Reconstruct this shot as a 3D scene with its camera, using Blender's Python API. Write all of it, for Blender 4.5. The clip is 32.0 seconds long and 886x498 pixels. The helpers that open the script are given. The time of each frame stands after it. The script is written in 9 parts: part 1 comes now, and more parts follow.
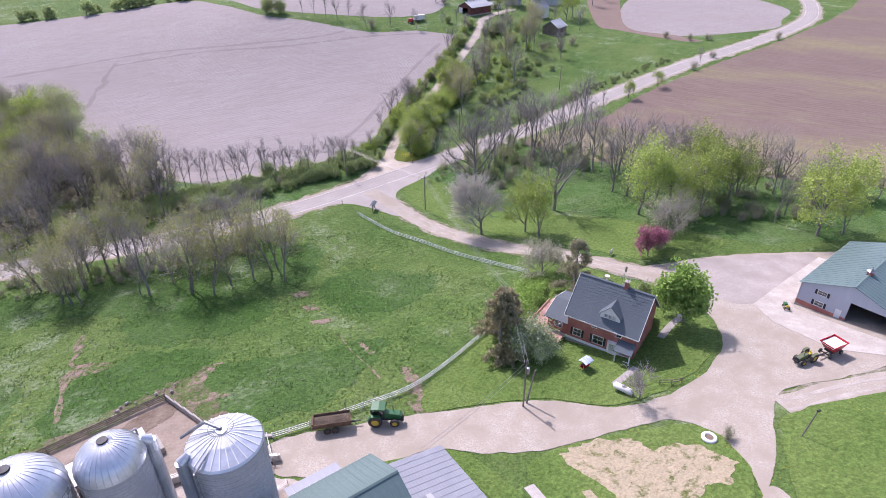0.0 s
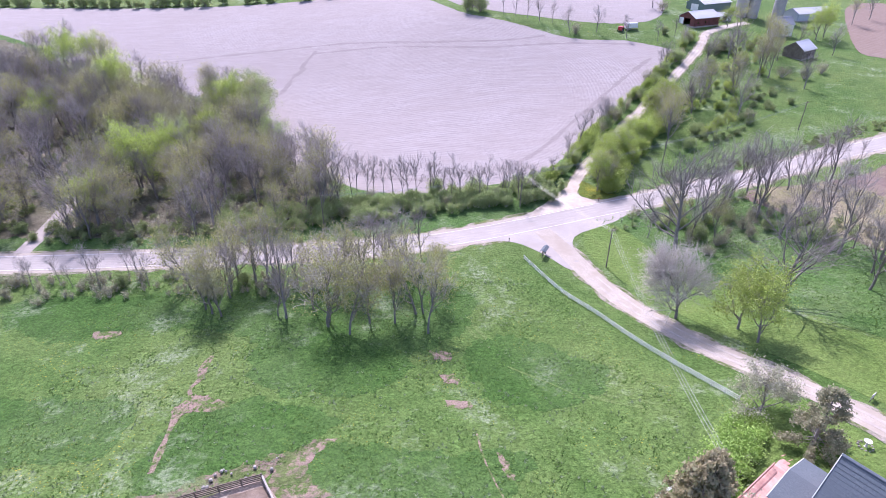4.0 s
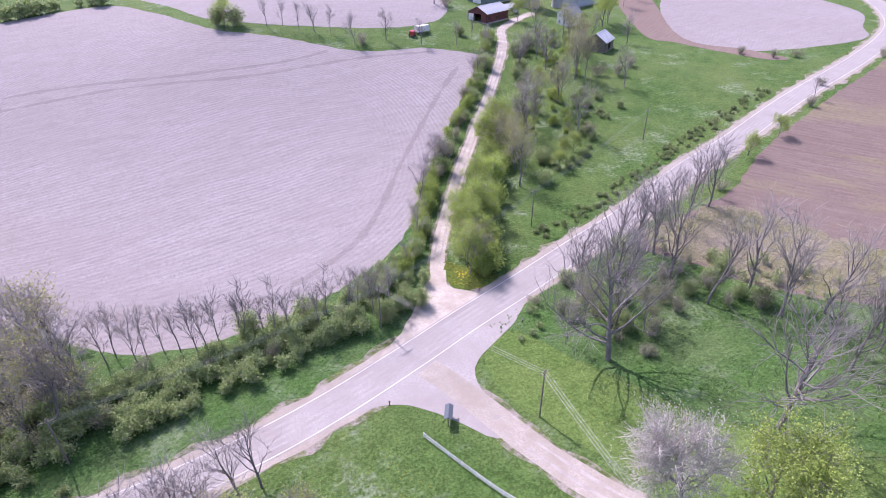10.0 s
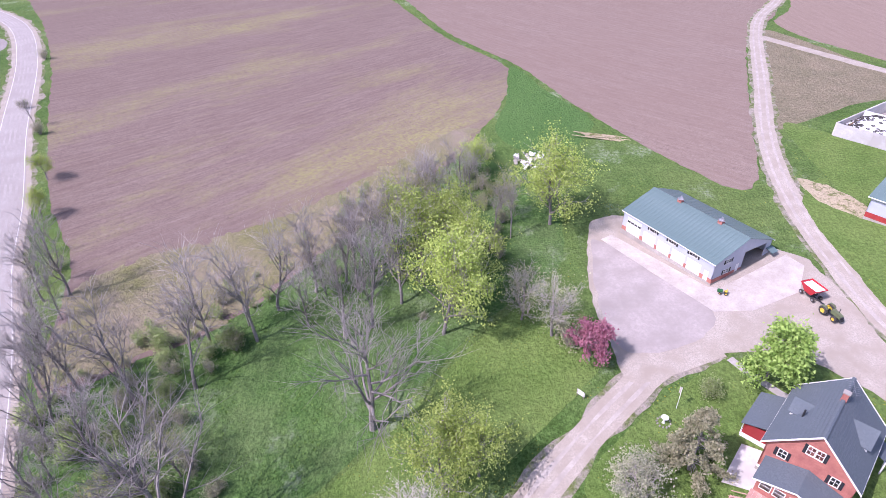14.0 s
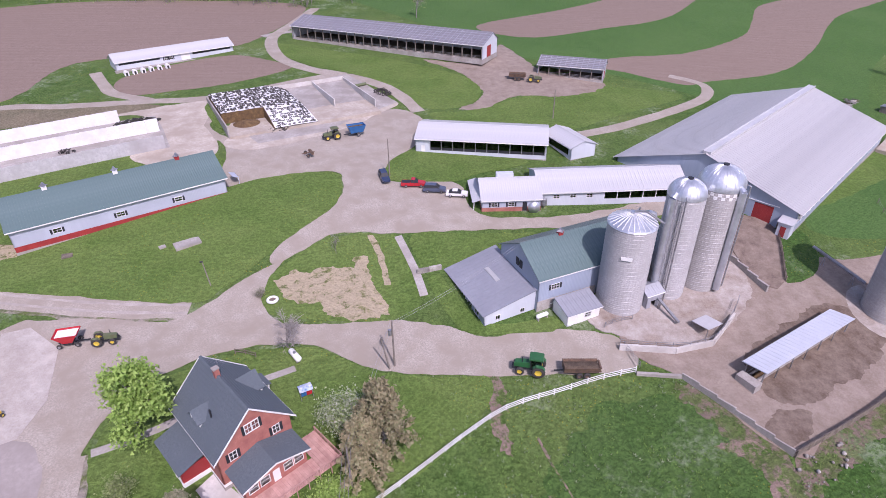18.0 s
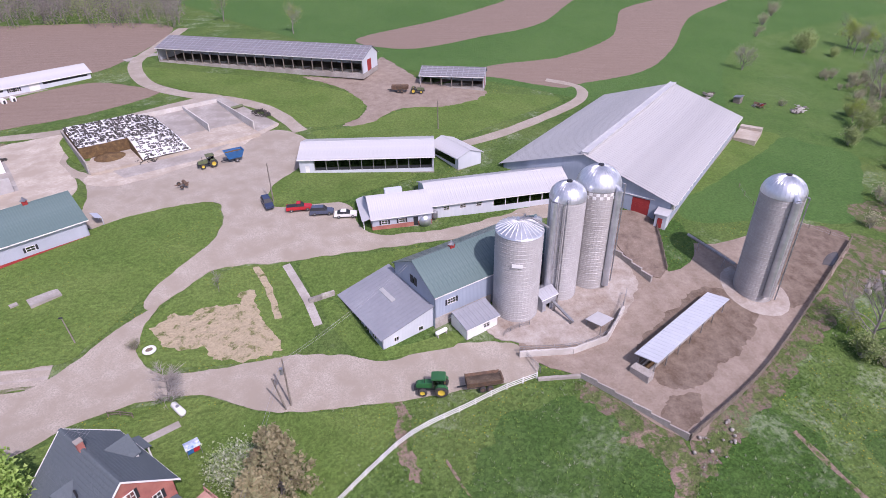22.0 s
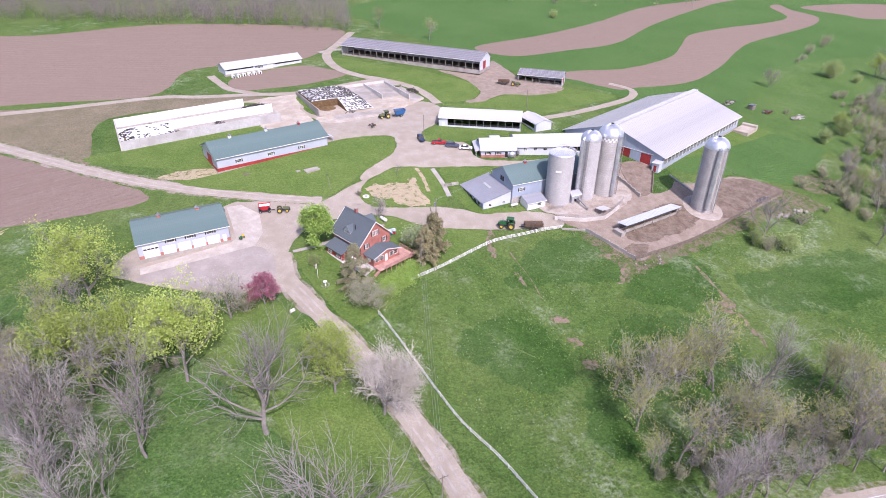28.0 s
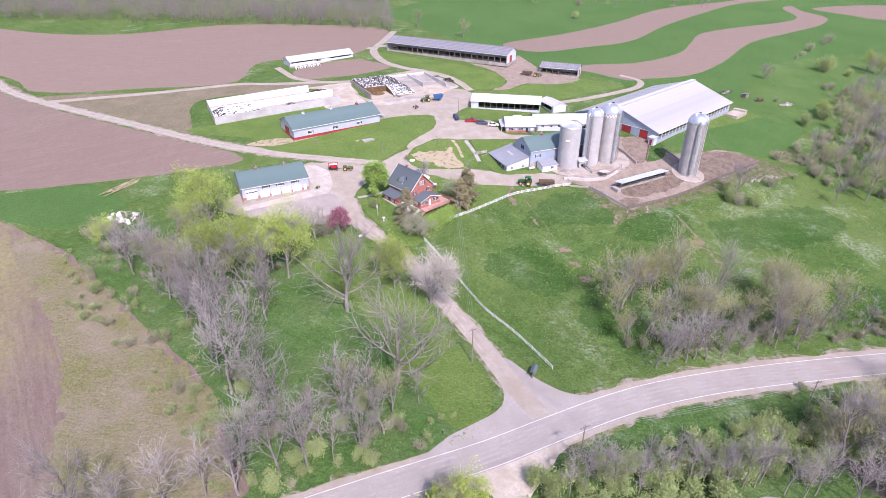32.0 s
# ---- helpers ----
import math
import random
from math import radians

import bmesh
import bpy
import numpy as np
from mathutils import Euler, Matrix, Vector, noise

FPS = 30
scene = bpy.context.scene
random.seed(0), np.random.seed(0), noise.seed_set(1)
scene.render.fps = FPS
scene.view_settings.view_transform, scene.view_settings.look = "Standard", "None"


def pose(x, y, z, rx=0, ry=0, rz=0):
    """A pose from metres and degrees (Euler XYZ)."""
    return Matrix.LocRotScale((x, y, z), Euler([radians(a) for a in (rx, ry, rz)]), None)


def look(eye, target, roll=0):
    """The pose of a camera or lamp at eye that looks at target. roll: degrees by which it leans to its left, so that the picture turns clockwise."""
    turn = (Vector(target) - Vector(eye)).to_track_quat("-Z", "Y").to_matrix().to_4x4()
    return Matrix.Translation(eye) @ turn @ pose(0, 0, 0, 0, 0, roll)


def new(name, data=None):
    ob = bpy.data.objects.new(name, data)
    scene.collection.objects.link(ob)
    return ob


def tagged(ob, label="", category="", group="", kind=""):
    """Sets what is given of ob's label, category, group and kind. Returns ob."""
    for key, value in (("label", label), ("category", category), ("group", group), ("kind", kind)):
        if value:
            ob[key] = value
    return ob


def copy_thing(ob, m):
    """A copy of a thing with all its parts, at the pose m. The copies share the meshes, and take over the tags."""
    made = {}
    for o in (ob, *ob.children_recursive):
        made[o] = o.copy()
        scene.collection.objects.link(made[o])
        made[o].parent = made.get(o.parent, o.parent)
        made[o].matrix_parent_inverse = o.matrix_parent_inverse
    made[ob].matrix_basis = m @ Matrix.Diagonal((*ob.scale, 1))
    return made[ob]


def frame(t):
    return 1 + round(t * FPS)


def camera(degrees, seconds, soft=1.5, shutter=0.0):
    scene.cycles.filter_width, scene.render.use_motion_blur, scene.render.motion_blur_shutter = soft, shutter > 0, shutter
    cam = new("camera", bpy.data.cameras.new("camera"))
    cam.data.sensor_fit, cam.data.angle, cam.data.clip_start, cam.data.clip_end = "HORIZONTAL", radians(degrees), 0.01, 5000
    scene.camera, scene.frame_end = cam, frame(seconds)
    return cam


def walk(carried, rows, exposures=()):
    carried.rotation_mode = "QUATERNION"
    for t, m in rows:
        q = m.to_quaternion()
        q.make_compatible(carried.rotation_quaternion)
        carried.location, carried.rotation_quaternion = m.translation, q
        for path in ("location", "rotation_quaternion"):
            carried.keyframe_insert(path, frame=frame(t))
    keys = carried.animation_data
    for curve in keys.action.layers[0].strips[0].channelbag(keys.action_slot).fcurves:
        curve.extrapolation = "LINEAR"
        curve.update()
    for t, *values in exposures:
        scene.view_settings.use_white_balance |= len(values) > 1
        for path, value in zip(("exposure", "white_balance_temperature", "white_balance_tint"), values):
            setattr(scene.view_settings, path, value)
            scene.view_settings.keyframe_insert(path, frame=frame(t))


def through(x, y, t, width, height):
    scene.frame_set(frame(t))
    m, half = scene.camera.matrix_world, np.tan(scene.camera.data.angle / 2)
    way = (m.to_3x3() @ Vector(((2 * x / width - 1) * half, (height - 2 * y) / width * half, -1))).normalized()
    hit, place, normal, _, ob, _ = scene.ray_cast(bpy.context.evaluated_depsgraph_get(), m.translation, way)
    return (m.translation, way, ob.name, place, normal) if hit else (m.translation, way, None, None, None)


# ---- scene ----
from mathutils.geometry import delaunay_2d_cdt

# ---- camera and its flight ----
cam = camera(75.0, 32.0, soft=0.75)
# seconds, place, yaw to the left of +y, pitch, roll
FLIGHT = [
    (0, -31.23, -57.96, 66.49, -17.92, -30.23, -0.74),
    (0.5, -31.35, -55.55, 66.96, -18.23, -30.54, -0.50),
    (1, -31.29, -52.86, 66.78, -17.00, -30.40, -0.54),
    (1.5, -30.94, -49.77, 66.26, -11.87, -30.25, -0.29),
    (2, -30.28, -46.45, 65.96, -9.48, -30.19, -0.20),
    (2.5, -29.76, -43.14, 65.80, -8.94, -30.06, -0.38),
    (3, -29.20, -38.96, 65.82, -8.02, -30.14, -0.26),
    (3.5, -28.69, -34.46, 65.81, -3.91, -30.32, 0.03),
    (4, -28.21, -29.89, 66.13, 0.24, -30.58, 0.12),
    (4.5, -26.60, -25.45, 66.45, 4.01, -30.70, -0.14),
    (6.5, -32.66, -7.44, 70.47, 1.90, -32.14, 0.62),
    (7, -32.71, -1.16, 70.20, -0.02, -32.24, 0.59),
    (7.5, -32.75, 5.26, 69.57, 4.29, -32.28, 0.60),
    (8, -31.42, 11.36, 68.67, 12.22, -32.40, 0.74),
    (8.5, -30.74, 16.98, 68.25, 10.99, -32.40, 0.60),
    (9, -30.35, 22.61, 67.96, -2.01, -32.34, 0.05),
    (9.5, -30.49, 28.02, 67.24, -15.75, -32.13, -0.23),
    (10, -30.66, 33.14, 66.97, -23.21, -32.04, -0.23),
    (10.5, -29.90, 37.35, 66.73, -28.09, -31.93, -0.35),
    (11, -28.64, 41.28, 66.23, -36.54, -31.85, -0.63),
    (11.5, -27.86, 45.14, 65.87, -43.97, -31.75, -0.97),
    (12, -26.95, 48.54, 65.72, -46.63, -31.61, -0.86),
    (12.5, -25.24, 51.28, 65.69, -50.05, -31.53, -1.16),
    (13, -23.25, 54.70, 65.95, -58.10, -31.75, -1.65),
    (13.5, -21.90, 61.30, 67.60, -79.00, -33.00, -1.40),
    (14, -18.50, 66.80, 68.50, -98.50, -33.75, -1.05),
    (14.5, -14.00, 70.70, 67.75, -113.50, -33.75, 0.45),
    (15, -10.04, 72.22, 67.17, -129.21, -33.44, 0.52),
    (15.5, -7.35, 72.10, 66.12, -141.30, -32.89, 0.11),
    (17.5, 0.71, 69.45, 64.97, -182.15, -32.16, -0.23),
    (18, 1.06, 67.85, 64.50, -187.39, -31.98, -0.58),
    (18.5, 0.94, 66.50, 64.49, -191.35, -31.84, -0.88),
    (19, 0.53, 65.18, 64.44, -193.52, -31.75, -1.07),
    (19.5, -0.19, 63.90, 64.35, -195.03, -31.63, -1.19),
    (20, -1.13, 62.59, 64.22, -196.08, -31.53, -1.21),
    (20.5, -2.16, 61.59, 64.03, -197.11, -31.30, -1.23),
    (21, -2.86, 61.39, 64.14, -197.45, -31.29, -1.11),
    (21.5, -2.98, 62.67, 64.25, -197.88, -31.21, -1.00),
    (22, -2.75, 65.40, 64.59, -197.91, -31.18, -0.89),
    (22.5, -2.09, 69.27, 65.02, -197.67, -31.07, -0.81),
    (23, -1.20, 74.51, 66.02, -197.48, -30.97, -0.78),
    (23.5, 0.18, 80.66, 67.86, -197.56, -31.01, -0.72),
    (24, 2.24, 87.51, 69.85, -197.77, -30.94, -0.56),
    (24.5, 4.11, 94.66, 71.15, -197.88, -30.73, -0.41),
    (26.5, 14.90, 125.77, 76.82, -195.56, -30.34, 0.21),
    (27, 16.75, 134.04, 78.37, -191.04, -30.35, 0.33),
    (27.5, 18.77, 142.62, 79.92, -189.38, -30.33, 0.47),
    (28, 20.53, 151.61, 81.87, -188.47, -30.32, 0.46),
    (28.5, 21.96, 160.55, 83.42, -187.92, -30.36, 0.49),
    (29, 23.44, 169.78, 84.80, -187.37, -30.48, 0.47),
    (29.5, 24.71, 177.63, 86.62, -187.04, -30.45, 0.52),
    (30, 25.61, 184.40, 88.15, -186.55, -30.45, 0.58),
    (30.5, 26.67, 190.05, 89.06, -186.39, -30.48, 0.47),
    (31, 27.43, 194.14, 89.21, -186.03, -30.43, 0.44),
    (31.5, 28.16, 196.75, 88.80, -185.63, -30.34, 0.32),
    (32, 28.61, 198.46, 87.72, -185.43, -30.10, -0.10),
]


def heading(x, y, z, yaw, pitch, roll):
    a, b = radians(yaw), radians(pitch)
    way = Vector((-math.sin(a) * math.cos(b), math.cos(a) * math.cos(b), math.sin(b)))
    return look((x, y, z), Vector((x, y, z)) + way, roll)


EXPOSURES = [(0, 0.7, 6200, 29), (4.5, 1.12, 5850, 34), (9, 0.88, 5950, 36), (13, 0.9, 5950, 37), (15.5, 0.5, 5950, 36), (18, 0.22, 6100, 35), (24, 0.35, 6250, 31), (28, 0.64, 6250, 29), (32, 0.73, 6200, 30)]
walk(cam, [(t, heading(*row)) for t, *row in FLIGHT], EXPOSURES)

# ---- sky and sun ----
SUN = Vector((-0.28 * 0.643, 0.96 * 0.643, 0.766)).normalized()
world = bpy.data.worlds.new("spring_sky")
scene.world = world
world.use_nodes = True
wn = world.node_tree.nodes
sky = wn.new("ShaderNodeTexSky")
sky.sky_type = "NISHITA"
sky.sun_disc = False
sky.sun_elevation = math.asin(SUN.z)
sky.sun_rotation = math.atan2(SUN.x, SUN.y)
sky.dust_density = 2.0
world.node_tree.links.new(sky.outputs[0], wn["Background"].inputs[0])
wn["Background"].inputs[1].default_value = 0.15
sun_data = bpy.data.lights.new("sun", "SUN")
sun_data.energy, sun_data.angle, sun_data.color = 3.4, radians(0.55), (1.0, 0.97, 0.93)
sun = new("sun", sun_data)
sun.matrix_world = look(SUN * 900, (0, 0, 0))

# ---- materials ----


def mix_rgb(nt, fac, a, b, mode="MIX"):
    n = nt.nodes.new("ShaderNodeMix")
    n.data_type, n.blend_type = "RGBA", mode
    for socket, value in ((n.inputs[0], fac), (n.inputs[6], a), (n.inputs[7], b)):
        if isinstance(value, bpy.types.NodeSocket):
            nt.links.new(value, socket)
        elif isinstance(value, (int, float)):
            socket.default_value = value
        else:
            socket.default_value = (*value, 1)
    return n.outputs[2]


def coords(nt, kind="Object", scale=(1, 1, 1), turn=0.0):
    tc = nt.nodes.new("ShaderNodeTexCoord")
    mp = nt.nodes.new("ShaderNodeMapping")
    mp.inputs["Scale"].default_value = scale
    mp.inputs["Rotation"].default_value = (0, 0, turn)
    nt.links.new(tc.outputs[kind], mp.inputs[0])
    return mp.outputs[0]


def noise_at(nt, co, scale, detail=4.0, rough=0.6, lo=0.35, hi=0.65):
    n = nt.nodes.new("ShaderNodeTexNoise")
    n.inputs["Scale"].default_value, n.inputs["Detail"].default_value, n.inputs["Roughness"].default_value = scale, detail, rough
    nt.links.new(co, n.inputs["Vector"])
    r = nt.nodes.new("ShaderNodeMapRange")
    r.inputs[1].default_value, r.inputs[2].default_value = lo, hi
    nt.links.new(n.outputs[0], r.inputs[0])
    return r.outputs[0]


def bump(nt, bsdf, height, strength=0.3, distance=0.05):
    b = nt.nodes.new("ShaderNodeBump")
    b.inputs["Strength"].default_value, b.inputs["Distance"].default_value = strength, distance
    nt.links.new(height, b.inputs["Height"])
    nt.links.new(b.outputs[0], bsdf.inputs["Normal"])


def base(name, rough=0.8, metal=0.0, spec=0.5):
    m = bpy.data.materials.new(name)
    m.use_nodes = True
    nt = m.node_tree
    bsdf = nt.nodes["Principled BSDF"]
    bsdf.inputs["Roughness"].default_value, bsdf.inputs["Metallic"].default_value = rough, metal
    bsdf.inputs["Specular IOR Level"].default_value = spec
    return m, nt, bsdf


def surface(name, c1, c2, c3=None, sizes=(0.5, 6.0), rough=0.8, metal=0.0, relief=0.3, depth=0.03, spec=0.4, vary=0.0, kind="Object", amount=1.0):
    """Two or three tones mixed at two scales (in metres), with a fine relief; vary: tone differs from piece to piece."""
    m, nt, bsdf = base(name, rough, metal, spec)
    co = coords(nt, kind)
    fine = noise_at(nt, co, 1 / sizes[0], 5, 0.7, 0.36, 0.64)
    broad = noise_at(nt, co, 1 / sizes[1], 3, 0.6, 0.35, 0.65)
    col = mix_rgb(nt, fine, c1, c2)
    col = mix_rgb(nt, broad, col, c3 or [(a + b) / 2 * 0.85 for a, b in zip(c1, c2)])
    if vary:
        oi = nt.nodes.new("ShaderNodeObjectInfo")
        hsv = nt.nodes.new("ShaderNodeHueSaturation")
        r = nt.nodes.new("ShaderNodeMapRange")
        r.inputs[3].default_value, r.inputs[4].default_value = 1 - vary, 1 + vary
        nt.links.new(oi.outputs["Random"], r.inputs[0])
        nt.links.new(r.outputs[0], hsv.inputs["Value"])
        nt.links.new(col, hsv.inputs["Color"])
        col = hsv.outputs[0]
    nt.links.new(col, bsdf.inputs["Base Color"])
    if relief:
        bump(nt, bsdf, fine, relief, depth)
    return m


def patchy(name, a1, a2, b1, b2, size=2.2, share=0.5, rough=0.9, spread=0.2):
    """Two kinds of dirt or concrete lying in ragged patches, each with its own grain."""
    m, nt, bsdf = base(name, rough, 0, 0.2)
    co = coords(nt)
    fine = noise_at(nt, co, 2.6, 6, 0.75, 0.34, 0.66)
    mid = noise_at(nt, co, 0.5, 5, 0.7, 0.35, 0.65)
    a = mix_rgb(nt, mid, mix_rgb(nt, fine, a1, a2), a1)
    b = mix_rgb(nt, mid, mix_rgb(nt, fine, b1, b2), b2)
    where = noise_at(nt, co, 1 / size, 8, 0.72, share - spread, share + spread)
    nt.links.new(mix_rgb(nt, where, a, b), bsdf.inputs["Base Color"])
    bump(nt, bsdf, fine, 0.5, 0.08)
    return m


def ribbed(name, c1, c2, pitch=0.3, axis=0, rough=0.45, metal=0.0, depth=0.02, streak=0.5):
    """Profiled sheet: ribs across one axis of the object, with weather streaks."""
    m, nt, bsdf = base(name, rough, metal, 0.4)
    co = coords(nt)
    w = nt.nodes.new("ShaderNodeTexWave")
    w.wave_type, w.bands_direction = "BANDS", "XYZ"[axis]
    w.inputs["Scale"].default_value = 0.314 / pitch
    nt.links.new(co, w.inputs["Vector"])
    stretch = coords(nt, "Object", (1.2, 1.2, 0.15))
    n = noise_at(nt, stretch, 0.9, 5, 0.7, 0.35, 0.75)
    broad = noise_at(nt, co, 0.12, 3, 0.6, 0.3, 0.7)
    col = mix_rgb(nt, n, c1, c2)
    col = mix_rgb(nt, broad, col, [x * 0.9 for x in c1])
    nt.links.new(col, bsdf.inputs["Base Color"])
    bump(nt, bsdf, w.outputs["Fac"], 0.4, depth)
    return m


def maths(nt, op, a, b):
    n = nt.nodes.new("ShaderNodeMath")
    n.operation = op
    for socket, value in ((n.inputs[0], a), (n.inputs[1], b)):
        if isinstance(value, bpy.types.NodeSocket):
            nt.links.new(value, socket)
        else:
            socket.default_value = value
    return n.outputs[0]


def grass_tone(nt, co, c1, c2, dry, wide):
    """Colour of grass from blade to meadow scale, and the height of its tufts."""
    blade = noise_at(nt, co, 3.4, 4, 0.8, 0.3, 0.7)
    tuft = noise_at(nt, co, 0.9, 5, 0.72, 0.36, 0.64)
    clump = noise_at(nt, co, 0.24, 5, 0.68, 0.38, 0.62)
    drift = noise_at(nt, co, 1 / wide, 5, 0.62, 0.38, 0.64)
    col = mix_rgb(nt, blade, [x * 0.5 for x in c1], [x * 1.12 for x in c2])
    col = mix_rgb(nt, tuft, mix_rgb(nt, 0.65, col, [x * 0.5 for x in c1]), col)
    col = mix_rgb(nt, clump, mix_rgb(nt, 0.55, col, c1), mix_rgb(nt, 0.25, col, c2))
    col = mix_rgb(nt, drift, col, mix_rgb(nt, 0.45, col, dry))
    sprig = noise_at(nt, co, 1.9, 3, 0.7, 0.44, 0.56)
    col = mix_rgb(nt, sprig, mix_rgb(nt, 0.3, col, [x * 0.4 for x in c1]), mix_rgb(nt, 0.15, col, [x * 1.2 for x in c2]))
    return col, tuft


def turf(name, c1, c2, dry, flower=0.0, clump=0.0, flower_size=0.35, wide=28.0, soil=None, bare=0.5, wear=0.55, edge=0.055):
    """Grass: blades, tufts and broad drifts of tone, with dandelions, grey-green weeds, and soil where it is worn."""
    m, nt, bsdf = base(name, 0.9, 0, 0.12)
    co = coords(nt)
    col, tuft = grass_tone(nt, co, c1, c2, dry, wide)
    if clump:
        weeds = noise_at(nt, co, 0.075, 6, 0.72, 0.54, 0.64)
        speck = noise_at(nt, co, 1.1, 4, 0.75, 0.42, 0.58)
        col = mix_rgb(nt, maths(nt, "MULTIPLY", maths(nt, "MULTIPLY", weeds, speck), clump), col, (0.26, 0.31, 0.2))
    if flower:
        v = nt.nodes.new("ShaderNodeTexVoronoi")
        v.inputs["Scale"].default_value = 1.6
        nt.links.new(co, v.inputs["Vector"])
        r = nt.nodes.new("ShaderNodeMapRange")
        r.inputs[1].default_value, r.inputs[2].default_value = flower_size * 0.55, flower_size * 0.4
        nt.links.new(v.outputs["Distance"], r.inputs[0])
        area = noise_at(nt, co, 0.06, 5, 0.75, 0.5, 0.62)
        col = mix_rgb(nt, maths(nt, "MULTIPLY", maths(nt, "MULTIPLY", r.outputs[0], area), flower), col, (0.5, 0.4, 0.02))
    if soil:
        worn = noise_at(nt, co, wear, 7, 0.72, bare - edge, bare + edge)
        grain = noise_at(nt, co, 2.8, 4, 0.75, 0.3, 0.7)
        col = mix_rgb(nt, worn, mix_rgb(nt, grain, soil, [x * 1.45 for x in soil]), col)
    nt.links.new(col, bsdf.inputs["Base Color"])
    bump(nt, bsdf, tuft, 0.8, 0.35)
    return m


def stretched(nt, co, scale):
    mp = nt.nodes.new("ShaderNodeMapping")
    mp.inputs["Scale"].default_value = scale
    nt.links.new(co, mp.inputs[0])
    return mp.outputs[0]


def furrowed(name, c1, c2, c3, pitch, turn, bend, residue=None, weeds=0.0, round_at=None, ridge=0.35):
    """Worked soil or stubble: drill rows that wander, clods and trash between them, tone drifting across the field.
    round_at: x, y and radius of a headland where the rows swing round the field's end."""
    m, nt, bsdf = base(name, 0.95, 0, 0.1)
    co = coords(nt, "Object", (1, 1, 1), turn)

    def rows(width, distortion, kind="BANDS", at=co):
        w = nt.nodes.new("ShaderNodeTexWave")
        w.wave_type = kind
        if kind == "BANDS":
            w.bands_direction = "X"
        else:
            w.rings_direction = "Z"
        w.inputs["Scale"].default_value = 0.314 / width
        w.inputs["Distortion"].default_value, w.inputs["Detail"].default_value = distortion, 1.0
        w.inputs["Detail Scale"].default_value = 0.05
        nt.links.new(at, w.inputs["Vector"])
        return w.outputs["Fac"]

    row, swath = rows(pitch, bend), rows(pitch * 6, bend / 6)
    streak = noise_at(nt, stretched(nt, co, (1.3, 0.09, 1)), 1.0, 6, 0.8, 0.38, 0.64)
    long_streak = noise_at(nt, stretched(nt, co, (0.16, 0.012, 1)), 1.0, 5, 0.75, 0.4, 0.62)
    if round_at:
        mp = nt.nodes.new("ShaderNodeMapping")
        mp.inputs["Location"].default_value = (-round_at[0], -round_at[1], 0)
        tc = nt.nodes.new("ShaderNodeTexCoord")
        nt.links.new(tc.outputs["Object"], mp.inputs[0])
        ln = nt.nodes.new("ShaderNodeVectorMath")
        ln.operation = "LENGTH"
        nt.links.new(mp.outputs[0], ln.inputs[0])
        edge = nt.nodes.new("ShaderNodeMapRange")
        edge.inputs[1].default_value, edge.inputs[2].default_value = round_at[2] - 14, round_at[2] + 10
        nt.links.new(ln.outputs["Value"], edge.inputs[0])
        row = mix_rgb(nt, edge.outputs[0], row, rows(pitch, bend * 0.3, "RINGS", mp.outputs[0]))
        swath = mix_rgb(nt, edge.outputs[0], swath, rows(pitch * 6, bend / 20, "RINGS", mp.outputs[0]))
    fine = noise_at(nt, co, 2.4, 5, 0.85, 0.34, 0.66)
    clod = noise_at(nt, co, 0.7, 5, 0.8, 0.36, 0.64)
    broad = noise_at(nt, co, 0.018, 6, 0.66, 0.36, 0.64)
    mid = noise_at(nt, co, 0.06, 6, 0.7, 0.36, 0.64)
    col = mix_rgb(nt, row, [x * (1 - 0.3 * ridge) for x in c1], [x * (1 + 0.16 * ridge) for x in c2])
    col = mix_rgb(nt, fine, [x * 0.5 for x in c1], col)
    col = mix_rgb(nt, maths(nt, "MULTIPLY", clod, 0.4), col, [min(1, x * 1.25) for x in c2])
    col = mix_rgb(nt, maths(nt, "MULTIPLY", maths(nt, "MULTIPLY", swath, mid), 0.4), col, c3)
    col = mix_rgb(nt, broad, col, mix_rgb(nt, 0.7, col, c3))
    if residue:
        col = mix_rgb(nt, maths(nt, "MULTIPLY", maths(nt, "MULTIPLY", streak, fine), 0.5), col, residue)
        col = mix_rgb(nt, maths(nt, "MULTIPLY", long_streak, 0.3), col, c3)
    if weeds:
        drift = noise_at(nt, stretched(nt, co, (1, 0.3, 1)), 0.016, 7, 0.7, 0.5, 0.68)
        col = mix_rgb(nt, maths(nt, "MULTIPLY", maths(nt, "MULTIPLY", drift, noise_at(nt, co, 0.9, 5, 0.75, 0.35, 0.6)), weeds), col, (0.25, 0.25, 0.09))
    nt.links.new(col, bsdf.inputs["Base Color"])
    bump(nt, bsdf, row, 0.25, 0.08)
    return m


M = {}
M["pasture"] = turf("pasture_grass", (0.048, 0.104, 0.018), (0.145, 0.25, 0.066), (0.19, 0.232, 0.08), 0.6, 0.8)
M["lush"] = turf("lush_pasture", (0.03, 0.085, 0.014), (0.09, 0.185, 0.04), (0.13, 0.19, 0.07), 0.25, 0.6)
M["lawn"] = turf("lawn_grass", (0.1, 0.17, 0.035), (0.165, 0.268, 0.066), (0.2, 0.26, 0.08), 0.3, 0.0, wide=11.0)
M["scrub"] = turf("scrub_grass", (0.045, 0.115, 0.022), (0.13, 0.24, 0.065), (0.16, 0.2, 0.09), 0.0, 0.5, wide=12.0)
M["litter"] = turf("woodland_litter", (0.1, 0.1, 0.055), (0.22, 0.21, 0.14), (0.26, 0.22, 0.18), 0.0, 0.4, wide=9.0)
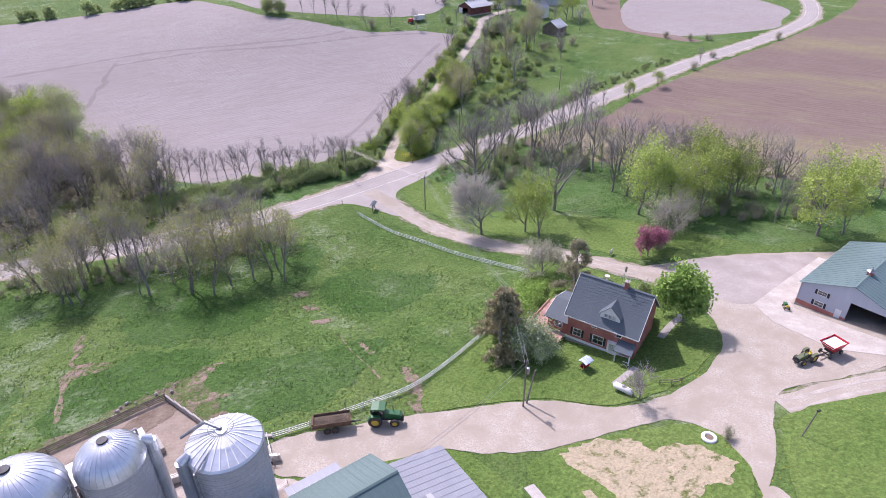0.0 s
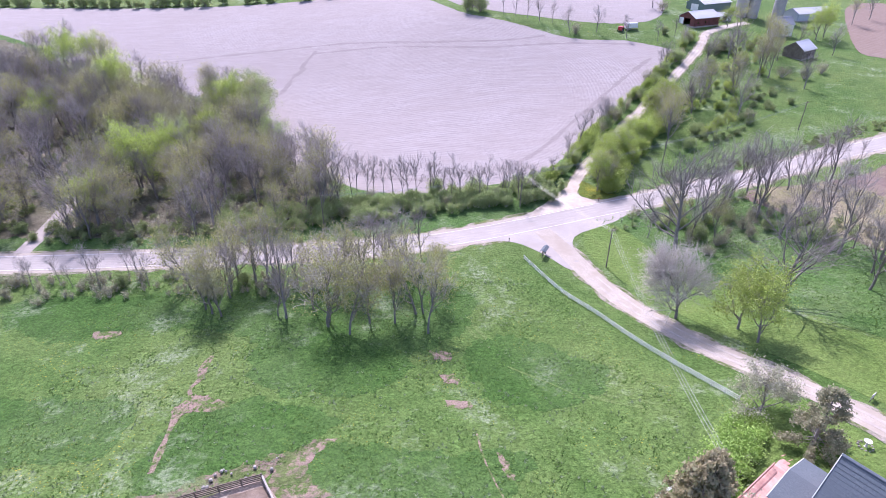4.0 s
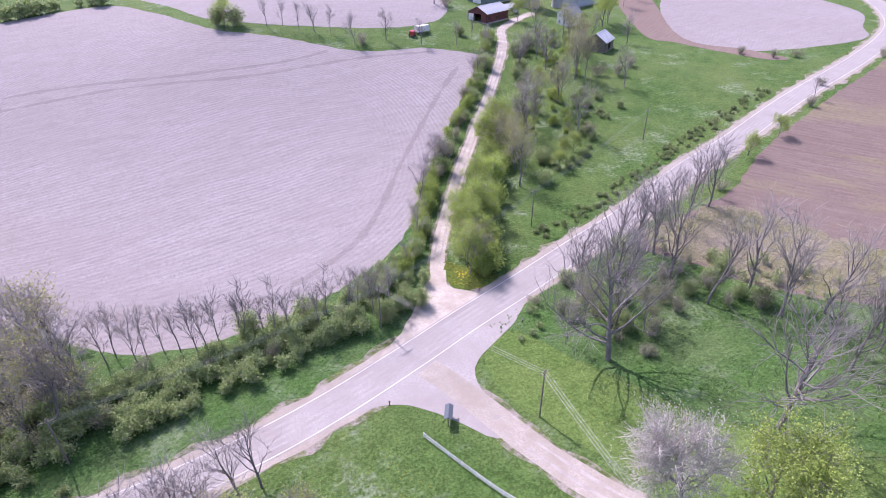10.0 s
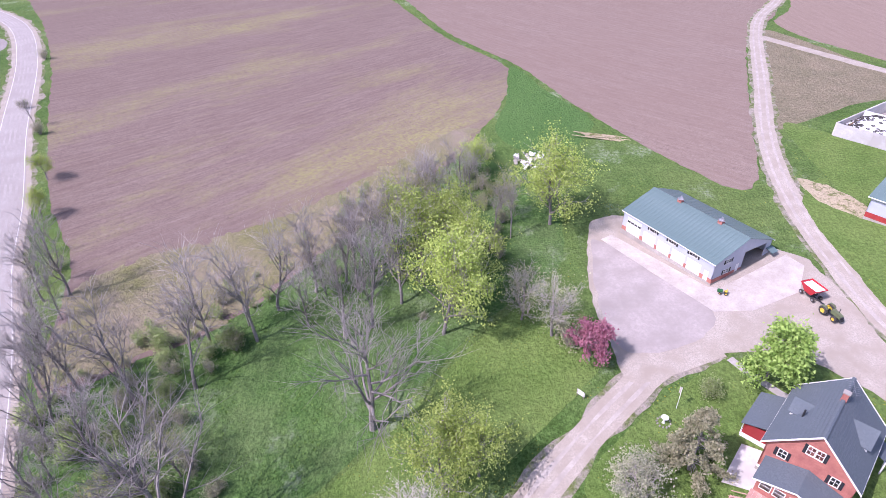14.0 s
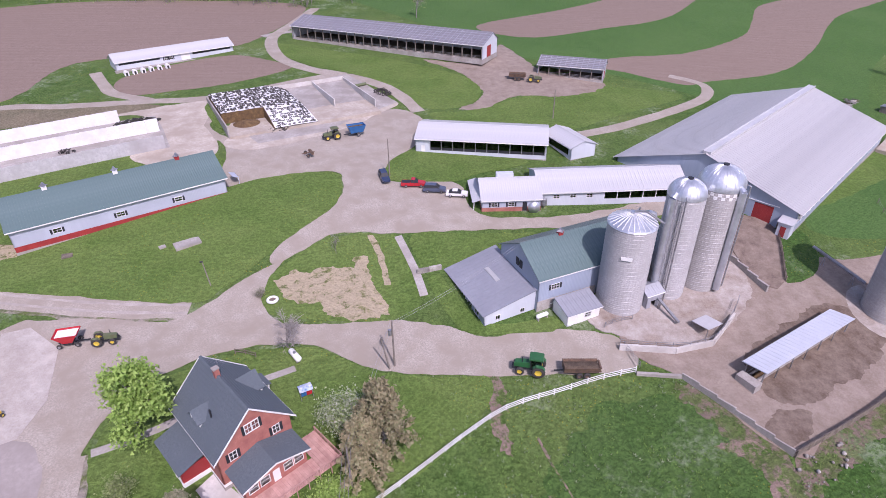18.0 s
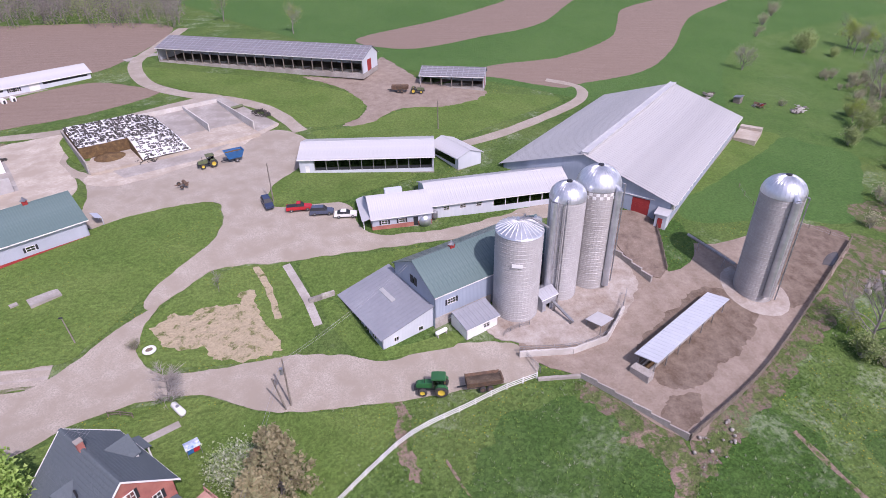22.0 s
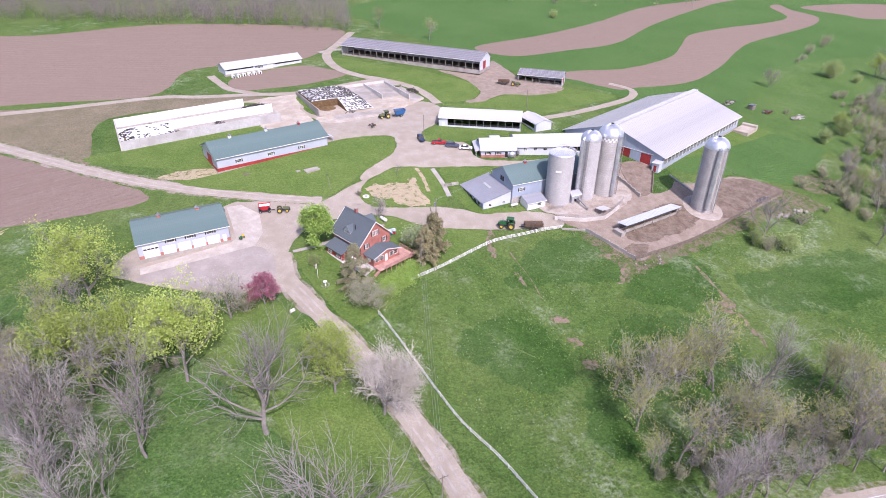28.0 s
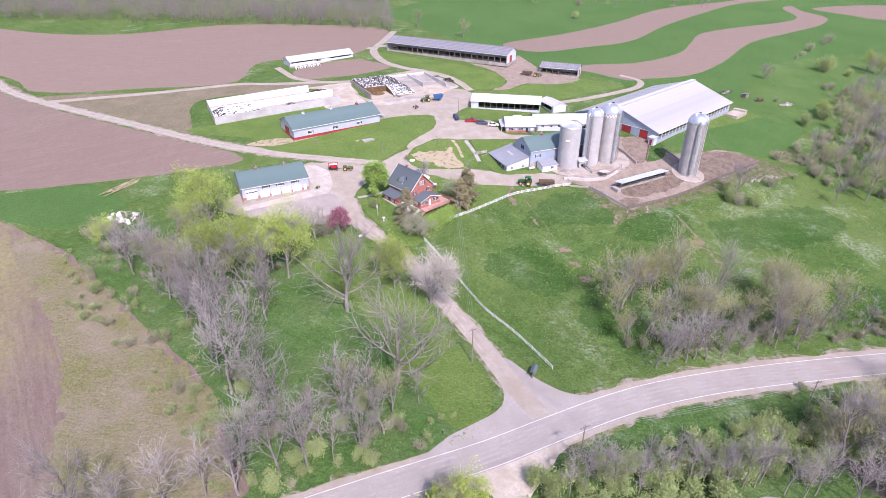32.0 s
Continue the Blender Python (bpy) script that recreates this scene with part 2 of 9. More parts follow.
M["crop"] = turf("young_crop", (0.07, 0.16, 0.037), (0.104, 0.205, 0.056), (0.115, 0.2, 0.06), 0.0, 0.0, wide=45.0)
M["meadow"] = turf("hill_meadow", (0.072, 0.152, 0.034), (0.125, 0.225, 0.06), (0.16, 0.23, 0.075), 0.2, 0.15, wide=24.0)
M["rough"] = turf("rough_grass", (0.17, 0.155, 0.09), (0.3, 0.26, 0.175), (0.32, 0.26, 0.185), 0.0, 0.0, wide=10.0)
M["dandelion"] = turf("dandelion_verge", (0.08, 0.13, 0.02), (0.15, 0.22, 0.04), (0.2, 0.19, 0.04), 1.0, 0.0, 0.7, wide=6.0)
M["field_edge"] = turf("weedy_field_edge", (0.18, 0.18, 0.07), (0.28, 0.28, 0.11), (0.25, 0.21, 0.145), 0.0, 0.0, wide=8.0, soil=(0.225, 0.185, 0.148), bare=0.46, wear=0.07, edge=0.16)
M["bare"] = turf("bare_straw_soil", (0.1, 0.14, 0.035), (0.19, 0.22, 0.07), (0.3, 0.27, 0.13), 0.0, 0.0, wide=5.0, soil=(0.34, 0.285, 0.195), bare=0.57)
M["erosion"] = turf("eroded_soil", (0.05, 0.11, 0.02), (0.13, 0.21, 0.05), (0.18, 0.2, 0.08), 0.0, 0.0, wide=5.0, soil=(0.21, 0.155, 0.125), bare=0.52)
M["worn"] = turf("worn_pasture", (0.06, 0.11, 0.025), (0.14, 0.2, 0.06), (0.2, 0.19, 0.1), 0.0, 0.3, wide=6.0, soil=(0.165, 0.125, 0.1), bare=0.47)
M["trail"] = turf("flattened_grass", (0.085, 0.145, 0.033), (0.16, 0.25, 0.075), (0.2, 0.25, 0.1), 0.0, 0.0, wide=5.0)
M["stubble"] = furrowed("corn_stubble", (0.3, 0.27, 0.262), (0.315, 0.285, 0.277), (0.225, 0.195, 0.182), 1.5, radians(82), 60.0, (0.46, 0.425, 0.41), round_at=(-38, 212, 62), ridge=1.0)
M["soil"] = furrowed("worked_soil", (0.212, 0.159, 0.131), (0.226, 0.171, 0.141), (0.176, 0.127, 0.102), 2.2, radians(60), 50.0, (0.32, 0.265, 0.235))
M["soil_green"] = furrowed("greening_soil", (0.178, 0.131, 0.111), (0.196, 0.146, 0.124), (0.137, 0.098, 0.082), 2.2, radians(150), 25.0, (0.33, 0.28, 0.24), 0.85)
M["soil_far"] = furrowed("drilled_soil", (0.235, 0.176, 0.142), (0.25, 0.189, 0.153), (0.198, 0.147, 0.117), 3.5, radians(100), 40.0, (0.32, 0.26, 0.22))
M["asphalt"] = surface("worn_asphalt", (0.27, 0.247, 0.228), (0.36, 0.33, 0.305), (0.27, 0.24, 0.22), (0.35, 9.0), 0.9, relief=0.15)
M["gravel"] = surface("limestone_gravel", (0.26, 0.229, 0.192), (0.41, 0.365, 0.31), (0.28, 0.24, 0.195), (0.25, 4.0), 0.95, relief=0.3)
M["gravel_pale"] = surface("pale_gravel", (0.38, 0.335, 0.28), (0.5, 0.445, 0.38), (0.33, 0.28, 0.225), (0.7, 5.0), 0.95, relief=0.3)
M["gravel_dark"] = surface("old_gravel", (0.29, 0.255, 0.235), (0.36, 0.32, 0.295), (0.26, 0.23, 0.21), (0.6, 5.0), 0.95, relief=0.3)
M["damp"] = furrowed("damp_stubble", (0.235, 0.205, 0.195), (0.27, 0.24, 0.23), (0.2, 0.17, 0.16), 1.5, radians(82), 60.0, (0.34, 0.31, 0.3))
M["verge"] = turf("worn_verge", (0.07, 0.12, 0.025), (0.16, 0.22, 0.06), (0.22, 0.22, 0.1), 0.3, 0.0, wide=5.0, soil=(0.27, 0.235, 0.2), bare=0.5, wear=0.4, edge=0.09)
M["gravel_packed"] = surface("packed_gravel", (0.33, 0.297, 0.262), (0.42, 0.378, 0.335), (0.29, 0.255, 0.222), (0.3, 2.5), 0.95, relief=0.15)
M["asphalt_worn"] = surface("polished_asphalt", (0.28, 0.258, 0.239), (0.365, 0.336, 0.311), (0.27, 0.242, 0.222), (0.4, 5.0), 0.85, relief=0.1)
M["line"] = surface("road_paint", (0.62, 0.6, 0.58), (0.72, 0.7, 0.68), (0.5, 0.48, 0.46), (0.15, 2.5), 0.8, relief=0)
M["concrete"] = surface("concrete", (0.31, 0.288, 0.265), (0.42, 0.393, 0.365), (0.26, 0.235, 0.21), (0.5, 5.0), 0.85, relief=0.15)
M["concrete_grey"] = surface("weathered_wall_concrete", (0.39, 0.385, 0.39), (0.5, 0.49, 0.49), (0.33, 0.32, 0.31), (0.6, 6.0), 0.85, relief=0.1)
M["concrete_white"] = surface("bleached_concrete", (0.48, 0.46, 0.43), (0.6, 0.58, 0.55), (0.4, 0.37, 0.34), (0.6, 6.0), 0.85, relief=0.1)
M["dirt"] = patchy("trodden_dirt", (0.12, 0.088, 0.068), (0.2, 0.155, 0.125), (0.22, 0.172, 0.138), (0.3, 0.24, 0.195), 2.5, 0.52)
M["dirt_pale"] = patchy("scraped_yard", (0.175, 0.132, 0.102), (0.25, 0.2, 0.16), (0.24, 0.195, 0.158), (0.33, 0.275, 0.23), 3.0, 0.5)
M["puddle"] = surface("muddy_water", (0.09, 0.08, 0.075), (0.11, 0.1, 0.09), (0.08, 0.07, 0.06), (0.5, 3.0), 0.05, relief=0.0)
M["muck"] = patchy("muck_over_yard", (0.095, 0.068, 0.05), (0.16, 0.12, 0.09), (0.19, 0.146, 0.114), (0.26, 0.21, 0.17), 2.4, 0.55)
M["pad"] = patchy("stained_pad", (0.2, 0.152, 0.118), (0.29, 0.235, 0.19), (0.34, 0.305, 0.27), (0.45, 0.415, 0.38), 3.4, 0.5)
M["apron"] = patchy("stained_apron", (0.28, 0.242, 0.208), (0.36, 0.32, 0.28), (0.36, 0.328, 0.292), (0.46, 0.424, 0.385), 4.0, 0.42)

# ---- the lie of the land ----
HEIGHTS = np.array([(0, 0, 0), (-36.5, 6.8, 0.6), (-8.3, 93.4, -9.1), (11, 89.2, -9.4), (-2, 16.6, -1.2), (21.6, 40, -1), (-51, 24, -1.7), (42.5, 69, -5.4), (17, 124, -8.5), (41, 142, -6.5), (60, 159, -5.7), (124, 233, 8), (21, 217, 0), (-14, 300, 20), (144, 254, 8), (105, 291, 14), (20, -16, 3), (31, -20, 4.5), (79, 14, 1.5), (32.6, -49, 9.2), (67, -31, 7.4), (-86.5, -2, 0.2), (-57, -12.6, 0.8), (-15, -93, 10.5), (-72, -112, 11.5), (-43, -127, 14), (-15.5, -38, 7.2), (-40, -53, 8), (-10, -69, 9), (-15, -4, 1.2), (-21, -33, 6.2), (-78, -20, 4.5), (-60, -32, 6), (95, -55, 9.5), (-30, -12, 2.2), (49, -157, 15), (-124, -80, 6), (-20, 130, -9.5), (-110, 120, -12), (-60, 60, -7), (-150, 60, -12), (-110, 220, -6), (-300, 300, 10), (100, 90, -3), (180, 120, 4), (200, 0, 6), (120, -100, 12), (0, -250, 18), (-200, -200, 12), (-250, -50, -4), (300, 300, 14), (0, 500, 28), (-400, 0, -10), (300, -200, 20), (0, -600, 30), (600, 0, 20), (-600, 600, 20), (600, 600, 25), (-600, -400, 15), (500, -600, 35), (5, 67, -8.4), (11.3, 54, -6.6), (16, 60, -6.4), (19.5, 41, -3.4), (-26, 42, -7.0), (-27, 49, -8.1), (27, 45, -2.6), (-72.8, 54, -8.4), (-72.7, 39, -7.4), (-53, 67, -10.3), (-34.5, 70.5, -9.2)])


def fitted_land(c):
    n = len(c)
    d = np.sqrt(((c[:, None, :2] - c[None, :, :2]) ** 2).sum(-1) + 625.0)
    m = np.zeros((n + 1, n + 1))
    m[:n, :n] = d - 3.0 * np.eye(n)
    m[:n, n] = m[n, :n] = 1
    return np.linalg.solve(m, np.r_[c[:, 2], 0])


LAND = fitted_land(HEIGHTS)


def land(x, y):
    x, y = np.asarray(x, float), np.asarray(y, float)
    out = np.full(x.shape, LAND[-1])
    for (cx, cy, _), w in zip(HEIGHTS, LAND[:-1]):
        out = out + w * np.sqrt((x - cx) ** 2 + (y - cy) ** 2 + 625.0)
    return out


def ground_z(x, y):
    return float(land(x, y))


def link_mesh(name, verts, faces, material, smooth=False):
    me = bpy.data.meshes.new(name)
    me.from_pydata([tuple(v) for v in verts], [], faces)
    me.materials.append(material)
    if smooth:
        me.polygons.foreach_set("use_smooth", [True] * len(me.polygons))
    me.update()
    return new(name, me)


def axis_steps(lo, hi, step, far):
    core = list(np.arange(lo, hi + 0.1, step))
    out, s = [], step
    for sign, start in ((-1, lo), (1, hi)):
        v, s = start, step
        while abs(v) < far:
            s *= 1.22
            v += sign * s
            out.append(v)
    return np.array(sorted(core + out))


gx, gy = axis_steps(-240, 240, 3.0, 3200), axis_steps(-240, 330, 3.0, 3200)
GX, GY = np.meshgrid(gx, gy)
GZ = land(GX, GY)
far_lift = np.clip((np.hypot(GX, GY) - 900) / 2300, 0, 1)
GZ = GZ * (1 - far_lift) + 45 * far_lift
nx, ny = len(gx), len(gy)
quads = [(j * nx + i, j * nx + i + 1, (j + 1) * nx + i + 1, (j + 1) * nx + i) for j in range(ny - 1) for i in range(nx - 1)]
ground = link_mesh("ground", np.stack([GX.ravel(), GY.ravel(), GZ.ravel()], 1), quads, M["pasture"], True)
tagged(ground, "rolling green pasture dotted with dandelions and weeds", "ground", kind="structure")


def smooth_loop(pts, closed=True, step=2.0):
    """A Catmull-Rom curve through the points."""
    p = [Vector((x, y)) for x, y in pts]
    n, out = len(p), []
    for i in range(n if closed else n - 1):
        a, b, c, d = (p[(i + k) % n] if closed else p[min(max(i + k, 0), n - 1)] for k in (-1, 0, 1, 2))
        m = max(1, int((c - b).length / step))
        for k in range(m):
            t = k / m
            out.append(0.5 * ((2 * b) + (c - a) * t + (2 * a - 5 * b + 4 * c - d) * t * t + (3 * b - a - 3 * c + d) * t ** 3))
    if not closed:
        out.append(p[-1])
    return out


def inside(px, py, loop):
    """Which points lie inside the loop."""
    hit = np.zeros(px.shape, bool)
    x0, y0 = loop[-1]
    for x1, y1 in loop:
        cross = (y1 > py) != (y0 > py)
        if y1 != y0:
            hit ^= cross & (px < (x0 - x1) * (py - y1) / (y0 - y1) + x1)
        x0, y0 = x1, y1
    return hit


def skirted(verts, faces, deep=0.4):
    """Close the rim of a sheet down into the ground."""
    seen = {}
    for f in faces:
        for a, b in zip(f, f[1:] + f[:1]):
            seen[(a, b)] = True
    rim = [(a, b) for a, b in seen if (b, a) not in seen]
    extra, more = [], []
    n = len(verts)
    for a, b in rim:
        p, q = verts[a], verts[b]
        extra += [p, q, q - (0, 0, deep), p - (0, 0, deep)]
        more.append((n + 3, n + 2, n + 1, n))
        n += 4
    return np.concatenate([verts, np.array(extra)]) if extra else verts, list(faces) + more


def patch(name, pts, material, lift, label, category, wobble=0.35, curved=True, step=3.0, kind="structure", ragged=0.0):
    """A sheet of ground cover draped over the land, with an uneven edge."""
    loop = smooth_loop(pts, True, 0.5 if ragged else 1.6 if wobble else 3.0) if curved else [Vector(q) for q in pts]
    if not curved:
        dense = []
        for a, b in zip(loop, loop[1:] + loop[:1]):
            m = max(1, int((b - a).length / 2.5))
            dense += [a.lerp(b, k / m) for k in range(m)]
        loop = dense
    if wobble:
        loop = [q + wobble * Vector((noise.noise((q.x * 0.35, q.y * 0.35, 3.1)), noise.noise((q.x * 0.35, q.y * 0.35, 9.7)))) + ragged * Vector((noise.noise((q.x * 1.3, q.y * 1.3, 5.1)), noise.noise((q.x * 1.3, q.y * 1.3, 7.7)))) for q in loop]
    arr = np.array([tuple(q) for q in loop])
    lo, hi = arr.min(0), arr.max(0)
    size = max(step, math.sqrt((hi[0] - lo[0]) * (hi[1] - lo[1]) / 9000))
    X, Y = np.meshgrid(np.arange(lo[0], hi[0], size), np.arange(lo[1], hi[1], size))
    X, Y = X.ravel(), Y.ravel()
    keep = inside(X, Y, arr)
    pts2 = [Vector((a, b)) for a, b in zip(X[keep], Y[keep])]
    n = len(loop)
    v, _, f, *_ = delaunay_2d_cdt(loop + pts2, [(i, (i + 1) % n) for i in range(n)], [], 1, 1e-4)
    va = np.array([tuple(q) for q in v])
    z = land(va[:, 0], va[:, 1]) + lift * 0.42 + 0.012
    ob = link_mesh(name, *skirted(np.column_stack([va, z]), [tuple(t) for t in f]), material, True)
    return tagged(ob, label, category, kind=kind)


def ribbon(name, pts, width, material, lift, label, category, step=2.5, across=6, shift=0.0, wobble=0.0, dash=None):
    """A road along a smooth line, draped over the land."""
    line = smooth_loop(pts, False, step)
    verts, faces = [], []
    dist = 0.0
    for i, q in enumerate(line):
        t = (line[min(i + 1, len(line) - 1)] - line[max(i - 1, 0)]).normalized()
        nrm = Vector((-t.y, t.x))
        w = width * (1 + wobble * noise.noise((q.x * 0.2, q.y * 0.2, 1.0)))
        for k in range(across + 1):
            p = q + nrm * (shift + w * (k / across - 0.5))
            verts.append((p.x, p.y))
        if i:
            dist += (q - line[i - 1]).length
            if not dash or dist % (dash[0] + dash[1]) < dash[0]:
                b = (i - 1) * (across + 1)
                faces += [(b + k, b + k + across + 1, b + k + across + 2, b + k + 1) for k in range(across)]
    va = np.array(verts)
    ob = link_mesh(name, *skirted(np.column_stack([va, land(va[:, 0], va[:, 1]) + lift * 0.42 + 0.012]), [f[::-1] for f in faces]), material, True)
    return tagged(ob, label, category, kind="structure")


# ---- fields ----
patch("field_stubble", [(-63, 142), (-48, 133.5), (-24, 133.5), (2, 145), (15.5, 160), (27.5, 178.5), (52.5, 214), (75, 238), (80, 249), (62, 262), (48, 264), (30, 267), (5, 283), (-20, 297), (-40, 330), (-62, 358), (-108, 354), (-180, 349), (-300, 346), (-420, 352), (-330, 320), (-255, 285), (-165, 232), (-108, 210), (-88, 166)], M["stubble"], 0.06, "pale corn stubble field with curving drill rows", "field", 0.8)
ribbon("drainage_trace", [(-108, 211), (-105.5, 217), (-101, 224), (-99.6, 232), (-98.6, 240), (-95.5, 247), (-96.5, 251), (-92.8, 266.8)], 2.0, M["damp"], 0.09, "dark damp drainage line in the stubble", "track", step=0.9, across=3, wobble=1.3)
for line in ([(-240, 262), (-179.5, 255), (-136.9, 267), (-85.3, 273), (-35, 264), (-1.5, 262.5), (20.6, 268)], [(-93.4, 264.2), (-58.7, 263.4), (-12.5, 256), (30.6, 260), (62, 259)], [(-84, 172), (-62, 152), (-46, 143.5), (-24, 143), (-4, 153), (9, 168), (22, 188), (46, 220), (66, 243)]):
    ribbon("headland_row", line, 1.5, M["damp"], 0.085, "darker turning row round the stubble field", "track", step=1.2, across=2, wobble=1.2)
patch("field_stubble_beyond", [(-30, 330), (-12, 303), (20, 292), (60, 287), (85, 300), (100, 340), (110, 420), (60, 520), (-60, 430)], M["stubble"], 0.09, "pale stubble field behind the neighbouring farm", "field", 0.8)
patch("field_stubble_corner", [(176, 242), (190, 215), (245, 205), (268, 220), (296, 245), (300, 300), (260, 330), (215, 300)], M["stubble"], 0.07, "stubble field corner beside the road bend", "field", 0.6)
patch("field_soil_verge", [(168, 258), (172, 238), (186, 206), (196, 200), (192, 216), (180, 244), (214, 305), (240, 350), (210, 340)], M["soil"], 0.1, "strip of dark worked soil", "field", 0.6)
patch("field_north", [(60, 126), (65.4, 111), (70.2, 99.2), (81, 86), (99, 68.8), (122, 44), (140, 31), (159, 20), (191, 10.5), (236, 27.5), (306, 44), (372, 60), (480, 90), (520, 220), (400, 260), (322, 224), (280, 203), (224, 180), (162, 159), (122, 145), (96, 132)], M["soil_green"], 0.06, "brown worked field turning green along its edge", "field", 0.8)
patch("field_south", [(86, -20), (110, -36), (148, -58), (192, -86), (235, -125), (400, -190), (560, -120), (560, 100), (380, 52), (308, 38), (240, 24.5), (192, 6.6), (160, 1), (139, -3), (101, -12)], M["soil"], 0.06, "reddish brown worked field beside the farm lane", "field", 0.8)
patch("field_behind_sheds", [(108, -112), (150, -106), (200, -103), (240, -135), (420, -215), (400, -330), (290, -242), (210, -222), (145, -250), (80, -250), (28, -232), (42, -172), (62, -160), (100, -148)], M["soil_far"], 0.06, "brown drilled field below the woods", "field", 0.8)
patch("field_bank", [(112, -40), (150, -62), (196, -94), (140, -100), (104, -108), (62, -104), (70, -96), (118, -84)], M["rough"], 0.05, "bare brownish bank behind the bunker silo", "field", 0.6)
patch("crop_near", [(-34, -150), (-24, -187), (10, -256), (20, -315), (-100, -420), (-300, -430), (-560, -440), (-560, -200), (-356, -190), (-220, -150), (-150, -84), (-112, -90), (-86, -112), (-60, -130)], M["crop"], 0.05, "bright green contour strips of young crop", "field", 0.6)
patch("strip_soil_upper", [(-47, -182), (-63, -161), (-100, -176), (-138, -196), (-184, -247), (-250, -310), (-312, -358), (-420, -400), (-380, -420), (-315, -374), (-217, -322), (-148, -256), (-96, -214)], M["soil_far"], 0.1, "curving contour strip of bare soil", "field", 0.5)
patch("strip_soil_lower", [(-60, -118), (-80, -122), (-100, -108), (-112, -111), (-145, -122), (-178, -149), (-225, -198), (-275, -232), (-319, -261), (-345, -290), (-342, -319), (-346, -341), (-330, -330), (-318, -290), (-289, -268), (-240, -245), (-198, -219), (-176, -190), (-156, -165), (-120, -142), (-87, -134)], M["soil_far"], 0.1, "winding contour strip of bare brown soil", "field", 0.5)
patch("strip_soil_far", [(-361, -332), (-444, -346), (-480, -300), (-395, -284), (-376, -300)], M["soil_far"], 0.1, "far patch of bare soil", "field", 0.5)
patch("plot_white_shed", [(78, -131), (50, -151), (30, -140), (25, -136), (30, -129), (44, -120), (60, -115), (73, -114)], M["soil_far"], 0.1, "bare soil plot in front of the calf shed", "field", 0.5)
patch("grass_wedge", [(191, 8.5), (159, 18.6), (139, 27), (124, 23), (119, 12), (129, 2), (139, -1.4), (165, 4)], M["crop"], 0.09, "wedge of lush dark green grass", "grass", 0.6)
patch("field_north_edge", [(62, 125), (66.2, 111), (71, 99.6), (81.8, 86.6), (99.8, 69.6), (122, 46), (142, 32), (139, 44), (121, 66), (108, 87), (98, 110), (90, 128)], M["field_edge"], 0.12, "yellow-green weedy edge of the brown field", "field", 3.0, ragged=1.0)
patch("lush_pasture", [(-30, 11.4), (-44, 12.5), (-48, 17), (-48.5, 24), (-45, 30), (-32, 29), (-15, 28.5), (-19, 21), (-27, 14)], M["lush"], 0.06, "dark lush grass below the cattle yard", "grass", 1.5, ragged=1.2)
patch("lush_pasture_gully", [(-69, 19.5), (-73.6, 27.5), (-71.5, 36), (-65, 41), (-56, 40.5), (-46, 37), (-47.5, 31), (-51.5, 27.5), (-58, 26)], M["lush"], 0.055, "dark lush grass by the yard corner", "grass", 1.5, ragged=1.2)
# the darker turf here also paints in shade below the verge trees
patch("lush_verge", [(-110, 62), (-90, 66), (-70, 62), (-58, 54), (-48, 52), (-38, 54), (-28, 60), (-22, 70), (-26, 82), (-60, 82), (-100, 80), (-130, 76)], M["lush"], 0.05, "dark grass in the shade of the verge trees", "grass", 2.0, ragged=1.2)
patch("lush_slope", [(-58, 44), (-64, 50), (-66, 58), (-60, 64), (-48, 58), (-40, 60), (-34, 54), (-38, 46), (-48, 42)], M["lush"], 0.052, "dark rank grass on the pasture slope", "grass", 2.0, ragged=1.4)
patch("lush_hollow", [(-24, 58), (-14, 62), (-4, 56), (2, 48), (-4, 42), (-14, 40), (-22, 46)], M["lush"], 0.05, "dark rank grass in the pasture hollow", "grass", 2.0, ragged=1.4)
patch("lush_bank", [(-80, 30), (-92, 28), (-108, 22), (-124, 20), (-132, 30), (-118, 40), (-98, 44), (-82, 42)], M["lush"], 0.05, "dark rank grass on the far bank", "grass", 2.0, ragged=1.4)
for shift in (-0.75, 0.75):
    ribbon("wheel_track", [(-25.3, 72), (-20.3, 61), (-12.2, 52), (-5.8, 45.5), (0.2, 41.1), (10.6, 36.9)], 0.8, M["trail"], 0.03, "faint wheel track across the pasture", "track", across=2, shift=shift, wobble=0.5)
ribbon("cattle_path", [(-23.1, 33.3), (-22.3, 27.4), (-20.9, 22.2), (-20, 19.4), (-19, 15)], 0.3, M["erosion"], 0.1, "thin cattle path worn into the pasture", "path", step=0.8, across=2, wobble=0.9)
ribbon("cattle_path_upper", [(-16.4, 52.3), (-8.7, 46), (-4.3, 41.2)], 0.4, M["trail"], 0.1, "faint cattle path in the grass", "path", step=0.8, across=2, wobble=0.9)
ribbon("gully", [(-73, 55.4), (-73.4, 52), (-72.7, 48.2), (-73.4, 45.5), (-72.2, 42.6), (-72.6, 38.2), (-71.6, 31.3), (-70.5, 25)], 1.0, M["erosion"], 0.1, "eroded gully winding down the pasture", "gully", step=0.7, across=3, wobble=1.1)
patch("grass_behind_barn", [(-90, -22), (-93, -31), (-146, -58.5), (-156, -54), (-164, -46), (-146, -28), (-128, -16.5), (-112, -20.5)], M["crop"], 0.08, "dark lush grass beside the freestall barn", "grass", 0.8)
patch("hill_meadow", [(-150, -84), (-140, -62), (-150, -54), (-166, -44), (-184, -50), (-196, -78), (-226, -100), (-262, -122), (-330, -140), (-380, -170), (-356, -192), (-220, -152)], M["meadow"], 0.06, "smooth green hillside meadow behind the barn", "grass", 0.8)
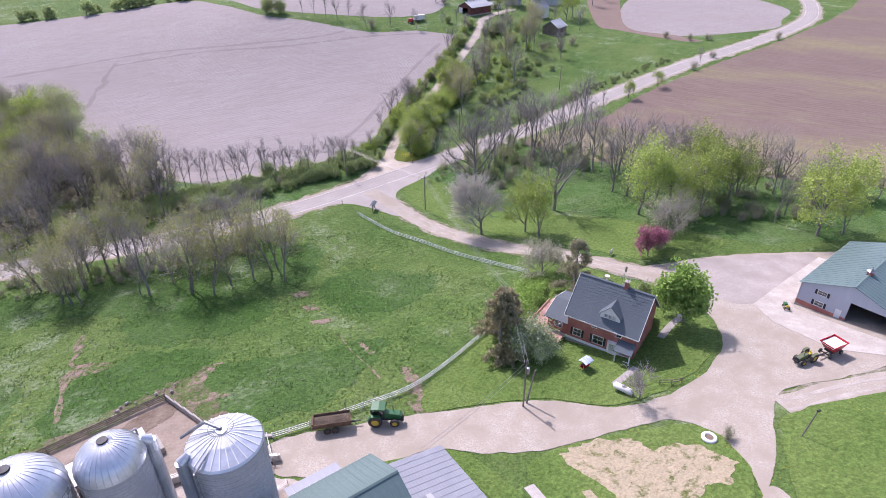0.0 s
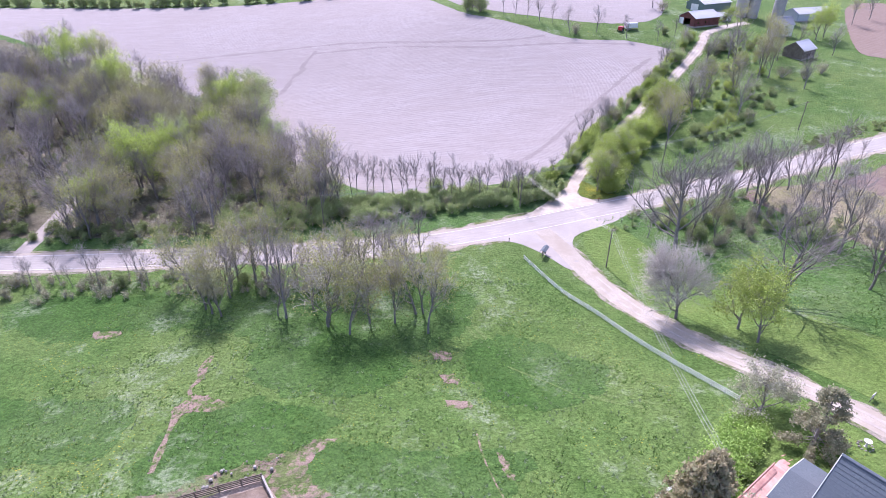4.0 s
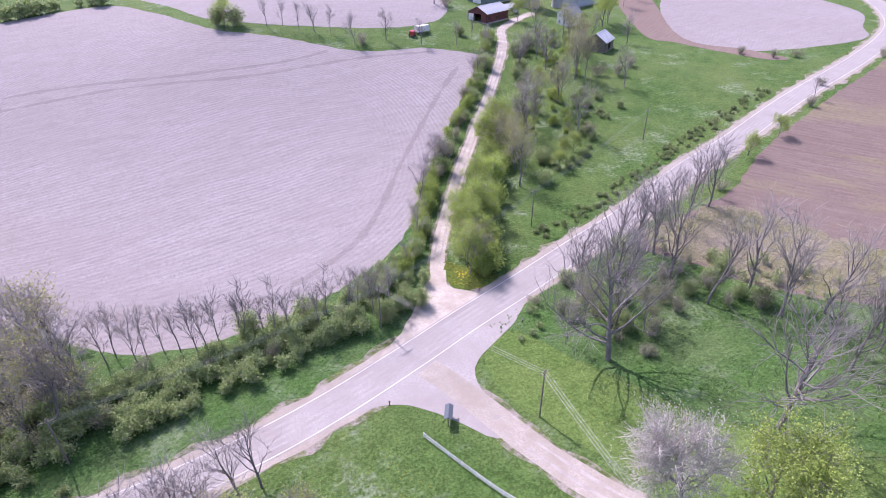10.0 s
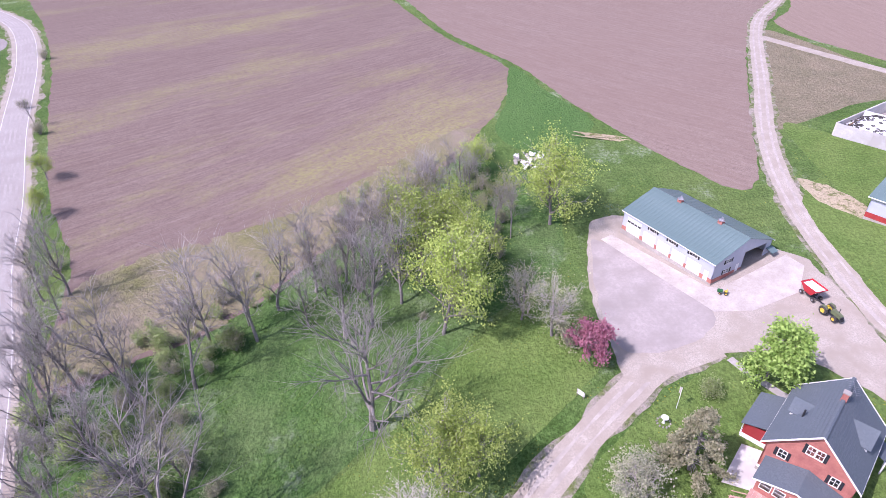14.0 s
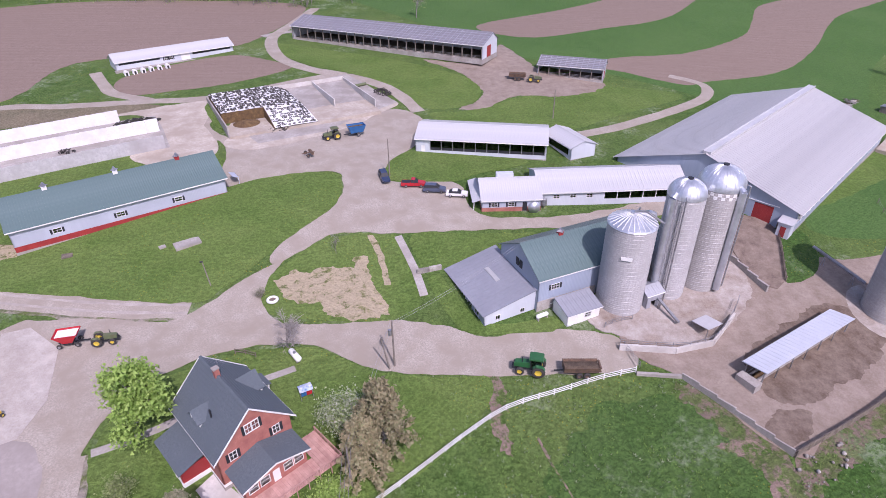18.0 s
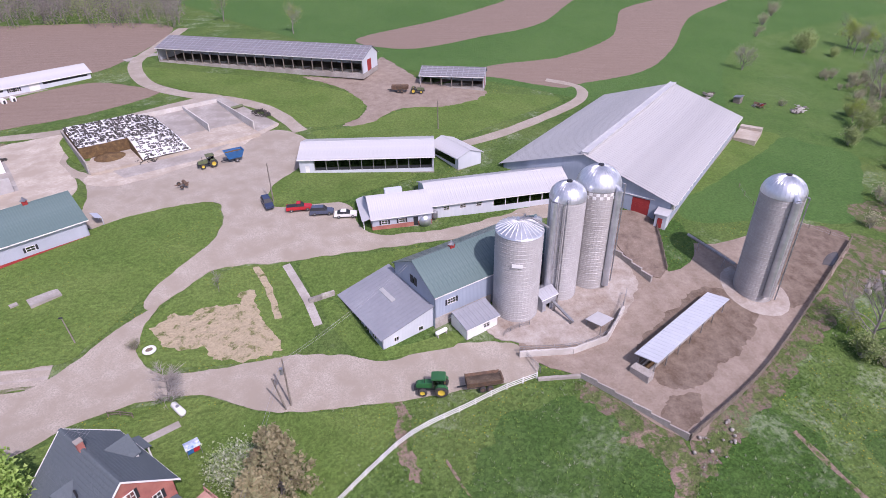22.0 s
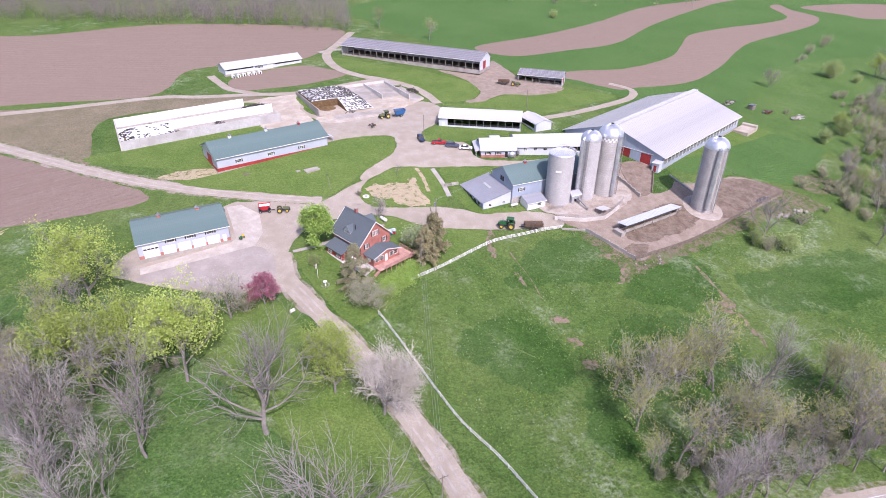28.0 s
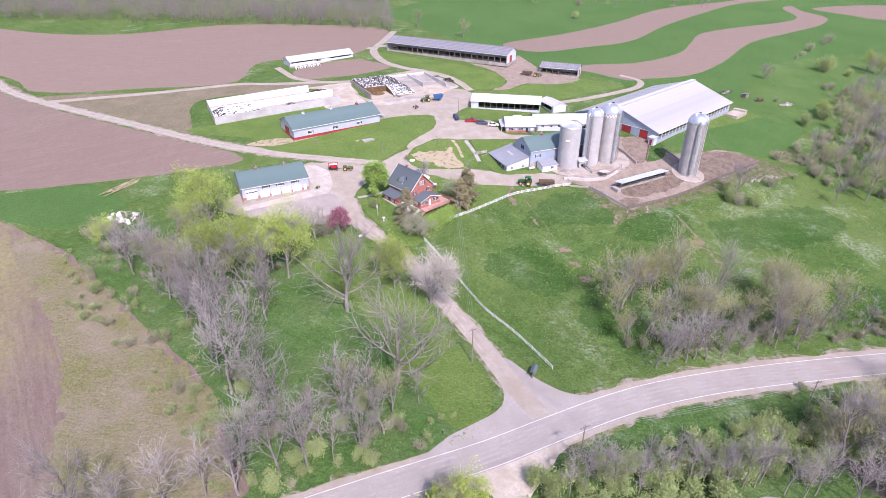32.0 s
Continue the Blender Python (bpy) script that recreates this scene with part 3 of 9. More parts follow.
patch("mown_strip", [(-93, -33), (-98, -41), (-134, -66), (-148, -64), (-146, -57.5), (-100, -34)], M["lawn"], 0.1, "mown grass strip along the freestall barn", "grass", 0.6)

# ---- roads and yards ----
ROAD = [(-700, 40), (-420, 76), (-300, 86), (-200, 92), (-134, 95.3), (-95, 96.8), (-57.4, 99.3), (-36, 102.2), (-20, 106.2), (-3, 112.2), (11, 117.5), (28, 123), (45, 128.8), (69, 137), (95, 147), (121.5, 154.5), (160.7, 168), (223, 188), (272, 209), (302, 231), (330, 262), (350, 300), (365, 360)]
ribbon("road_shoulder", ROAD, 10.2, M["gravel"], 0.07, "gravel shoulder of the county road", "road", wobble=0.12)
ribbon("road", ROAD, 7.6, M["asphalt"], 0.12, "pale worn asphalt county road", "road")
for side in (-3.45, 3.45):
    ribbon("road_edge_line", ROAD, 0.14, M["line"], 0.15, "worn white edge line of the road", "road marking", across=1, shift=side)
DRIVE = [(-2, 108), (1.5, 100), (4.3, 92), (6.8, 84.5), (10.2, 76), (14, 68), (17.6, 61.5), (21.7, 53.5), (28.8, 43.7), (37.2, 31.2), (42.5, 22), (44, 12)]
ribbon("driveway", DRIVE, 5.0, M["gravel"], 0.1, "gravel farm driveway beside the white fence", "driveway", wobble=0.08)
patch("driveway_mouth", [(-24, 103.5), (-11.7, 102.2), (-5.5, 98), (-1.4, 93), (2.4, 88), (7.6, 88.6), (5.6, 95), (5, 100.5), (8, 106), (20, 113), (26, 121), (0, 113)], M["asphalt"], 0.09, "flared asphalt mouth of the farm driveway", "road", 0.15)
FIELD_DRIVE = [(2, 114), (6.5, 122), (11, 133), (14.2, 141), (20, 151), (27.5, 163), (38, 179), (52, 198), (70, 222), (88, 248), (96, 262), (103, 276), (118, 289), (133, 299)]
ribbon("field_drive", FIELD_DRIVE, 3.6, M["gravel_pale"], 0.1, "pale gravel lane to the neighbouring farm", "driveway", wobble=0.15)
patch("field_drive_mouth", [(-9, 113.5), (-3, 119), (3, 126), (10, 134), (12.5, 128), (17, 123.5), (13, 117)], M["gravel_pale"], 0.085, "flared gravel mouth of the lane", "driveway", 0.4)
LANE = [(34, -15.4), (52, -17.4), (77, -24), (105, -36.5), (144, -60), (204, -97), (234, -126), (300, -190)]
ribbon("farm_lane", LANE, 4.6, M["gravel"], 0.12, "gravel lane between the fields", "driveway", wobble=0.15)
ribbon("farm_track", [(188, -88), (140, -99), (105, -108), (88, -106.5), (64, -107), (46, -108), (20, -121), (9, -124), (-3, -114), (-9, -104), (-13, -92)], 4.0, M["gravel"], 0.13, "gravel track behind the bunkers", "driveway", wobble=0.15)
ribbon("farm_track_upper", [(22, -226), (30, -195), (36, -172), (31, -147), (20, -132), (8, -124)], 4.6, M["gravel"], 0.14, "gravel track to the long barn", "driveway", wobble=0.15)
ribbon("calf_track", [(89, -137), (82, -124), (76, -115), (64, -108)], 3.6, M["gravel"], 0.15, "gravel loop by the calf shed", "driveway", wobble=0.15)
ribbon("barn_track", [(-50, -70), (-60, -72.5), (-70, -76.5), (-88, -86.3), (-103, -97), (-108, -108), (-100, -116)], 3.6, M["gravel"], 0.12, "pale track behind the open barn", "driveway", wobble=0.15)
ribbon("feed_apron", [(40, -176), (24, -181), (-10, -152), (-37, -129)], 4.0, M["concrete"], 0.13, "concrete feed apron along the long barn", "driveway")
patch("yard_gravel_shop", [(40, 28), (46.6, 28.5), (56.8, 27.5), (69.9, 24.5), (80, 20.5), (86, 17), (84, 8), (62.7, -12.6), (57, -14.5), (46, -14), (36, -13), (26, -22), (17.7, -29), (14, -38), (20.5, -24), (22, -17), (17.5, -11), (-0.5, -9.8), (-9, -7.5), (-15, -4.5), (-28, -4.3), (-37, -1), (-37, 5.4), (-19.9, 4.3), (-8.6, 2.6), (3.6, 0), (13, -5.9), (25, -6), (37.5, 0.3), (42, 10), (40.5, 17)], M["gravel"], 0.16, "broad gravel farmyard between house, shop and barn", "yard", 0.45, ragged=0.12)
patch("yard_gravel_mid", [(21, -26), (19.8, -31.9), (10, -43.1), (8, -53.2), (12.8, -58.1), (32.8, -52.5), (36.6, -72), (44, -80), (56, -92), (50.6, -104), (44, -92), (41, -82), (27, -73), (14, -86), (4, -92), (-8, -94), (-14, -84), (-10, -70), (-3.1, -62), (-1.4, -55), (-3.7, -51.6), (-17, -49.5), (-20.5, -36.6), (-38, -34.4), (-61.8, -37.5), (-61, -33), (-37, -30.8), (-5.8, -32.3), (8.8, -34), (13.2, -31.4)], M["gravel"], 0.19, "gravel yard in the middle of the dairy", "yard", 0.45, ragged=0.12)
patch("shop_old_gravel", [(47, 27), (57, 26.5), (69.5, 23.5), (79, 20), (77, 17.6), (64, 12.8), (52, 8.4), (47, 12), (45, 20)], M["gravel_dark"], 0.2, "older grey gravel in front of the garage doors", "yard", 0.5)
patch("shed_yard", [(-19, -136), (-29.7, -120), (-33.8, -104.6), (-30.4, -96.8), (-24.7, -92.4), (-32.7, -92), (-42.4, -99), (-53.2, -98), (-66, -100), (-74, -106.4), (-70, -112), (-58, -119), (-54, -132), (-50, -150), (-44, -140), (-40, -130), (-30, -130)], M["dirt_pale"], 0.14, "trampled dirt yard by the heifer shed", "yard", 0.8, ragged=0.5)

# worn, half-grassed verges under the lanes, and the two packed wheel lines on them
for line, wide, lift in ((DRIVE[1:], 6.6, 0.075), (FIELD_DRIVE[1:], 5.2, 0.07), (LANE, 6.6, 0.075), (ROAD, 12.2, 0.05)):
    ribbon("worn_verge", line, wide, M["verge"], lift, "thin trampled grass and gravel along the lane", "verge", step=1.5, across=4, wobble=0.35)
for line, off, lift in ((DRIVE[3:], 0.95, 0.135), (FIELD_DRIVE[3:], 0.8, 0.13), (LANE, 0.95, 0.15), (ROAD, 1.9, 0.14), (ROAD, 0.6, 0.137)):
    for side in (-off, off):
        ribbon("wheel_line", line, 0.62, M["asphalt_worn"] if line is ROAD else M["gravel_packed"], lift, "smooth wheel line worn along the lane", "road marking", step=1.6, across=2, shift=side, wobble=0.7)

# ---- materials of buildings and things ----
M["siding_grey"] = ribbed("grey_steel_siding", (0.4, 0.43, 0.5), (0.46, 0.49, 0.56), 0.3)
M["siding_blue"] = ribbed("blue_grey_siding", (0.3, 0.35, 0.43), (0.36, 0.41, 0.49), 0.3)
M["siding_pale"] = ribbed("pale_steel_siding", (0.52, 0.55, 0.6), (0.6, 0.62, 0.67), 0.3)
M["roof_green"] = ribbed("green_steel_roof", (0.105, 0.16, 0.155), (0.145, 0.2, 0.195), 0.45, rough=0.36)
M["roof_white"] = ribbed("white_steel_roof", (0.45, 0.45, 0.46), (0.54, 0.54, 0.55), 0.45, rough=0.45)
M["roof_cream"] = ribbed("weathered_white_roof", (0.38, 0.375, 0.375), (0.47, 0.465, 0.46), 0.45, rough=0.5)
M["roof_galv"] = ribbed("galvanised_roof", (0.36, 0.37, 0.4), (0.5, 0.51, 0.54), 0.45, rough=0.5, metal=0.3)
M["roof_dull"] = ribbed("dull_zinc_roof", (0.24, 0.25, 0.28), (0.3, 0.31, 0.34), 0.45, rough=0.6)
M["shingle"] = surface("slate_grey_shingles", (0.075, 0.095, 0.11), (0.115, 0.135, 0.15), (0.09, 0.11, 0.125), (0.25, 2.5), 0.9, relief=0.5, depth=0.03)
M["white"] = surface("white_paint", (0.72, 0.72, 0.71), (0.8, 0.8, 0.79), (0.66, 0.65, 0.63), (0.4, 3.0), 0.55, relief=0.05)
M["red"] = surface("red_steel_paint", (0.3, 0.03, 0.028), (0.36, 0.045, 0.04), (0.26, 0.03, 0.03), (0.4, 2.5), 0.55, relief=0.05)
M["red_brick"] = surface("dark_red_brick", (0.36, 0.13, 0.1), (0.46, 0.2, 0.155), (0.3, 0.11, 0.09), (0.12, 1.5), 0.85, relief=0.3)
M["deck"] = surface("reddish_deck_boards", (0.44, 0.26, 0.22), (0.54, 0.33, 0.28), (0.38, 0.21, 0.18), (0.15, 1.2), 0.8, relief=0.2, vary=0.1)
M["dark"] = surface("dark_trim", (0.02, 0.022, 0.026), (0.03, 0.032, 0.037), None, (0.2, 1.0), 0.6, relief=0)
M["rubber"] = surface("black_rubber", (0.028, 0.028, 0.029), (0.045, 0.044, 0.043), (0.065, 0.058, 0.05), (0.1, 0.5), 0.85, relief=0.2)
M["steel"] = surface("grey_steel", (0.32, 0.33, 0.35), (0.42, 0.43, 0.45), (0.25, 0.24, 0.24), (0.2, 1.2), 0.45, metal=0.7, relief=0.1)
M["dome"] = surface("bright_dome_steel", (0.6, 0.62, 0.66), (0.7, 0.72, 0.76), (0.5, 0.52, 0.56), (0.4, 2.5), 0.38, metal=0.75, relief=0.05)
M["stave"] = surface("concrete_staves", (0.34, 0.33, 0.33), (0.5, 0.49, 0.49), (0.37, 0.36, 0.355), (0.35, 3.0), 0.85, relief=0.25)
M["stave_dark"] = surface("weathered_staves", (0.33, 0.315, 0.305), (0.46, 0.44, 0.425), (0.33, 0.315, 0.3), (0.35, 3.0), 0.85, relief=0.25)
M["hoop"] = surface("silo_hoops", (0.38, 0.375, 0.38), (0.48, 0.47, 0.47), None, (0.2, 1.0), 0.5, metal=0.2, relief=0)
M["wood"] = surface("weathered_wood", (0.16, 0.13, 0.1), (0.24, 0.2, 0.16), (0.12, 0.1, 0.08), (0.15, 1.0), 0.9, relief=0.4)
M["wood_pole"] = surface("grey_pole_wood", (0.2, 0.17, 0.145), (0.28, 0.245, 0.21), (0.15, 0.13, 0.11), (0.1, 1.5), 0.9, relief=0.3)
M["tractor_green"] = surface("tractor_green_paint", (0.015, 0.11, 0.035), (0.022, 0.14, 0.045), (0.03, 0.1, 0.04), (0.2, 1.0), 0.4, relief=0.03)
M["old_green"] = surface("faded_green_paint", (0.09, 0.13, 0.06), (0.13, 0.16, 0.08), (0.11, 0.11, 0.06), (0.15, 0.8), 0.6, relief=0.1)
M["yellow"] = surface("yellow_paint", (0.55, 0.4, 0.04), (0.62, 0.46, 0.06), None, (0.2, 1.0), 0.5, relief=0)
M["rust"] = surface("rusty_brown_steel", (0.12, 0.07, 0.045), (0.2, 0.13, 0.085), (0.09, 0.06, 0.045), (0.15, 0.9), 0.85, relief=0.3)
M["manure"] = surface("dark_litter", (0.09, 0.065, 0.045), (0.15, 0.115, 0.08), (0.07, 0.05, 0.035), (0.3, 1.5), 0.95, relief=0.8, depth=0.1)
M["silage"] = surface("cut_silage_face", (0.14, 0.085, 0.035), (0.22, 0.145, 0.065), (0.1, 0.06, 0.03), (0.25, 1.2), 0.95, relief=0.8, depth=0.1)
M["plastic"] = surface("white_silage_plastic", (0.68, 0.68, 0.68), (0.78, 0.78, 0.78), (0.6, 0.6, 0.6), (0.5, 3.0), 0.4, relief=0.3, depth=0.08)
M["blue"] = surface("blue_paint", (0.02, 0.12, 0.3), (0.03, 0.15, 0.36), (0.03, 0.1, 0.24), (0.3, 1.2), 0.45, relief=0)
M["car_red"] = surface("car_red_paint", (0.42, 0.02, 0.03), (0.46, 0.03, 0.035), None, (0.5, 2.0), 0.25, relief=0)
M["car_blue"] = surface("car_dark_blue_paint", (0.03, 0.045, 0.09), (0.04, 0.055, 0.11), None, (0.5, 2.0), 0.25, relief=0)
M["car_slate"] = surface("car_slate_paint", (0.07, 0.085, 0.13), (0.09, 0.105, 0.155), None, (0.5, 2.0), 0.25, relief=0)
M["car_white"] = surface("car_white_paint", (0.72, 0.71, 0.68), (0.78, 0.77, 0.74), None, (0.5, 2.0), 0.25, relief=0)
M["teal"] = surface("teal_canvas", (0.08, 0.15, 0.35), (0.3, 0.45, 0.6), (0.6, 0.62, 0.66), (0.5, 1.0), 0.7, relief=0)
M["stone"] = surface("field_stone", (0.3, 0.28, 0.25), (0.44, 0.41, 0.37), (0.22, 0.2, 0.18), (0.15, 0.8), 0.9, relief=0.4, vary=0.2)
_g, _gn, _gb = base("window_glass", 0.04)
_gb.inputs["Base Color"].default_value = (0.8, 0.86, 0.88, 1)
_gb.inputs["Transmission Weight"].default_value = 1.0
M["glass"] = _g
_g, _gn, _gb = base("amber_lens", 0.3)
_gb.inputs["Base Color"].default_value = (0.5, 0.12, 0.02, 1)


class Shape:
    """Gathers boxes, tubes and sheets, in the frame m, into one mesh."""

    def __init__(self, m=None):
        self.v, self.f, self.m = [], [], m or Matrix()

    def add(self, verts, faces):
        b = len(self.v)
        self.v += [tuple(self.m @ Vector(q)) for q in verts]
        self.f += [tuple(b + i for i in f) for f in faces]
        return self

    def box(self, x0, x1, y0, y1, z0, z1):
        v = [(x, y, z) for z in (z0, z1) for y in (y0, y1) for x in (x0, x1)]
        return self.add(v, [(0, 2, 3, 1), (4, 5, 7, 6), (0, 1, 5, 4), (2, 6, 7, 3), (0, 4, 6, 2), (1, 3, 7, 5)])

    def prism(self, outline, a, b, axis="y"):
        """A polygon (in x and z for axis y; y and z for axis x; x and y for axis z) drawn out from a to b."""
        n = len(outline)
        put = {"y": lambda p, d: (p[0], d, p[1]), "x": lambda p, d: (d, p[0], p[1]), "z": lambda p, d: (p[0], p[1], d)}[axis]
        v = [put(p, d) for d in (a, b) for p in outline]
        return self.add(v, [tuple(range(n)), tuple(range(2 * n - 1, n - 1, -1))] + [(i, i + n, (i + 1) % n + n, (i + 1) % n) for i in range(n)])

    def tube(self, p, q, r0, r1=None, n=8, cap=True):
        p, q, r1 = Vector(p), Vector(q), r0 if r1 is None else r1
        w = (q - p).normalized()
        u = w.orthogonal().normalized()
        s = w.cross(u)
        v = [c + r * (math.cos(a) * u + math.sin(a) * s) for c, r in ((p, r0), (q, r1)) for a in (2 * math.pi * k / n for k in range(n))]
        f = [(k, (k + 1) % n, (k + 1) % n + n, k + n) for k in range(n)]
        return self.add(v, f + ([tuple(range(n))[::-1], tuple(range(n, 2 * n))] if cap else []))

    def pipe(self, pts, r, n=4):
        """A bent round bar through the points."""
        b = []
        for i, p in enumerate(pts):
            w = (Vector(pts[min(i + 1, len(pts) - 1)]) - Vector(pts[max(i - 1, 0)])).normalized()
            u = w.cross(Vector((0.2, 0.1, 1))).normalized()
            s = w.cross(u)
            b += [Vector(p) + r * (math.cos(2 * math.pi * k / n) * u + math.sin(2 * math.pi * k / n) * s) for k in range(n)]
        return self.add(b, [(i * n + k, i * n + (k + 1) % n, (i + 1) * n + (k + 1) % n, (i + 1) * n + k) for i in range(len(pts) - 1) for k in range(n)])

    def turned(self, profile, n=24, centre=(0, 0)):
        """A profile of (radius, height) turned round the upright axis."""
        m = len(profile)
        v = [(centre[0] + r * math.cos(2 * math.pi * k / n), centre[1] + r * math.sin(2 * math.pi * k / n), z) for r, z in profile for k in range(n)]
        return self.add(v, [(i * n + k, i * n + (k + 1) % n, (i + 1) * n + (k + 1) % n, (i + 1) * n + k) for i in range(m - 1) for k in range(n)])

    def ring(self, c, axis, r, tube_r, n=16, k=6):
        """A torus round an axis."""
        c, w = Vector(c), Vector(axis).normalized()
        u = w.orthogonal().normalized()
        s = w.cross(u)
        v = []
        for i in range(n):
            d = math.cos(2 * math.pi * i / n) * u + math.sin(2 * math.pi * i / n) * s
            v += [c + d * (r + tube_r * math.cos(2 * math.pi * j / k)) + w * tube_r * math.sin(2 * math.pi * j / k) for j in range(k)]
        return self.add(v, [(i * k + j, i * k + (j + 1) % k, ((i + 1) % n) * k + (j + 1) % k, ((i + 1) % n) * k + j) for i in range(n) for j in range(k)])

    def clear(self):
        return not self.v


def part(name, shape, material, parent, label="", smooth=False):
    ob = link_mesh(name, shape.v, shape.f, material, smooth)
    ob.parent = parent
    return tagged(ob, label)


def thing(name, x, y, turn, label, category, group="", z=None, kind=""):
    ob = new(name)
    ob.empty_display_size = 0.2
    ob.matrix_basis = pose(x, y, ground_z(x, y) if z is None else z, 0, 0, turn)
    return tagged(ob, label, category, group, kind)


def single(name, shape, material, x, y, turn, label, category, group="", z=None, smooth=False):
    ob = link_mesh(name, shape.v, shape.f, material, smooth)
    ob.matrix_basis = pose(x, y, ground_z(x, y) if z is None else z, 0, 0, turn)
    return tagged(ob, label, category, group)


def wall_shape(m, length, height, holes, thick=0.18, z0=0.0):
    """A wall along x with real openings: holes are (u0, u1, low, high)."""
    s = Shape(m)
    xs = sorted({0.0, length, *[h[0] for h in holes], *[h[1] for h in holes]})
    for a, b in zip(xs, xs[1:]):
        cut = sorted([(h[2], h[3]) for h in holes if h[0] < (a + b) / 2 < h[1]])
        z = z0
        for lo, hi in cut:
            if lo > z + 1e-3:
                s.box(a, b, 0, thick, z, lo)
            z = max(z, hi)
        if z < height - 1e-3:
            s.box(a, b, 0, thick, z, height)
    return s


def window(parent, m, u0, u1, lo, hi, shutters=False, bars=(1, 1), trim="white", face=0.0):
    """A window: frame with glazing bars, pane, and shutters if it has them."""
    s = Shape(m)
    t = 0.09
    s.box(u0 - t, u1 + t, face - 0.05, face + 0.08, lo - t, lo).box(u0 - t, u1 + t, face - 0.05, face + 0.08, hi, hi + t)
    s.box(u0 - t, u0, face - 0.05, face + 0.08, lo, hi).box(u1, u1 + t, face - 0.05, face + 0.08, lo, hi)
    for k in range(1, bars[0] + 1):
        x = u0 + (u1 - u0) * k / (bars[0] + 1)
        s.box(x - 0.03, x + 0.03, face, face + 0.05, lo, hi)
    for k in range(1, bars[1] + 1):
        z = lo + (hi - lo) * k / (bars[1] + 1)
        s.box(u0, u1, face, face + 0.05, z - 0.03, z + 0.03)
    fr = part("window", s, M[trim], parent)
    part("pane", Shape(m).box(u0, u1, face + 0.055, face + 0.07, lo, hi), M["glass"], fr)
    if shutters:
        for a in (u0 - 0.5, u1 + 0.12):
            sh = Shape(m)
            sh.box(a, a + 0.36, -0.06, -0.003, lo - 0.05, hi + 0.05)
            for k in range(5):
                z = lo + (hi - lo) * (k + 0.5) / 5
                sh.box(a + 0.04, a + 0.32, -0.075, -0.061, z - 0.05, z + 0.05)
            part("shutter", sh, M["dark"], fr)
    return fr


def panel_door(parent, m, u0, u1, lo, hi, material, rows=4, name="garage_door", glazed=False, label=""):
    """A sectional door with proud panels, set in its opening."""
    s = Shape(m).box(u0, u1, 0.06, 0.1, lo, hi)
    cols = max(2, int((u1 - u0) / 0.8))
    raised = []
    for r in range(rows):
        for c in range(cols):
            a, b = u0 + (u1 - u0) * c / cols, u0 + (u1 - u0) * (c + 1) / cols
            z0, z1 = lo + (hi - lo) * r / rows, lo + (hi - lo) * (r + 1) / rows
            if glazed and r == rows - 2:
                continue
            raised.append(Shape(m).box(a + 0.06, b - 0.06, 0.04, 0.06, z0 + 0.05, z1 - 0.05))
    d = part(name, s, material, parent, label)
    for r in raised:
        part("door_panel", r, material, d)
    if glazed:
        r = rows - 2
        for c in range(cols):
            a, b = u0 + (u1 - u0) * c / cols, u0 + (u1 - u0) * (c + 1) / cols
            z0, z1 = lo + (hi - lo) * r / rows, lo + (hi - lo) * (r + 1) / rows
            part("pane", Shape(m).box(a + 0.1, b - 0.1, 0.045, 0.06, z0 + 0.12, z1 - 0.12), M["dark"], d)
    return d


def sheet_roof(parent, L, W, eave, rise, material, over=0.4, ends=0.3, thick=0.08, ridge_y=0.0, ribs=0.9, name="roof_slope", cap=True, label="", slopes=(0, 1)):
    """Two roof slopes of profiled sheet with standing ribs, and a ridge cap."""
    for k in slopes:
        s = Shape()
        e = (-W / 2) if k == 0 else (W / 2)
        run = ridge_y - e
        drop = rise / abs(run)
        low = e - math.copysign(over, run)
        zl = eave - drop * over
        t = thick
        x0, x1 = -L / 2 - ends, L / 2 + ends
        if not ribs:
            part(name, s.prism([(low, zl), (ridge_y, eave + rise), (ridge_y, eave + rise + t), (low, zl + t)], x0, x1, "x"), material, parent, label)
            continue
        n = max(1, int((x1 - x0) / ribs))
        w = (x1 - x0) / n
        top_z = eave + rise
        s.prism([(low, zl), (ridge_y, top_z), (ridge_y, top_z + t), (low, zl + t)], 0, w, "x")
        s.prism([(low, zl + t - 0.01), (ridge_y, top_z + t - 0.01), (ridge_y, top_z + t + 0.035), (low, zl + t + 0.035)], 0, 0.05, "x")
        first = part("roof_panel", s, material, parent, label)
        first.location.x = x0
        for i in range(1, n):
            p = first.copy()
            scene.collection.objects.link(p)
            p.parent, p.location = parent, (x0 + w * i, 0, 0)
    if cap:
        s = Shape()
        s.prism([(ridge_y - 0.25, eave + rise + thick - 0.04), (ridge_y, eave + rise + thick + 0.09), (ridge_y + 0.25, eave + rise + thick - 0.04)], -L / 2 - ends, L / 2 + ends, "x")
        part("ridge_cap", s, material, parent)


def end_frames(L, W):
    return {"f": (pose(-L / 2, -W / 2, 0), L), "b": (pose(L / 2, W / 2, 0, 0, 0, 180), L), "l": (pose(-L / 2, W / 2, 0, 0, 0, -90), W), "r": (pose(L / 2, -W / 2, 0, 0, 0, 90), W)}


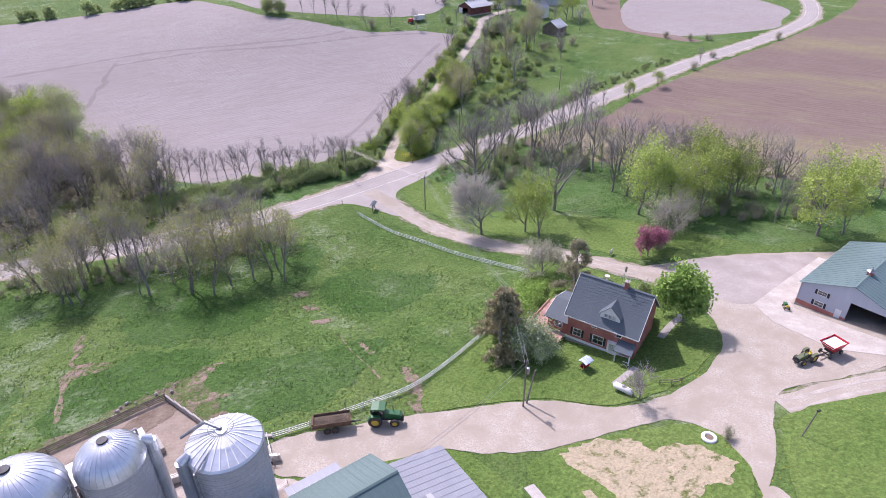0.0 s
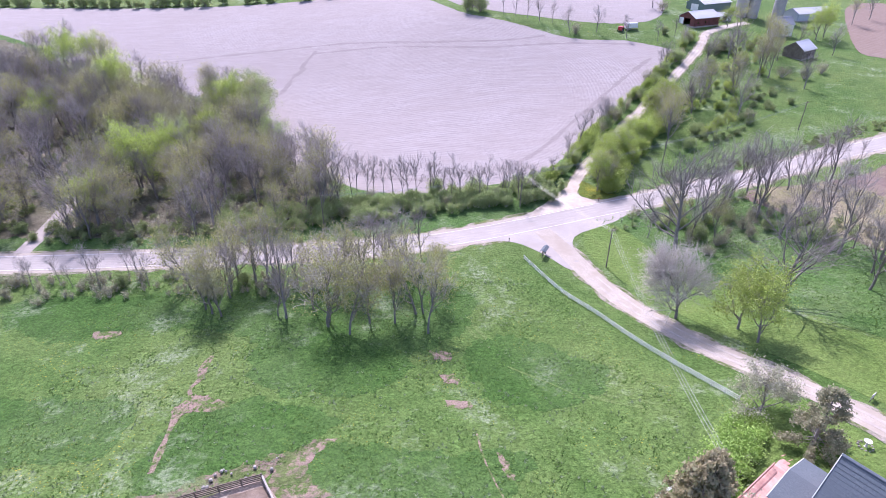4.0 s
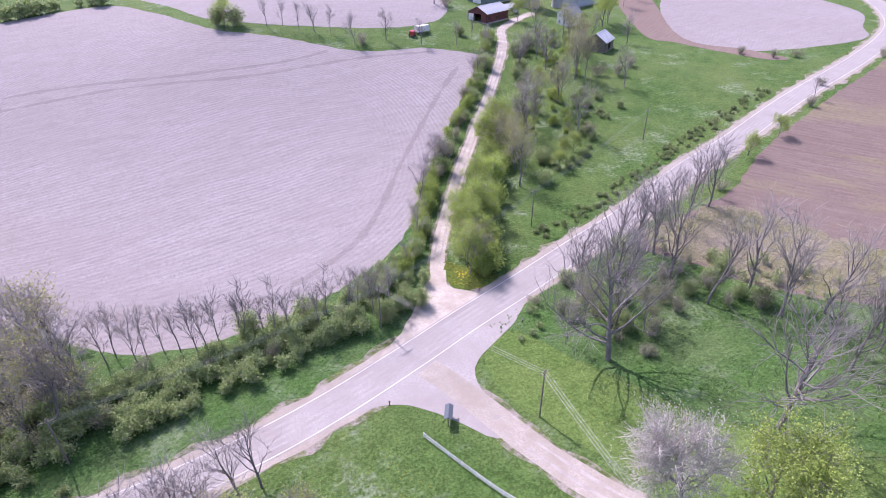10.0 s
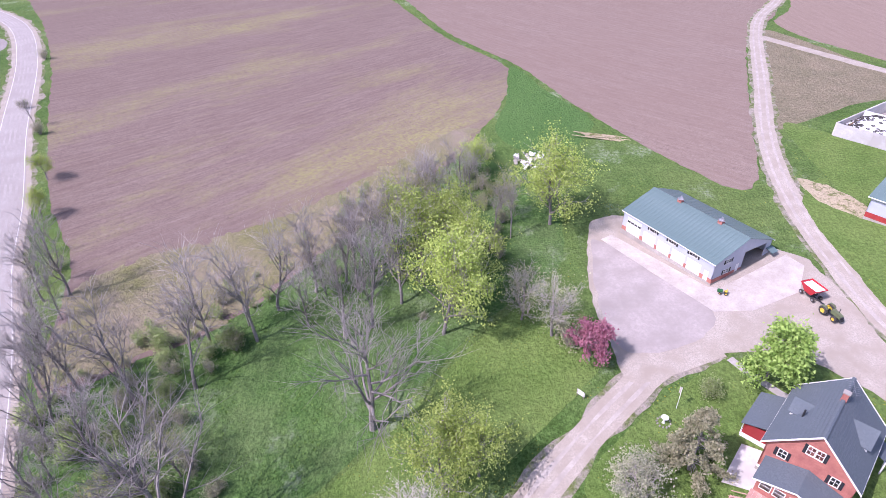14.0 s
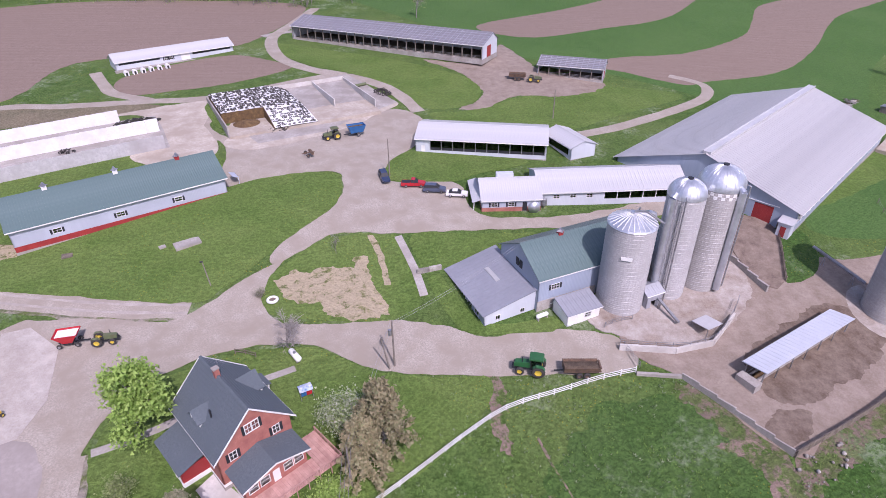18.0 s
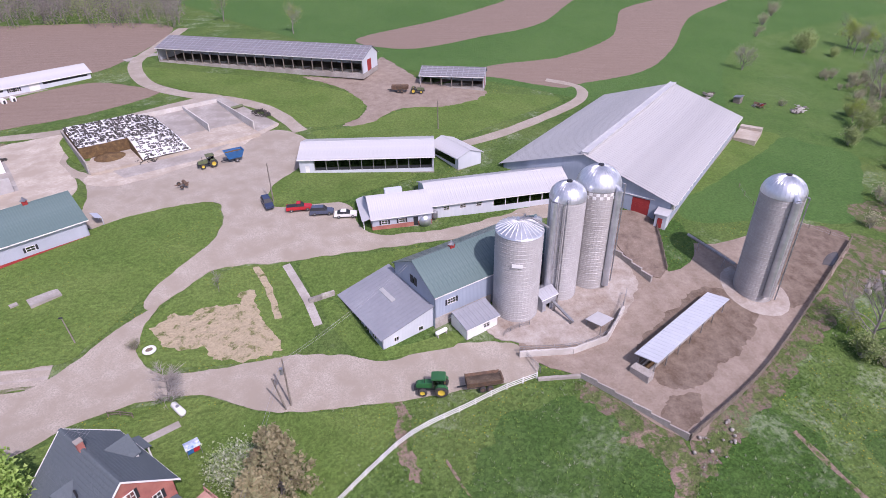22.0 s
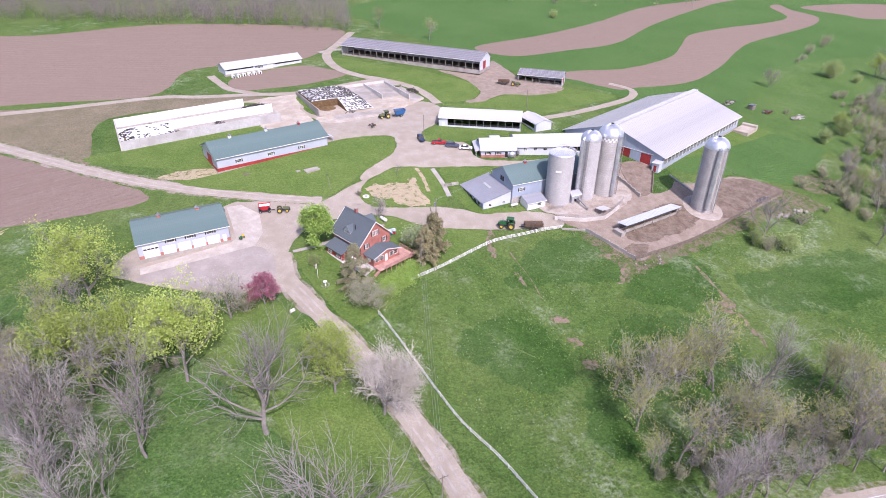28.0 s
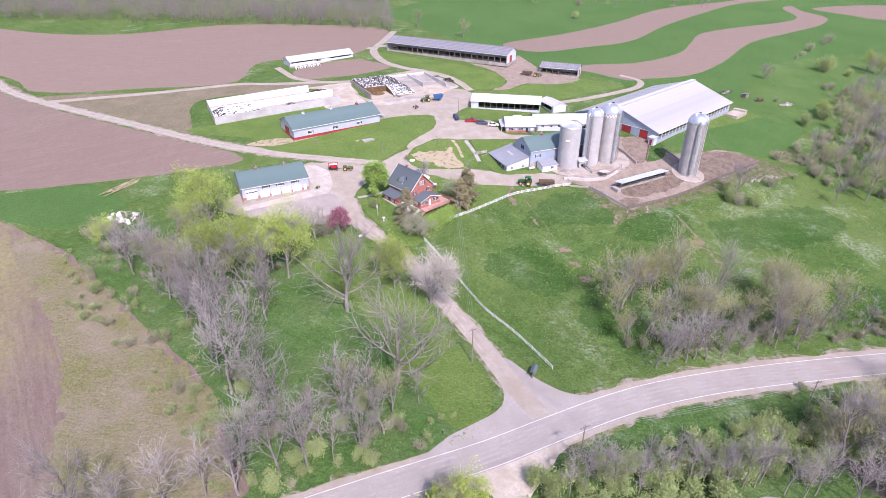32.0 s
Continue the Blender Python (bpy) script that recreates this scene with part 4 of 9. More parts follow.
def gabled(parent, L, W, eave, rise, wall, roof, holes=None, band=None, skip="", ridge_y=0.0, over=0.4, ends=0.3, ribs=0.9, foot=1.6, gable=None, foot_mat="concrete", names="wall"):
    """Walls with openings, a plinth, an optional band, gables and a sheet roof. Returns the frames of its four sides."""
    holes = holes or {}
    fr = end_frames(L, W)
    for side, (m, length) in fr.items():
        if side in skip:
            continue
        hs = holes.get(side, [])
        z0 = band[0] if band else 0.0
        inset = 0.18 if side in "lr" else 0.0
        hs2 = [(a, b, max(lo, z0), hi) for a, b, lo, hi in hs]
        s = wall_shape(m, length, eave, hs2, z0=z0)
        part(names, s, wall, parent)
        if band:
            gaps = sorted((h[0], h[1]) for h in hs if h[2] < band[0])
            u = 0.0
            for a, b in gaps + [(length, length)]:
                if a - u > 0.05:
                    part("base_band", Shape(m @ pose(0, -0.025, 0)).box(u, a, 0, 0.2, 0, band[0]), M[band[1]], parent)
                u = max(u, b)
    for side, x in (("l", -L / 2), ("r", L / 2)):
        if side in skip:
            continue
        a, b = (x, x + 0.18) if side == "l" else (x - 0.18, x)
        part("gable", Shape().prism([(-W / 2, eave), (W / 2, eave), (ridge_y, eave + rise)], a, b, "x"), gable or wall, parent)
    if foot:
        part("plinth", Shape().box(-L / 2 - 0.06, L / 2 + 0.06, -W / 2 - 0.06, W / 2 + 0.06, -foot, 0.0), M[foot_mat], parent)
    sheet_roof(parent, L, W, eave, rise, roof, over, ends, ridge_y=ridge_y, ribs=ribs)
    for side in (-1, 1):
        e = side * W / 2
        run = abs(ridge_y - e)
        z = eave - rise / run * over
        part("fascia", Shape().box(-L / 2 - ends, L / 2 + ends, e + side * over - 0.02, e + side * over + 0.03, z - 0.16, z + 0.06), M["white"], parent)
    return fr


def cupola(parent, x, y, z, body="red"):
    c = part("cupola", Shape().box(x - 0.45, x + 0.45, y - 0.45, y + 0.45, z - 0.4, z + 0.55), M[body], parent, "small roof cupola")
    part("cupola_cap", Shape().turned([(0.8, z + 0.55), (0.35, z + 0.85), (0.06, z + 1.3), (0.0, z + 1.32)], 4, (x, y)), M["steel"], c)
    return c


# ---- the workshop with five garage doors ----
shop = thing("workshop", 71.7, 1.9, -159.5, "long grey steel workshop with green roof and garage doors", "building", z=2.95)
doors = [(1.2, 5.0, 0, 3.5), (5.8, 9.0, 0, 2.5), (9.6, 12.8, 0, 2.5), (13.3, 16.5, 0, 2.5), (17.0, 20.2, 0, 2.5), (21.0, 22.0, 0, 2.1)]
upper = [(7.2, 9.0, 3.3, 4.0), (12.1, 13.9, 3.3, 4.0), (17.2, 19.0, 3.3, 4.0)]
fr = gabled(shop, 22.9, 16, 4.5, 2.9, M["siding_grey"], M["roof_green"], {"f": doors + upper, "r": [(3.0, 4.4, 1.1, 2.0), (3.0, 4.4, 3.4, 4.2), (6.4, 7.4, 0, 2.1), (8.2, 14.4, 0, 4.2)]}, (0.9, "red_brick"))
for i, (a, b, lo, hi) in enumerate(doors[:5]):
    panel_door(shop, fr["f"][0], a, b, lo, hi, M["white"], 5 if i == 0 else 4, glazed=i == 0, label="white sectional garage door")
panel_door(shop, fr["f"][0], *doors[5], M["white"], 3, "door")
panel_door(shop, fr["r"][0], 6.4, 7.4, 0, 2.1, M["white"], 3, "door")
for a, b, lo, hi in upper:
    window(shop, fr["f"][0], a, b, lo, hi, True, (2, 0))
window(shop, fr["r"][0], 3.0, 4.4, 1.1, 2.0, True)
window(shop, fr["r"][0], 3.0, 4.4, 3.4, 4.2, True)
for x in (-4.6, 5.2):
    cupola(shop, x, 0, 7.5, "red_brick")
part("side_canopy", Shape(fr["r"][0]).prism([(0.0, 2.9), (-1.6, 2.5), (-1.6, 2.6), (0.0, 3.0)], 14.6, 16.4, "x"), M["roof_green"], shop)
part("workbench", Shape().box(2, 9, 4.5, 6.5, 0.02, 1.0), M["steel"], shop)
patch("shop_apron", [(79.5, 15.5), (78.6, 18.2), (64, 13), (51.5, 8.2), (50, 2), (52, -8), (58, -13), (62, -12), (57, 4), (58, 6)], M["apron"], 0.26, "pale concrete apron round the workshop", "pavement", 0.0, False)
wall_s = Shape(pose(0, 0, 0)).box(0, 15, -0.25, 0.25, -1, 0.55).box(0, 6, -0.25, 0.25, 0.5, 1.2)
tagged(single("retaining_wall", wall_s, M["concrete_white"], 61.5, -11.6, 168, "low white concrete retaining wall beside the workshop", "wall", z=3.1), kind="structure")

# ---- the machine shed with the red band ----
mach = thing("machine_shed", 53.5, -47.6, -152.5, "long blue-grey machine shed with red base and green roof", "building", z=8.1)
wins = [(6.6, 8.0, 1.9, 2.8), (17.6, 19.0, 1.9, 2.8), (28.6, 30.0, 1.9, 2.8)]
fr = gabled(mach, 39.2, 15, 4.7, 3.3, M["siding_grey"], M["roof_green"], {"f": wins, "l": [(4.8, 10.2, 0, 4.0)]}, (1.1, "red"), ends=0.5, over=0.6)
for a, b, lo, hi in wins:
    window(mach, fr["f"][0], a, b, lo, hi, True, (1, 1))
panel_door(mach, fr["l"][0], 4.8, 10.2, 0, 4.0, M["red"], 4, "sliding_door", label="red sliding door")
for x in (-12, 0.5, 12.5):
    cupola(mach, x, 0, 8.15, "red" if x > 1 else "white")
tagged(single("door_canopy", Shape().prism([(0, 2.2), (1.3, 1.7), (1.3, 1.78), (0, 2.28)], 0, 3, "y").box(1.15, 1.25, 0.05, 0.15, -1, 1.75).box(1.15, 1.25, 2.85, 2.95, -1, 1.75), M["siding_grey"], 31.6, -52.6, 208, "small canopy over the shed's side door", "canopy", z=9.3))

# ---- the farmhouse ----
house = thing("farmhouse", 22.2, 10.9, 126.9, "red brick farmhouse with dark shingle roof and white trim", "house", z=0.7)
hw = [(1.6, 2.5, 3.7, 5.0), (7.6, 8.5, 3.7, 5.0)]
side_b = [(1.2, 2.6, 1.1, 2.5), (4.8, 6.6, 1.0, 2.6), (8.4, 9.6, 1.1, 2.5), (8.7, 9.5, 3.9, 4.9), (4.4, 5.2, 4.1, 4.9)]
side_f = [(2.0, 3.1, 1.1, 2.5), (9.6, 10.8, 3.7, 4.9)]
fr = gabled(house, 12.0, 10.2, 5.6, 5.0, M["red_brick"], M["shingle"], {"r": hw, "b": side_b, "f": side_f}, (0.5, "white"), over=0.6, ends=0.6, ribs=0, foot=1.5)
gab = fr["r"][0]
for a, b, lo, hi in hw:
    window(house, gab, a, b, lo, hi, True)
for a, b, lo, hi in side_b:
    window(house, fr["b"][0], a, b, lo, hi, b - a > 1)
for a, b, lo, hi in side_f:
    window(house, fr["f"][0], a, b, lo, hi, True)
for a in (4.2, 5.2):
    window(house, gab, a, a + 0.8, 6.5, 7.9, False, face=-0.06)
for a in (3.75, 6.1):
    part("shutter", Shape(gab).box(a, a + 0.35, -0.06, -0.004, 6.4, 8.0), M["dark"], house)
for side in (-1, 1):
    for xx in (6.55, -6.6):
        part("barge_board", Shape().prism([(side * 5.75, 4.9), (0, 10.5), (0, 10.78), (side * 5.75, 5.18)], xx, xx + 0.07, "x"), M["white"], house)
# courses of shingles
for side in (-1, 1):
    s = Shape()
    for k in range(1, 15):
        f = k / 15
        y, z = side * 5.7 * (1 - f), 5.0 + 5.72 * f
        s.box(-6.6, 6.6, y - 0.02, y + 0.02, z - 0.02, z + 0.035)
    part("shingle_course", s, M["shingle"], house)
# small gabled dormers, one on each slope
for side, wide, x0 in ((1, 3.3, -1.0), (-1, 2.4, -0.4)):
    top, peak = 7.15, 7.15 + wide * 0.5
    d = Shape(pose(x0, 0, 0)).prism([(-wide / 2, 6.0), (wide / 2, 6.0), (wide / 2, top), (0, peak), (-wide / 2, top)], side * 4.45, side * 4.3, "y")
    dorm = part("dormer", d, M["white"], house, "small white gabled dormer with windows")
    for k in (-1, 1):
        part("dormer_cheek", Shape(pose(x0, 0, 0)).prism([(side * 4.4, 6.2), (side * 4.4, top), (side * 3.5, top)], k * wide / 2 - 0.06, k * wide / 2 + 0.06, "x"), M["white"], dorm)
        part("dormer_roof", Shape(pose(x0, 0, 0)).prism([(k * (wide / 2 + 0.3), top - 0.2), (0, peak + 0.08), (0, peak + 0.2), (k * (wide / 2 + 0.3), top - 0.08)], side * 4.75, side * 1.5, "y"), M["shingle"], dorm)
    mw = pose(x0, side * 4.47, 0, 0, 0, 180 if side > 0 else 0)
    for a in (-0.95, -0.25, 0.45):
        part("pane", Shape(mw).box(a, a + 0.5, -0.03, 0.02, 6.5, 7.15), M["glass"], dorm)
        part("mullion", Shape(mw).box(a - 0.08, a, -0.06, 0.02, 6.45, 7.2), M["white"], dorm)
# covered entry at the corner
part("entry_floor", Shape().box(-6.0, -3.4, 5.12, 7.1, -1.2, 0.25), M["concrete"], house)
for x, y in ((-5.9, 7.0), (-3.5, 7.0)):
    part("entry_post", Shape().box(x - 0.09, x + 0.09, y - 0.09, y + 0.09, 0.25, 2.6), M["white"], house)
part("entry_beam", Shape().box(-6.05, -3.35, 6.9, 7.1, 2.4, 2.7), M["white"], house)
part("entry_roof", Shape().prism([(5.12, 3.5), (7.4, 2.65), (7.4, 2.78), (5.12, 3.63)], -6.2, -3.2, "x"), M["shingle"], house)
part("entry_rail", Shape().box(-5.9, -4.9, 6.96, 7.04, 0.9, 1.0).box(-5.9, -4.9, 6.97, 7.03, 0.4, 0.46), M["white"], house)
# chimney, vents, aerial
ch = part("chimney", Shape().box(-2.0, -1.35, -0.35, 0.35, 9.6, 11.7), M["red_brick"], house)
part("chimney_cap", Shape().box(-2.08, -1.27, -0.43, 0.43, 11.7, 11.85), M["concrete"], ch)
ant = part("aerial_mast", Shape().tube((-1.9, 0.5, 10.4), (-1.9, 0.5, 13.0), 0.03, n=5), M["steel"], house)
a_s = Shape().tube((-3.1, 0.0, 12.7), (-0.4, 0.9, 12.9), 0.025, n=4)
for k in range(7):
    c = Vector((-2.9 + 0.4 * k, 0.07 + 0.13 * k, 12.72 + 0.03 * k))
    a_s.tube(c + Vector((0.25, -0.75 + 0.05 * k, 0)), c + Vector((-0.25, 0.75 - 0.05 * k, 0)), 0.015, n=4)
part("aerial", a_s, M["steel"], ant)
for x, y in ((-0.2, 3.9), (1.6, -3.0)):
    part("roof_vent", Shape().tube((x, y, 5.6 + 5.0 * (1 - abs(y) / 5.1)), (x, y, 6.9 + 5.0 * (1 - abs(y) / 5.1)), 0.12), M["dark"], house)
# single-storey porch wing towards the deck
wing = Shape()
pw = 8.6
mw = pose(6.0, -pw / 2 + 0.2, 0)
pr = pose(10.0, -pw / 2 + 0.2, 0, 0, 0, 90)
pwins = [(0.5, 1.7, 1.15, 2.35), (2.1, 3.3, 1.15, 2.35), (5.4, 6.6, 1.15, 2.35), (6.9, 8.1, 1.15, 2.35), (3.8, 4.8, 0.25, 2.4)]
part("porch_wall", wall_shape(pr, pw, 2.7, pwins), M["red_brick"], house)
part("porch_wall", wall_shape(pose(6.0, -pw / 2 + 0.2, 0), 3.8, 2.7, [(1.2, 2.6, 1.1, 2.3)]), M["red_brick"], house)
part("porch_wall", wall_shape(pose(9.8, pw / 2 + 0.2, 0, 0, 0, 180), 3.8, 2.7, [(1.2, 2.6, 1.1, 2.3)]), M["red_brick"], house)
part("porch_gable", Shape().prism([(-pw / 2 + 0.2, 2.7), (pw / 2 + 0.2, 2.7), (0.2, 3.9)], 9.8, 10.0, "x"), M["red_brick"], house)
part("porch_plinth", Shape().box(6.0, 10.0, -pw / 2 + 0.2, pw / 2 + 0.2, -1.5, 0.0), M["white"], house)
for a, b, lo, hi in pwins[:4]:
    window(house, pr, a, b, lo, hi, False, (0, 1))
panel_door(house, pr, 3.8, 4.8, 0.25, 2.4, M["white"], 3, "porch_door")
window(house, pose(6.0, -pw / 2 + 0.2, 0), 1.2, 2.6, 1.1, 2.3, False)
window(house, pose(9.8, pw / 2 + 0.2, 0, 0, 0, 180), 1.2, 2.6, 1.1, 2.3, False)
for side in (-1, 1):
    part("porch_roof", Shape().prism([(0.2 + side * (pw / 2 + 0.5), 2.58), (0.2, 4.0), (0.2, 4.12), (0.2 + side * (pw / 2 + 0.5), 2.7)], 6.02, 10.6, "x"), M["shingle"], house)
    part("barge_board", Shape().prism([(0.2 + side * (pw / 2 + 0.5), 2.5), (0.2, 3.94), (0.2, 4.16), (0.2 + side * (pw / 2 + 0.5), 2.72)], 10.6, 10.67, "x"), M["white"], house)
# shed-roofed wing on the drive side
wl = pose(-4.6, -8.6, 0)
part("wing_wall", wall_shape(wl, 6.8, 2.5, [(0.8, 2.2, 1.0, 2.1), (4.2, 5.6, 1.0, 2.1)]), M["red"], house)
for a in (0.8, 4.2):
    window(house, wl, a, a + 1.4, 1.0, 2.1, False)
part("wing_wall", Shape().box(2.02, 2.2, -8.4, -5.1, 0, 2.6), M["red"], house)
part("wing_wall", Shape().box(-4.6, -4.42, -8.4, -5.1, 0, 2.6), M["red"], house)
part("wing_plinth", Shape().box(-4.7, 2.3, -8.7, -5.1, -1.5, 0.5), M["white"], house)
part("wing_roof", Shape().prism([(-9.0, 2.42), (-5.1, 3.75), (-5.1, 3.87), (-9.0, 2.54)], -5.0, 2.6, "x"), M["shingle"], house)
for x in (2.1, 0.2):
    part("downpipe", Shape().tube((x, -8.75, 0.0), (x, -8.75, 2.4), 0.05, n=6), M["white"], house)
part("bay_window", Shape().prism([(-3.6, 5.1), (-3.2, 5.7), (-1.8, 5.7), (-1.4, 5.1)], 0.4, 2.7, "z"), M["white"], house)
for k in range(3):
    part("pane", Shape().box(-3.1 + 0.42 * k, -2.75 + 0.42 * k, 5.71, 5.73, 1.1, 2.4), M["glass"], house)

# ---- the deck ----
deck = thing("deck", 22.2, 10.9, 126.9, "red-stained wooden deck with railings round the porch", "deck", z=0.7)
for k in range(20):
    y0 = -4.3 + 0.47 * k
    part("deck_board", Shape().box(10.03, 13.0, y0, y0 + 0.455, 0.12, 0.2), M["deck"], deck)
for k in range(6):
    y0 = 5.12 + 0.47 * k
    part("deck_board", Shape().box(6.4, 13.0, y0, y0 + 0.455, 0.12, 0.2), M["deck"], deck)


def railing(parent, p, q, z, material, posts=4, high=0.95):
    p, q = Vector(p), Vector(q)
    d = (q - p).normalized()
    a = math.degrees(math.atan2(d.y, d.x))
    m = pose(p.x, p.y, z, 0, 0, a)
    n = (q - p).length
    for k in range(posts + 1):
        x = n * k / posts
        part("rail_post", Shape(m).box(x - 0.05, x + 0.05, -0.05, 0.05, -1.4, high), M[material], parent)
    part("hand_rail", Shape(m).box(0, n, -0.07, 0.07, high, high + 0.05), M[material], parent)
    for k in range(int(n / 0.22)):
        part("baluster", Shape(m).box(0.1 + 0.22 * k, 0.14 + 0.22 * k, -0.02, 0.02, 0.1, high), M[material], parent)


railing(deck, (12.95, -2.4), (12.95, 7.9), 0.2, "deck", 6)
railing(deck, (12.95, 7.9), (6.6, 7.9), 0.2, "deck", 4)
for k in range(5):
    part("step", Shape().box(12.0 - 0.0, 13.0, -4.4 - 0.3 * (k + 1), -4.4 - 0.3 * k, -0.1 - 0.18 * k, 0.02 - 0.18 * k), M["deck"], deck)
for x in (12.0, 13.0):
    part("stair_rail", Shape().prism([(-4.3, 0.95), (-6.0, 0.0), (-6.0, 0.08), (-4.3, 1.05)], x - 0.04, x + 0.04, "x"), M["deck"], deck)

# ---- white calf shed and hutches ----
calf = thing("calf_shed", 67.2, -150.6, -149.3, "long low white shed with curved white roof", "building", z=14.6)
fr = gabled(calf, 39.5, 8.5, 2.6, 1.9, M["siding_pale"], M["roof_white"], {"f": [(15.5, 16.6, 0.9, 1.9), (17.1, 18.2, 0.9, 1.9), (21.0, 24.0, 0.0, 2.4), (1.0, 14.0, 1.4, 2.2), (25.0, 38.5, 1.4, 2.2)]}, ends=0.4, over=0.5)
panel_door(calf, fr["f"][0], 21.0, 24.0, 0, 2.4, M["white"], 3, "sliding_door")
for a in (15.5, 17.1):
    window(calf, fr["f"][0], a, a + 1.1, 0.9, 1.9, True)
part("curtain", Shape(fr["f"][0]).box(1.0, 14.0, 0.08, 0.12, 1.4, 1.9).box(25.0, 38.5, 0.08, 0.12, 1.4, 1.9), M["dark"], calf)
part("end_vent", Shape(fr["l"][0]).box(3.2, 5.4, -0.3, 0.0, 2.4, 3.6), M["roof_cream"], calf)
part("foundation_slab", Shape().box(-20.5, 20.5, -6.0, -4.3, -0.6, 0.05), M["concrete"], calf)


def calf_hutch():
    h = thing("calf_hutch", 0, 0, 0, "white plastic calf hutch with a dark doorway", "hutch", "calf hutches in a row", z=0)
    s = Shape().prism([(-0.6, 0), (0.6, 0), (0.6, 0.8), (0.35, 1.35), (-0.35, 1.35), (-0.6, 0.8)], 0.06, 2.0, "y")
    part("shell", s, M["white"], h)
    part("front_frame", Shape().box(-0.66, -0.32, 0, 0.08, 0, 1.2).box(0.32, 0.66, 0, 0.08, 0, 1.2).box(-0.5, 0.5, 0, 0.08, 1.0, 1.42), M["white"], h)
    # dark panel on the closed shell, painting the shade of an open entrance
    part("doorway", Shape().box(-0.32, 0.32, 0.03, 0.07, 0, 1.0), M["dark"], h)
    return h


hutch = calf_hutch()
for k in range(6):
    x, y = 77.4 - 2.26 * k, -132.2 - 1.22 * k
    m = pose(x, y, ground_z(x, y) + 0.05, 0, 0, 30.7 + 180)
    if k == 0:
        hutch.matrix_basis = m
    else:
        copy_thing(hutch, m)

# ---- open long barn and heifer shed ----


def pole_barn(name, x, y, turn, L, W, eave, rise, ridge_y, z, label, bays, roof):
    b = thing(name, x, y, turn, label, "building", z=z)
    fr = gabled(b, L, W, eave, rise, M["siding_pale"], roof, {"f": [(0.2, L - 0.2, 0, eave - 0.35)], "r": [(W * 0.3, W * 0.55, 0, eave * 0.8)]}, ridge_y=ridge_y, over=0.5, skip="")
    m = fr["f"][0]
    for k in range(bays + 1):
        u = 0.3 + (L - 0.6) * k / bays
        part("post", Shape(m).box(u - 0.12, u + 0.12, 0.02, 0.26, 0, eave), M["wood_pole"], b)
    part("sliding_door", Shape(fr["r"][0]).box(W * 0.3, W * 0.55, -0.08, -0.02, 0.05, eave * 0.8), M["red"], b)
    s = Shape(m)
    for z0 in (0.35, 0.7, 1.05):
        s.box(0.3, L - 0.3, 0.3, 0.36, z0, z0 + 0.07)
    part("feed_rail", s, M["steel"], b)
    lattice = Shape()
    y0, y1, z0, z1 = -W / 2 - 0.5, ridge_y, eave - rise / (ridge_y + W / 2) * 0.5, eave + rise
    for k in range(1, 6):
        f = k / 6
        y, z = y0 + (y1 - y0) * f, z0 + (z1 - z0) * f + 0.1
        lattice.box(-L / 2 - 0.3, L / 2 + 0.3, y - 0.06, y + 0.06, z - 0.05, z + 0.06)
    for k in range(2 * bays + 1):
        x = -L / 2 + L * k / (2 * bays)
        lattice.prism([(y0, z0 + 0.06), (y1, z1 + 0.06), (y1, z1 + 0.15), (y0, z0 + 0.15)], x - 0.05, x + 0.05, "x")
    part("roof_lattice", lattice, M["roof_galv"], b, "pale purlins and sheet laps of the roof")
    part("bedding", Shape().box(-L / 2 + 0.3, L / 2 - 0.3, -W / 2 + 1.5, W / 2 - 0.3, 0.0, 0.12), M["manure"], b)
    return b, fr


M["roof_panes"] = surface("weathered_zinc_sheets", (0.14, 0.135, 0.15), (0.25, 0.24, 0.265), (0.18, 0.175, 0.19), (0.5, 2.2), 0.6, relief=0.1)
long_barn, fr = pole_barn("open_barn", -8.5, -153, 145.2, 80, 12.5, 4.6, 2.6, 2.2, 16.0, "long open-fronted cattle barn with weathered zinc roof", 22, M["roof_panes"])
heifer, fr = pole_barn("heifer_shed", -66, -116.5, 152.6, 21, 8.0, 3.6, 1.6, 1.4, 12.2, "small open-fronted heifer shed with zinc roof", 6, M["roof_panes"])

# ---- white-roofed open barn and its annexe ----
mid = thing("feed_barn", -27, -68.3, 163.7, "open-sided feed barn with long white roof", "building", z=8.7)
fr = gabled(mid, 32, 13, 4.0, 1.7, M["siding_pale"], M["roof_white"], {"f": [(3.6, 31.6, 0.9, 3.6), (1.4, 2.4, 0, 2.1)]}, over=0.6)
panel_door(mid, fr["f"][0], 1.4, 2.4, 0, 2.1, M["white"], 3, "door")
for k in range(11):
    u = 3.6 + 2.8 * k
    part("post", Shape(fr["f"][0]).box(u - 0.1, u + 0.1, 0.0, 0.22, 0.9, 3.6), M["steel"], mid)
part("curtain", Shape(fr["f"][0]).box(3.6, 31.6, 0.25, 0.3, 0.9, 1.6), M["dark"], mid)
annexe = thing("barn_annexe", -48.1, -63.5, 106, "short white-roofed annexe beside the feed barn", "building", z=8.5)
gabled(annexe, 12, 7.0, 3.1, 1.2, M["siding_pale"], M["roof_white"], {"f": [(0.6, 10.8, 0.8, 2.8)]}, over=0.5)

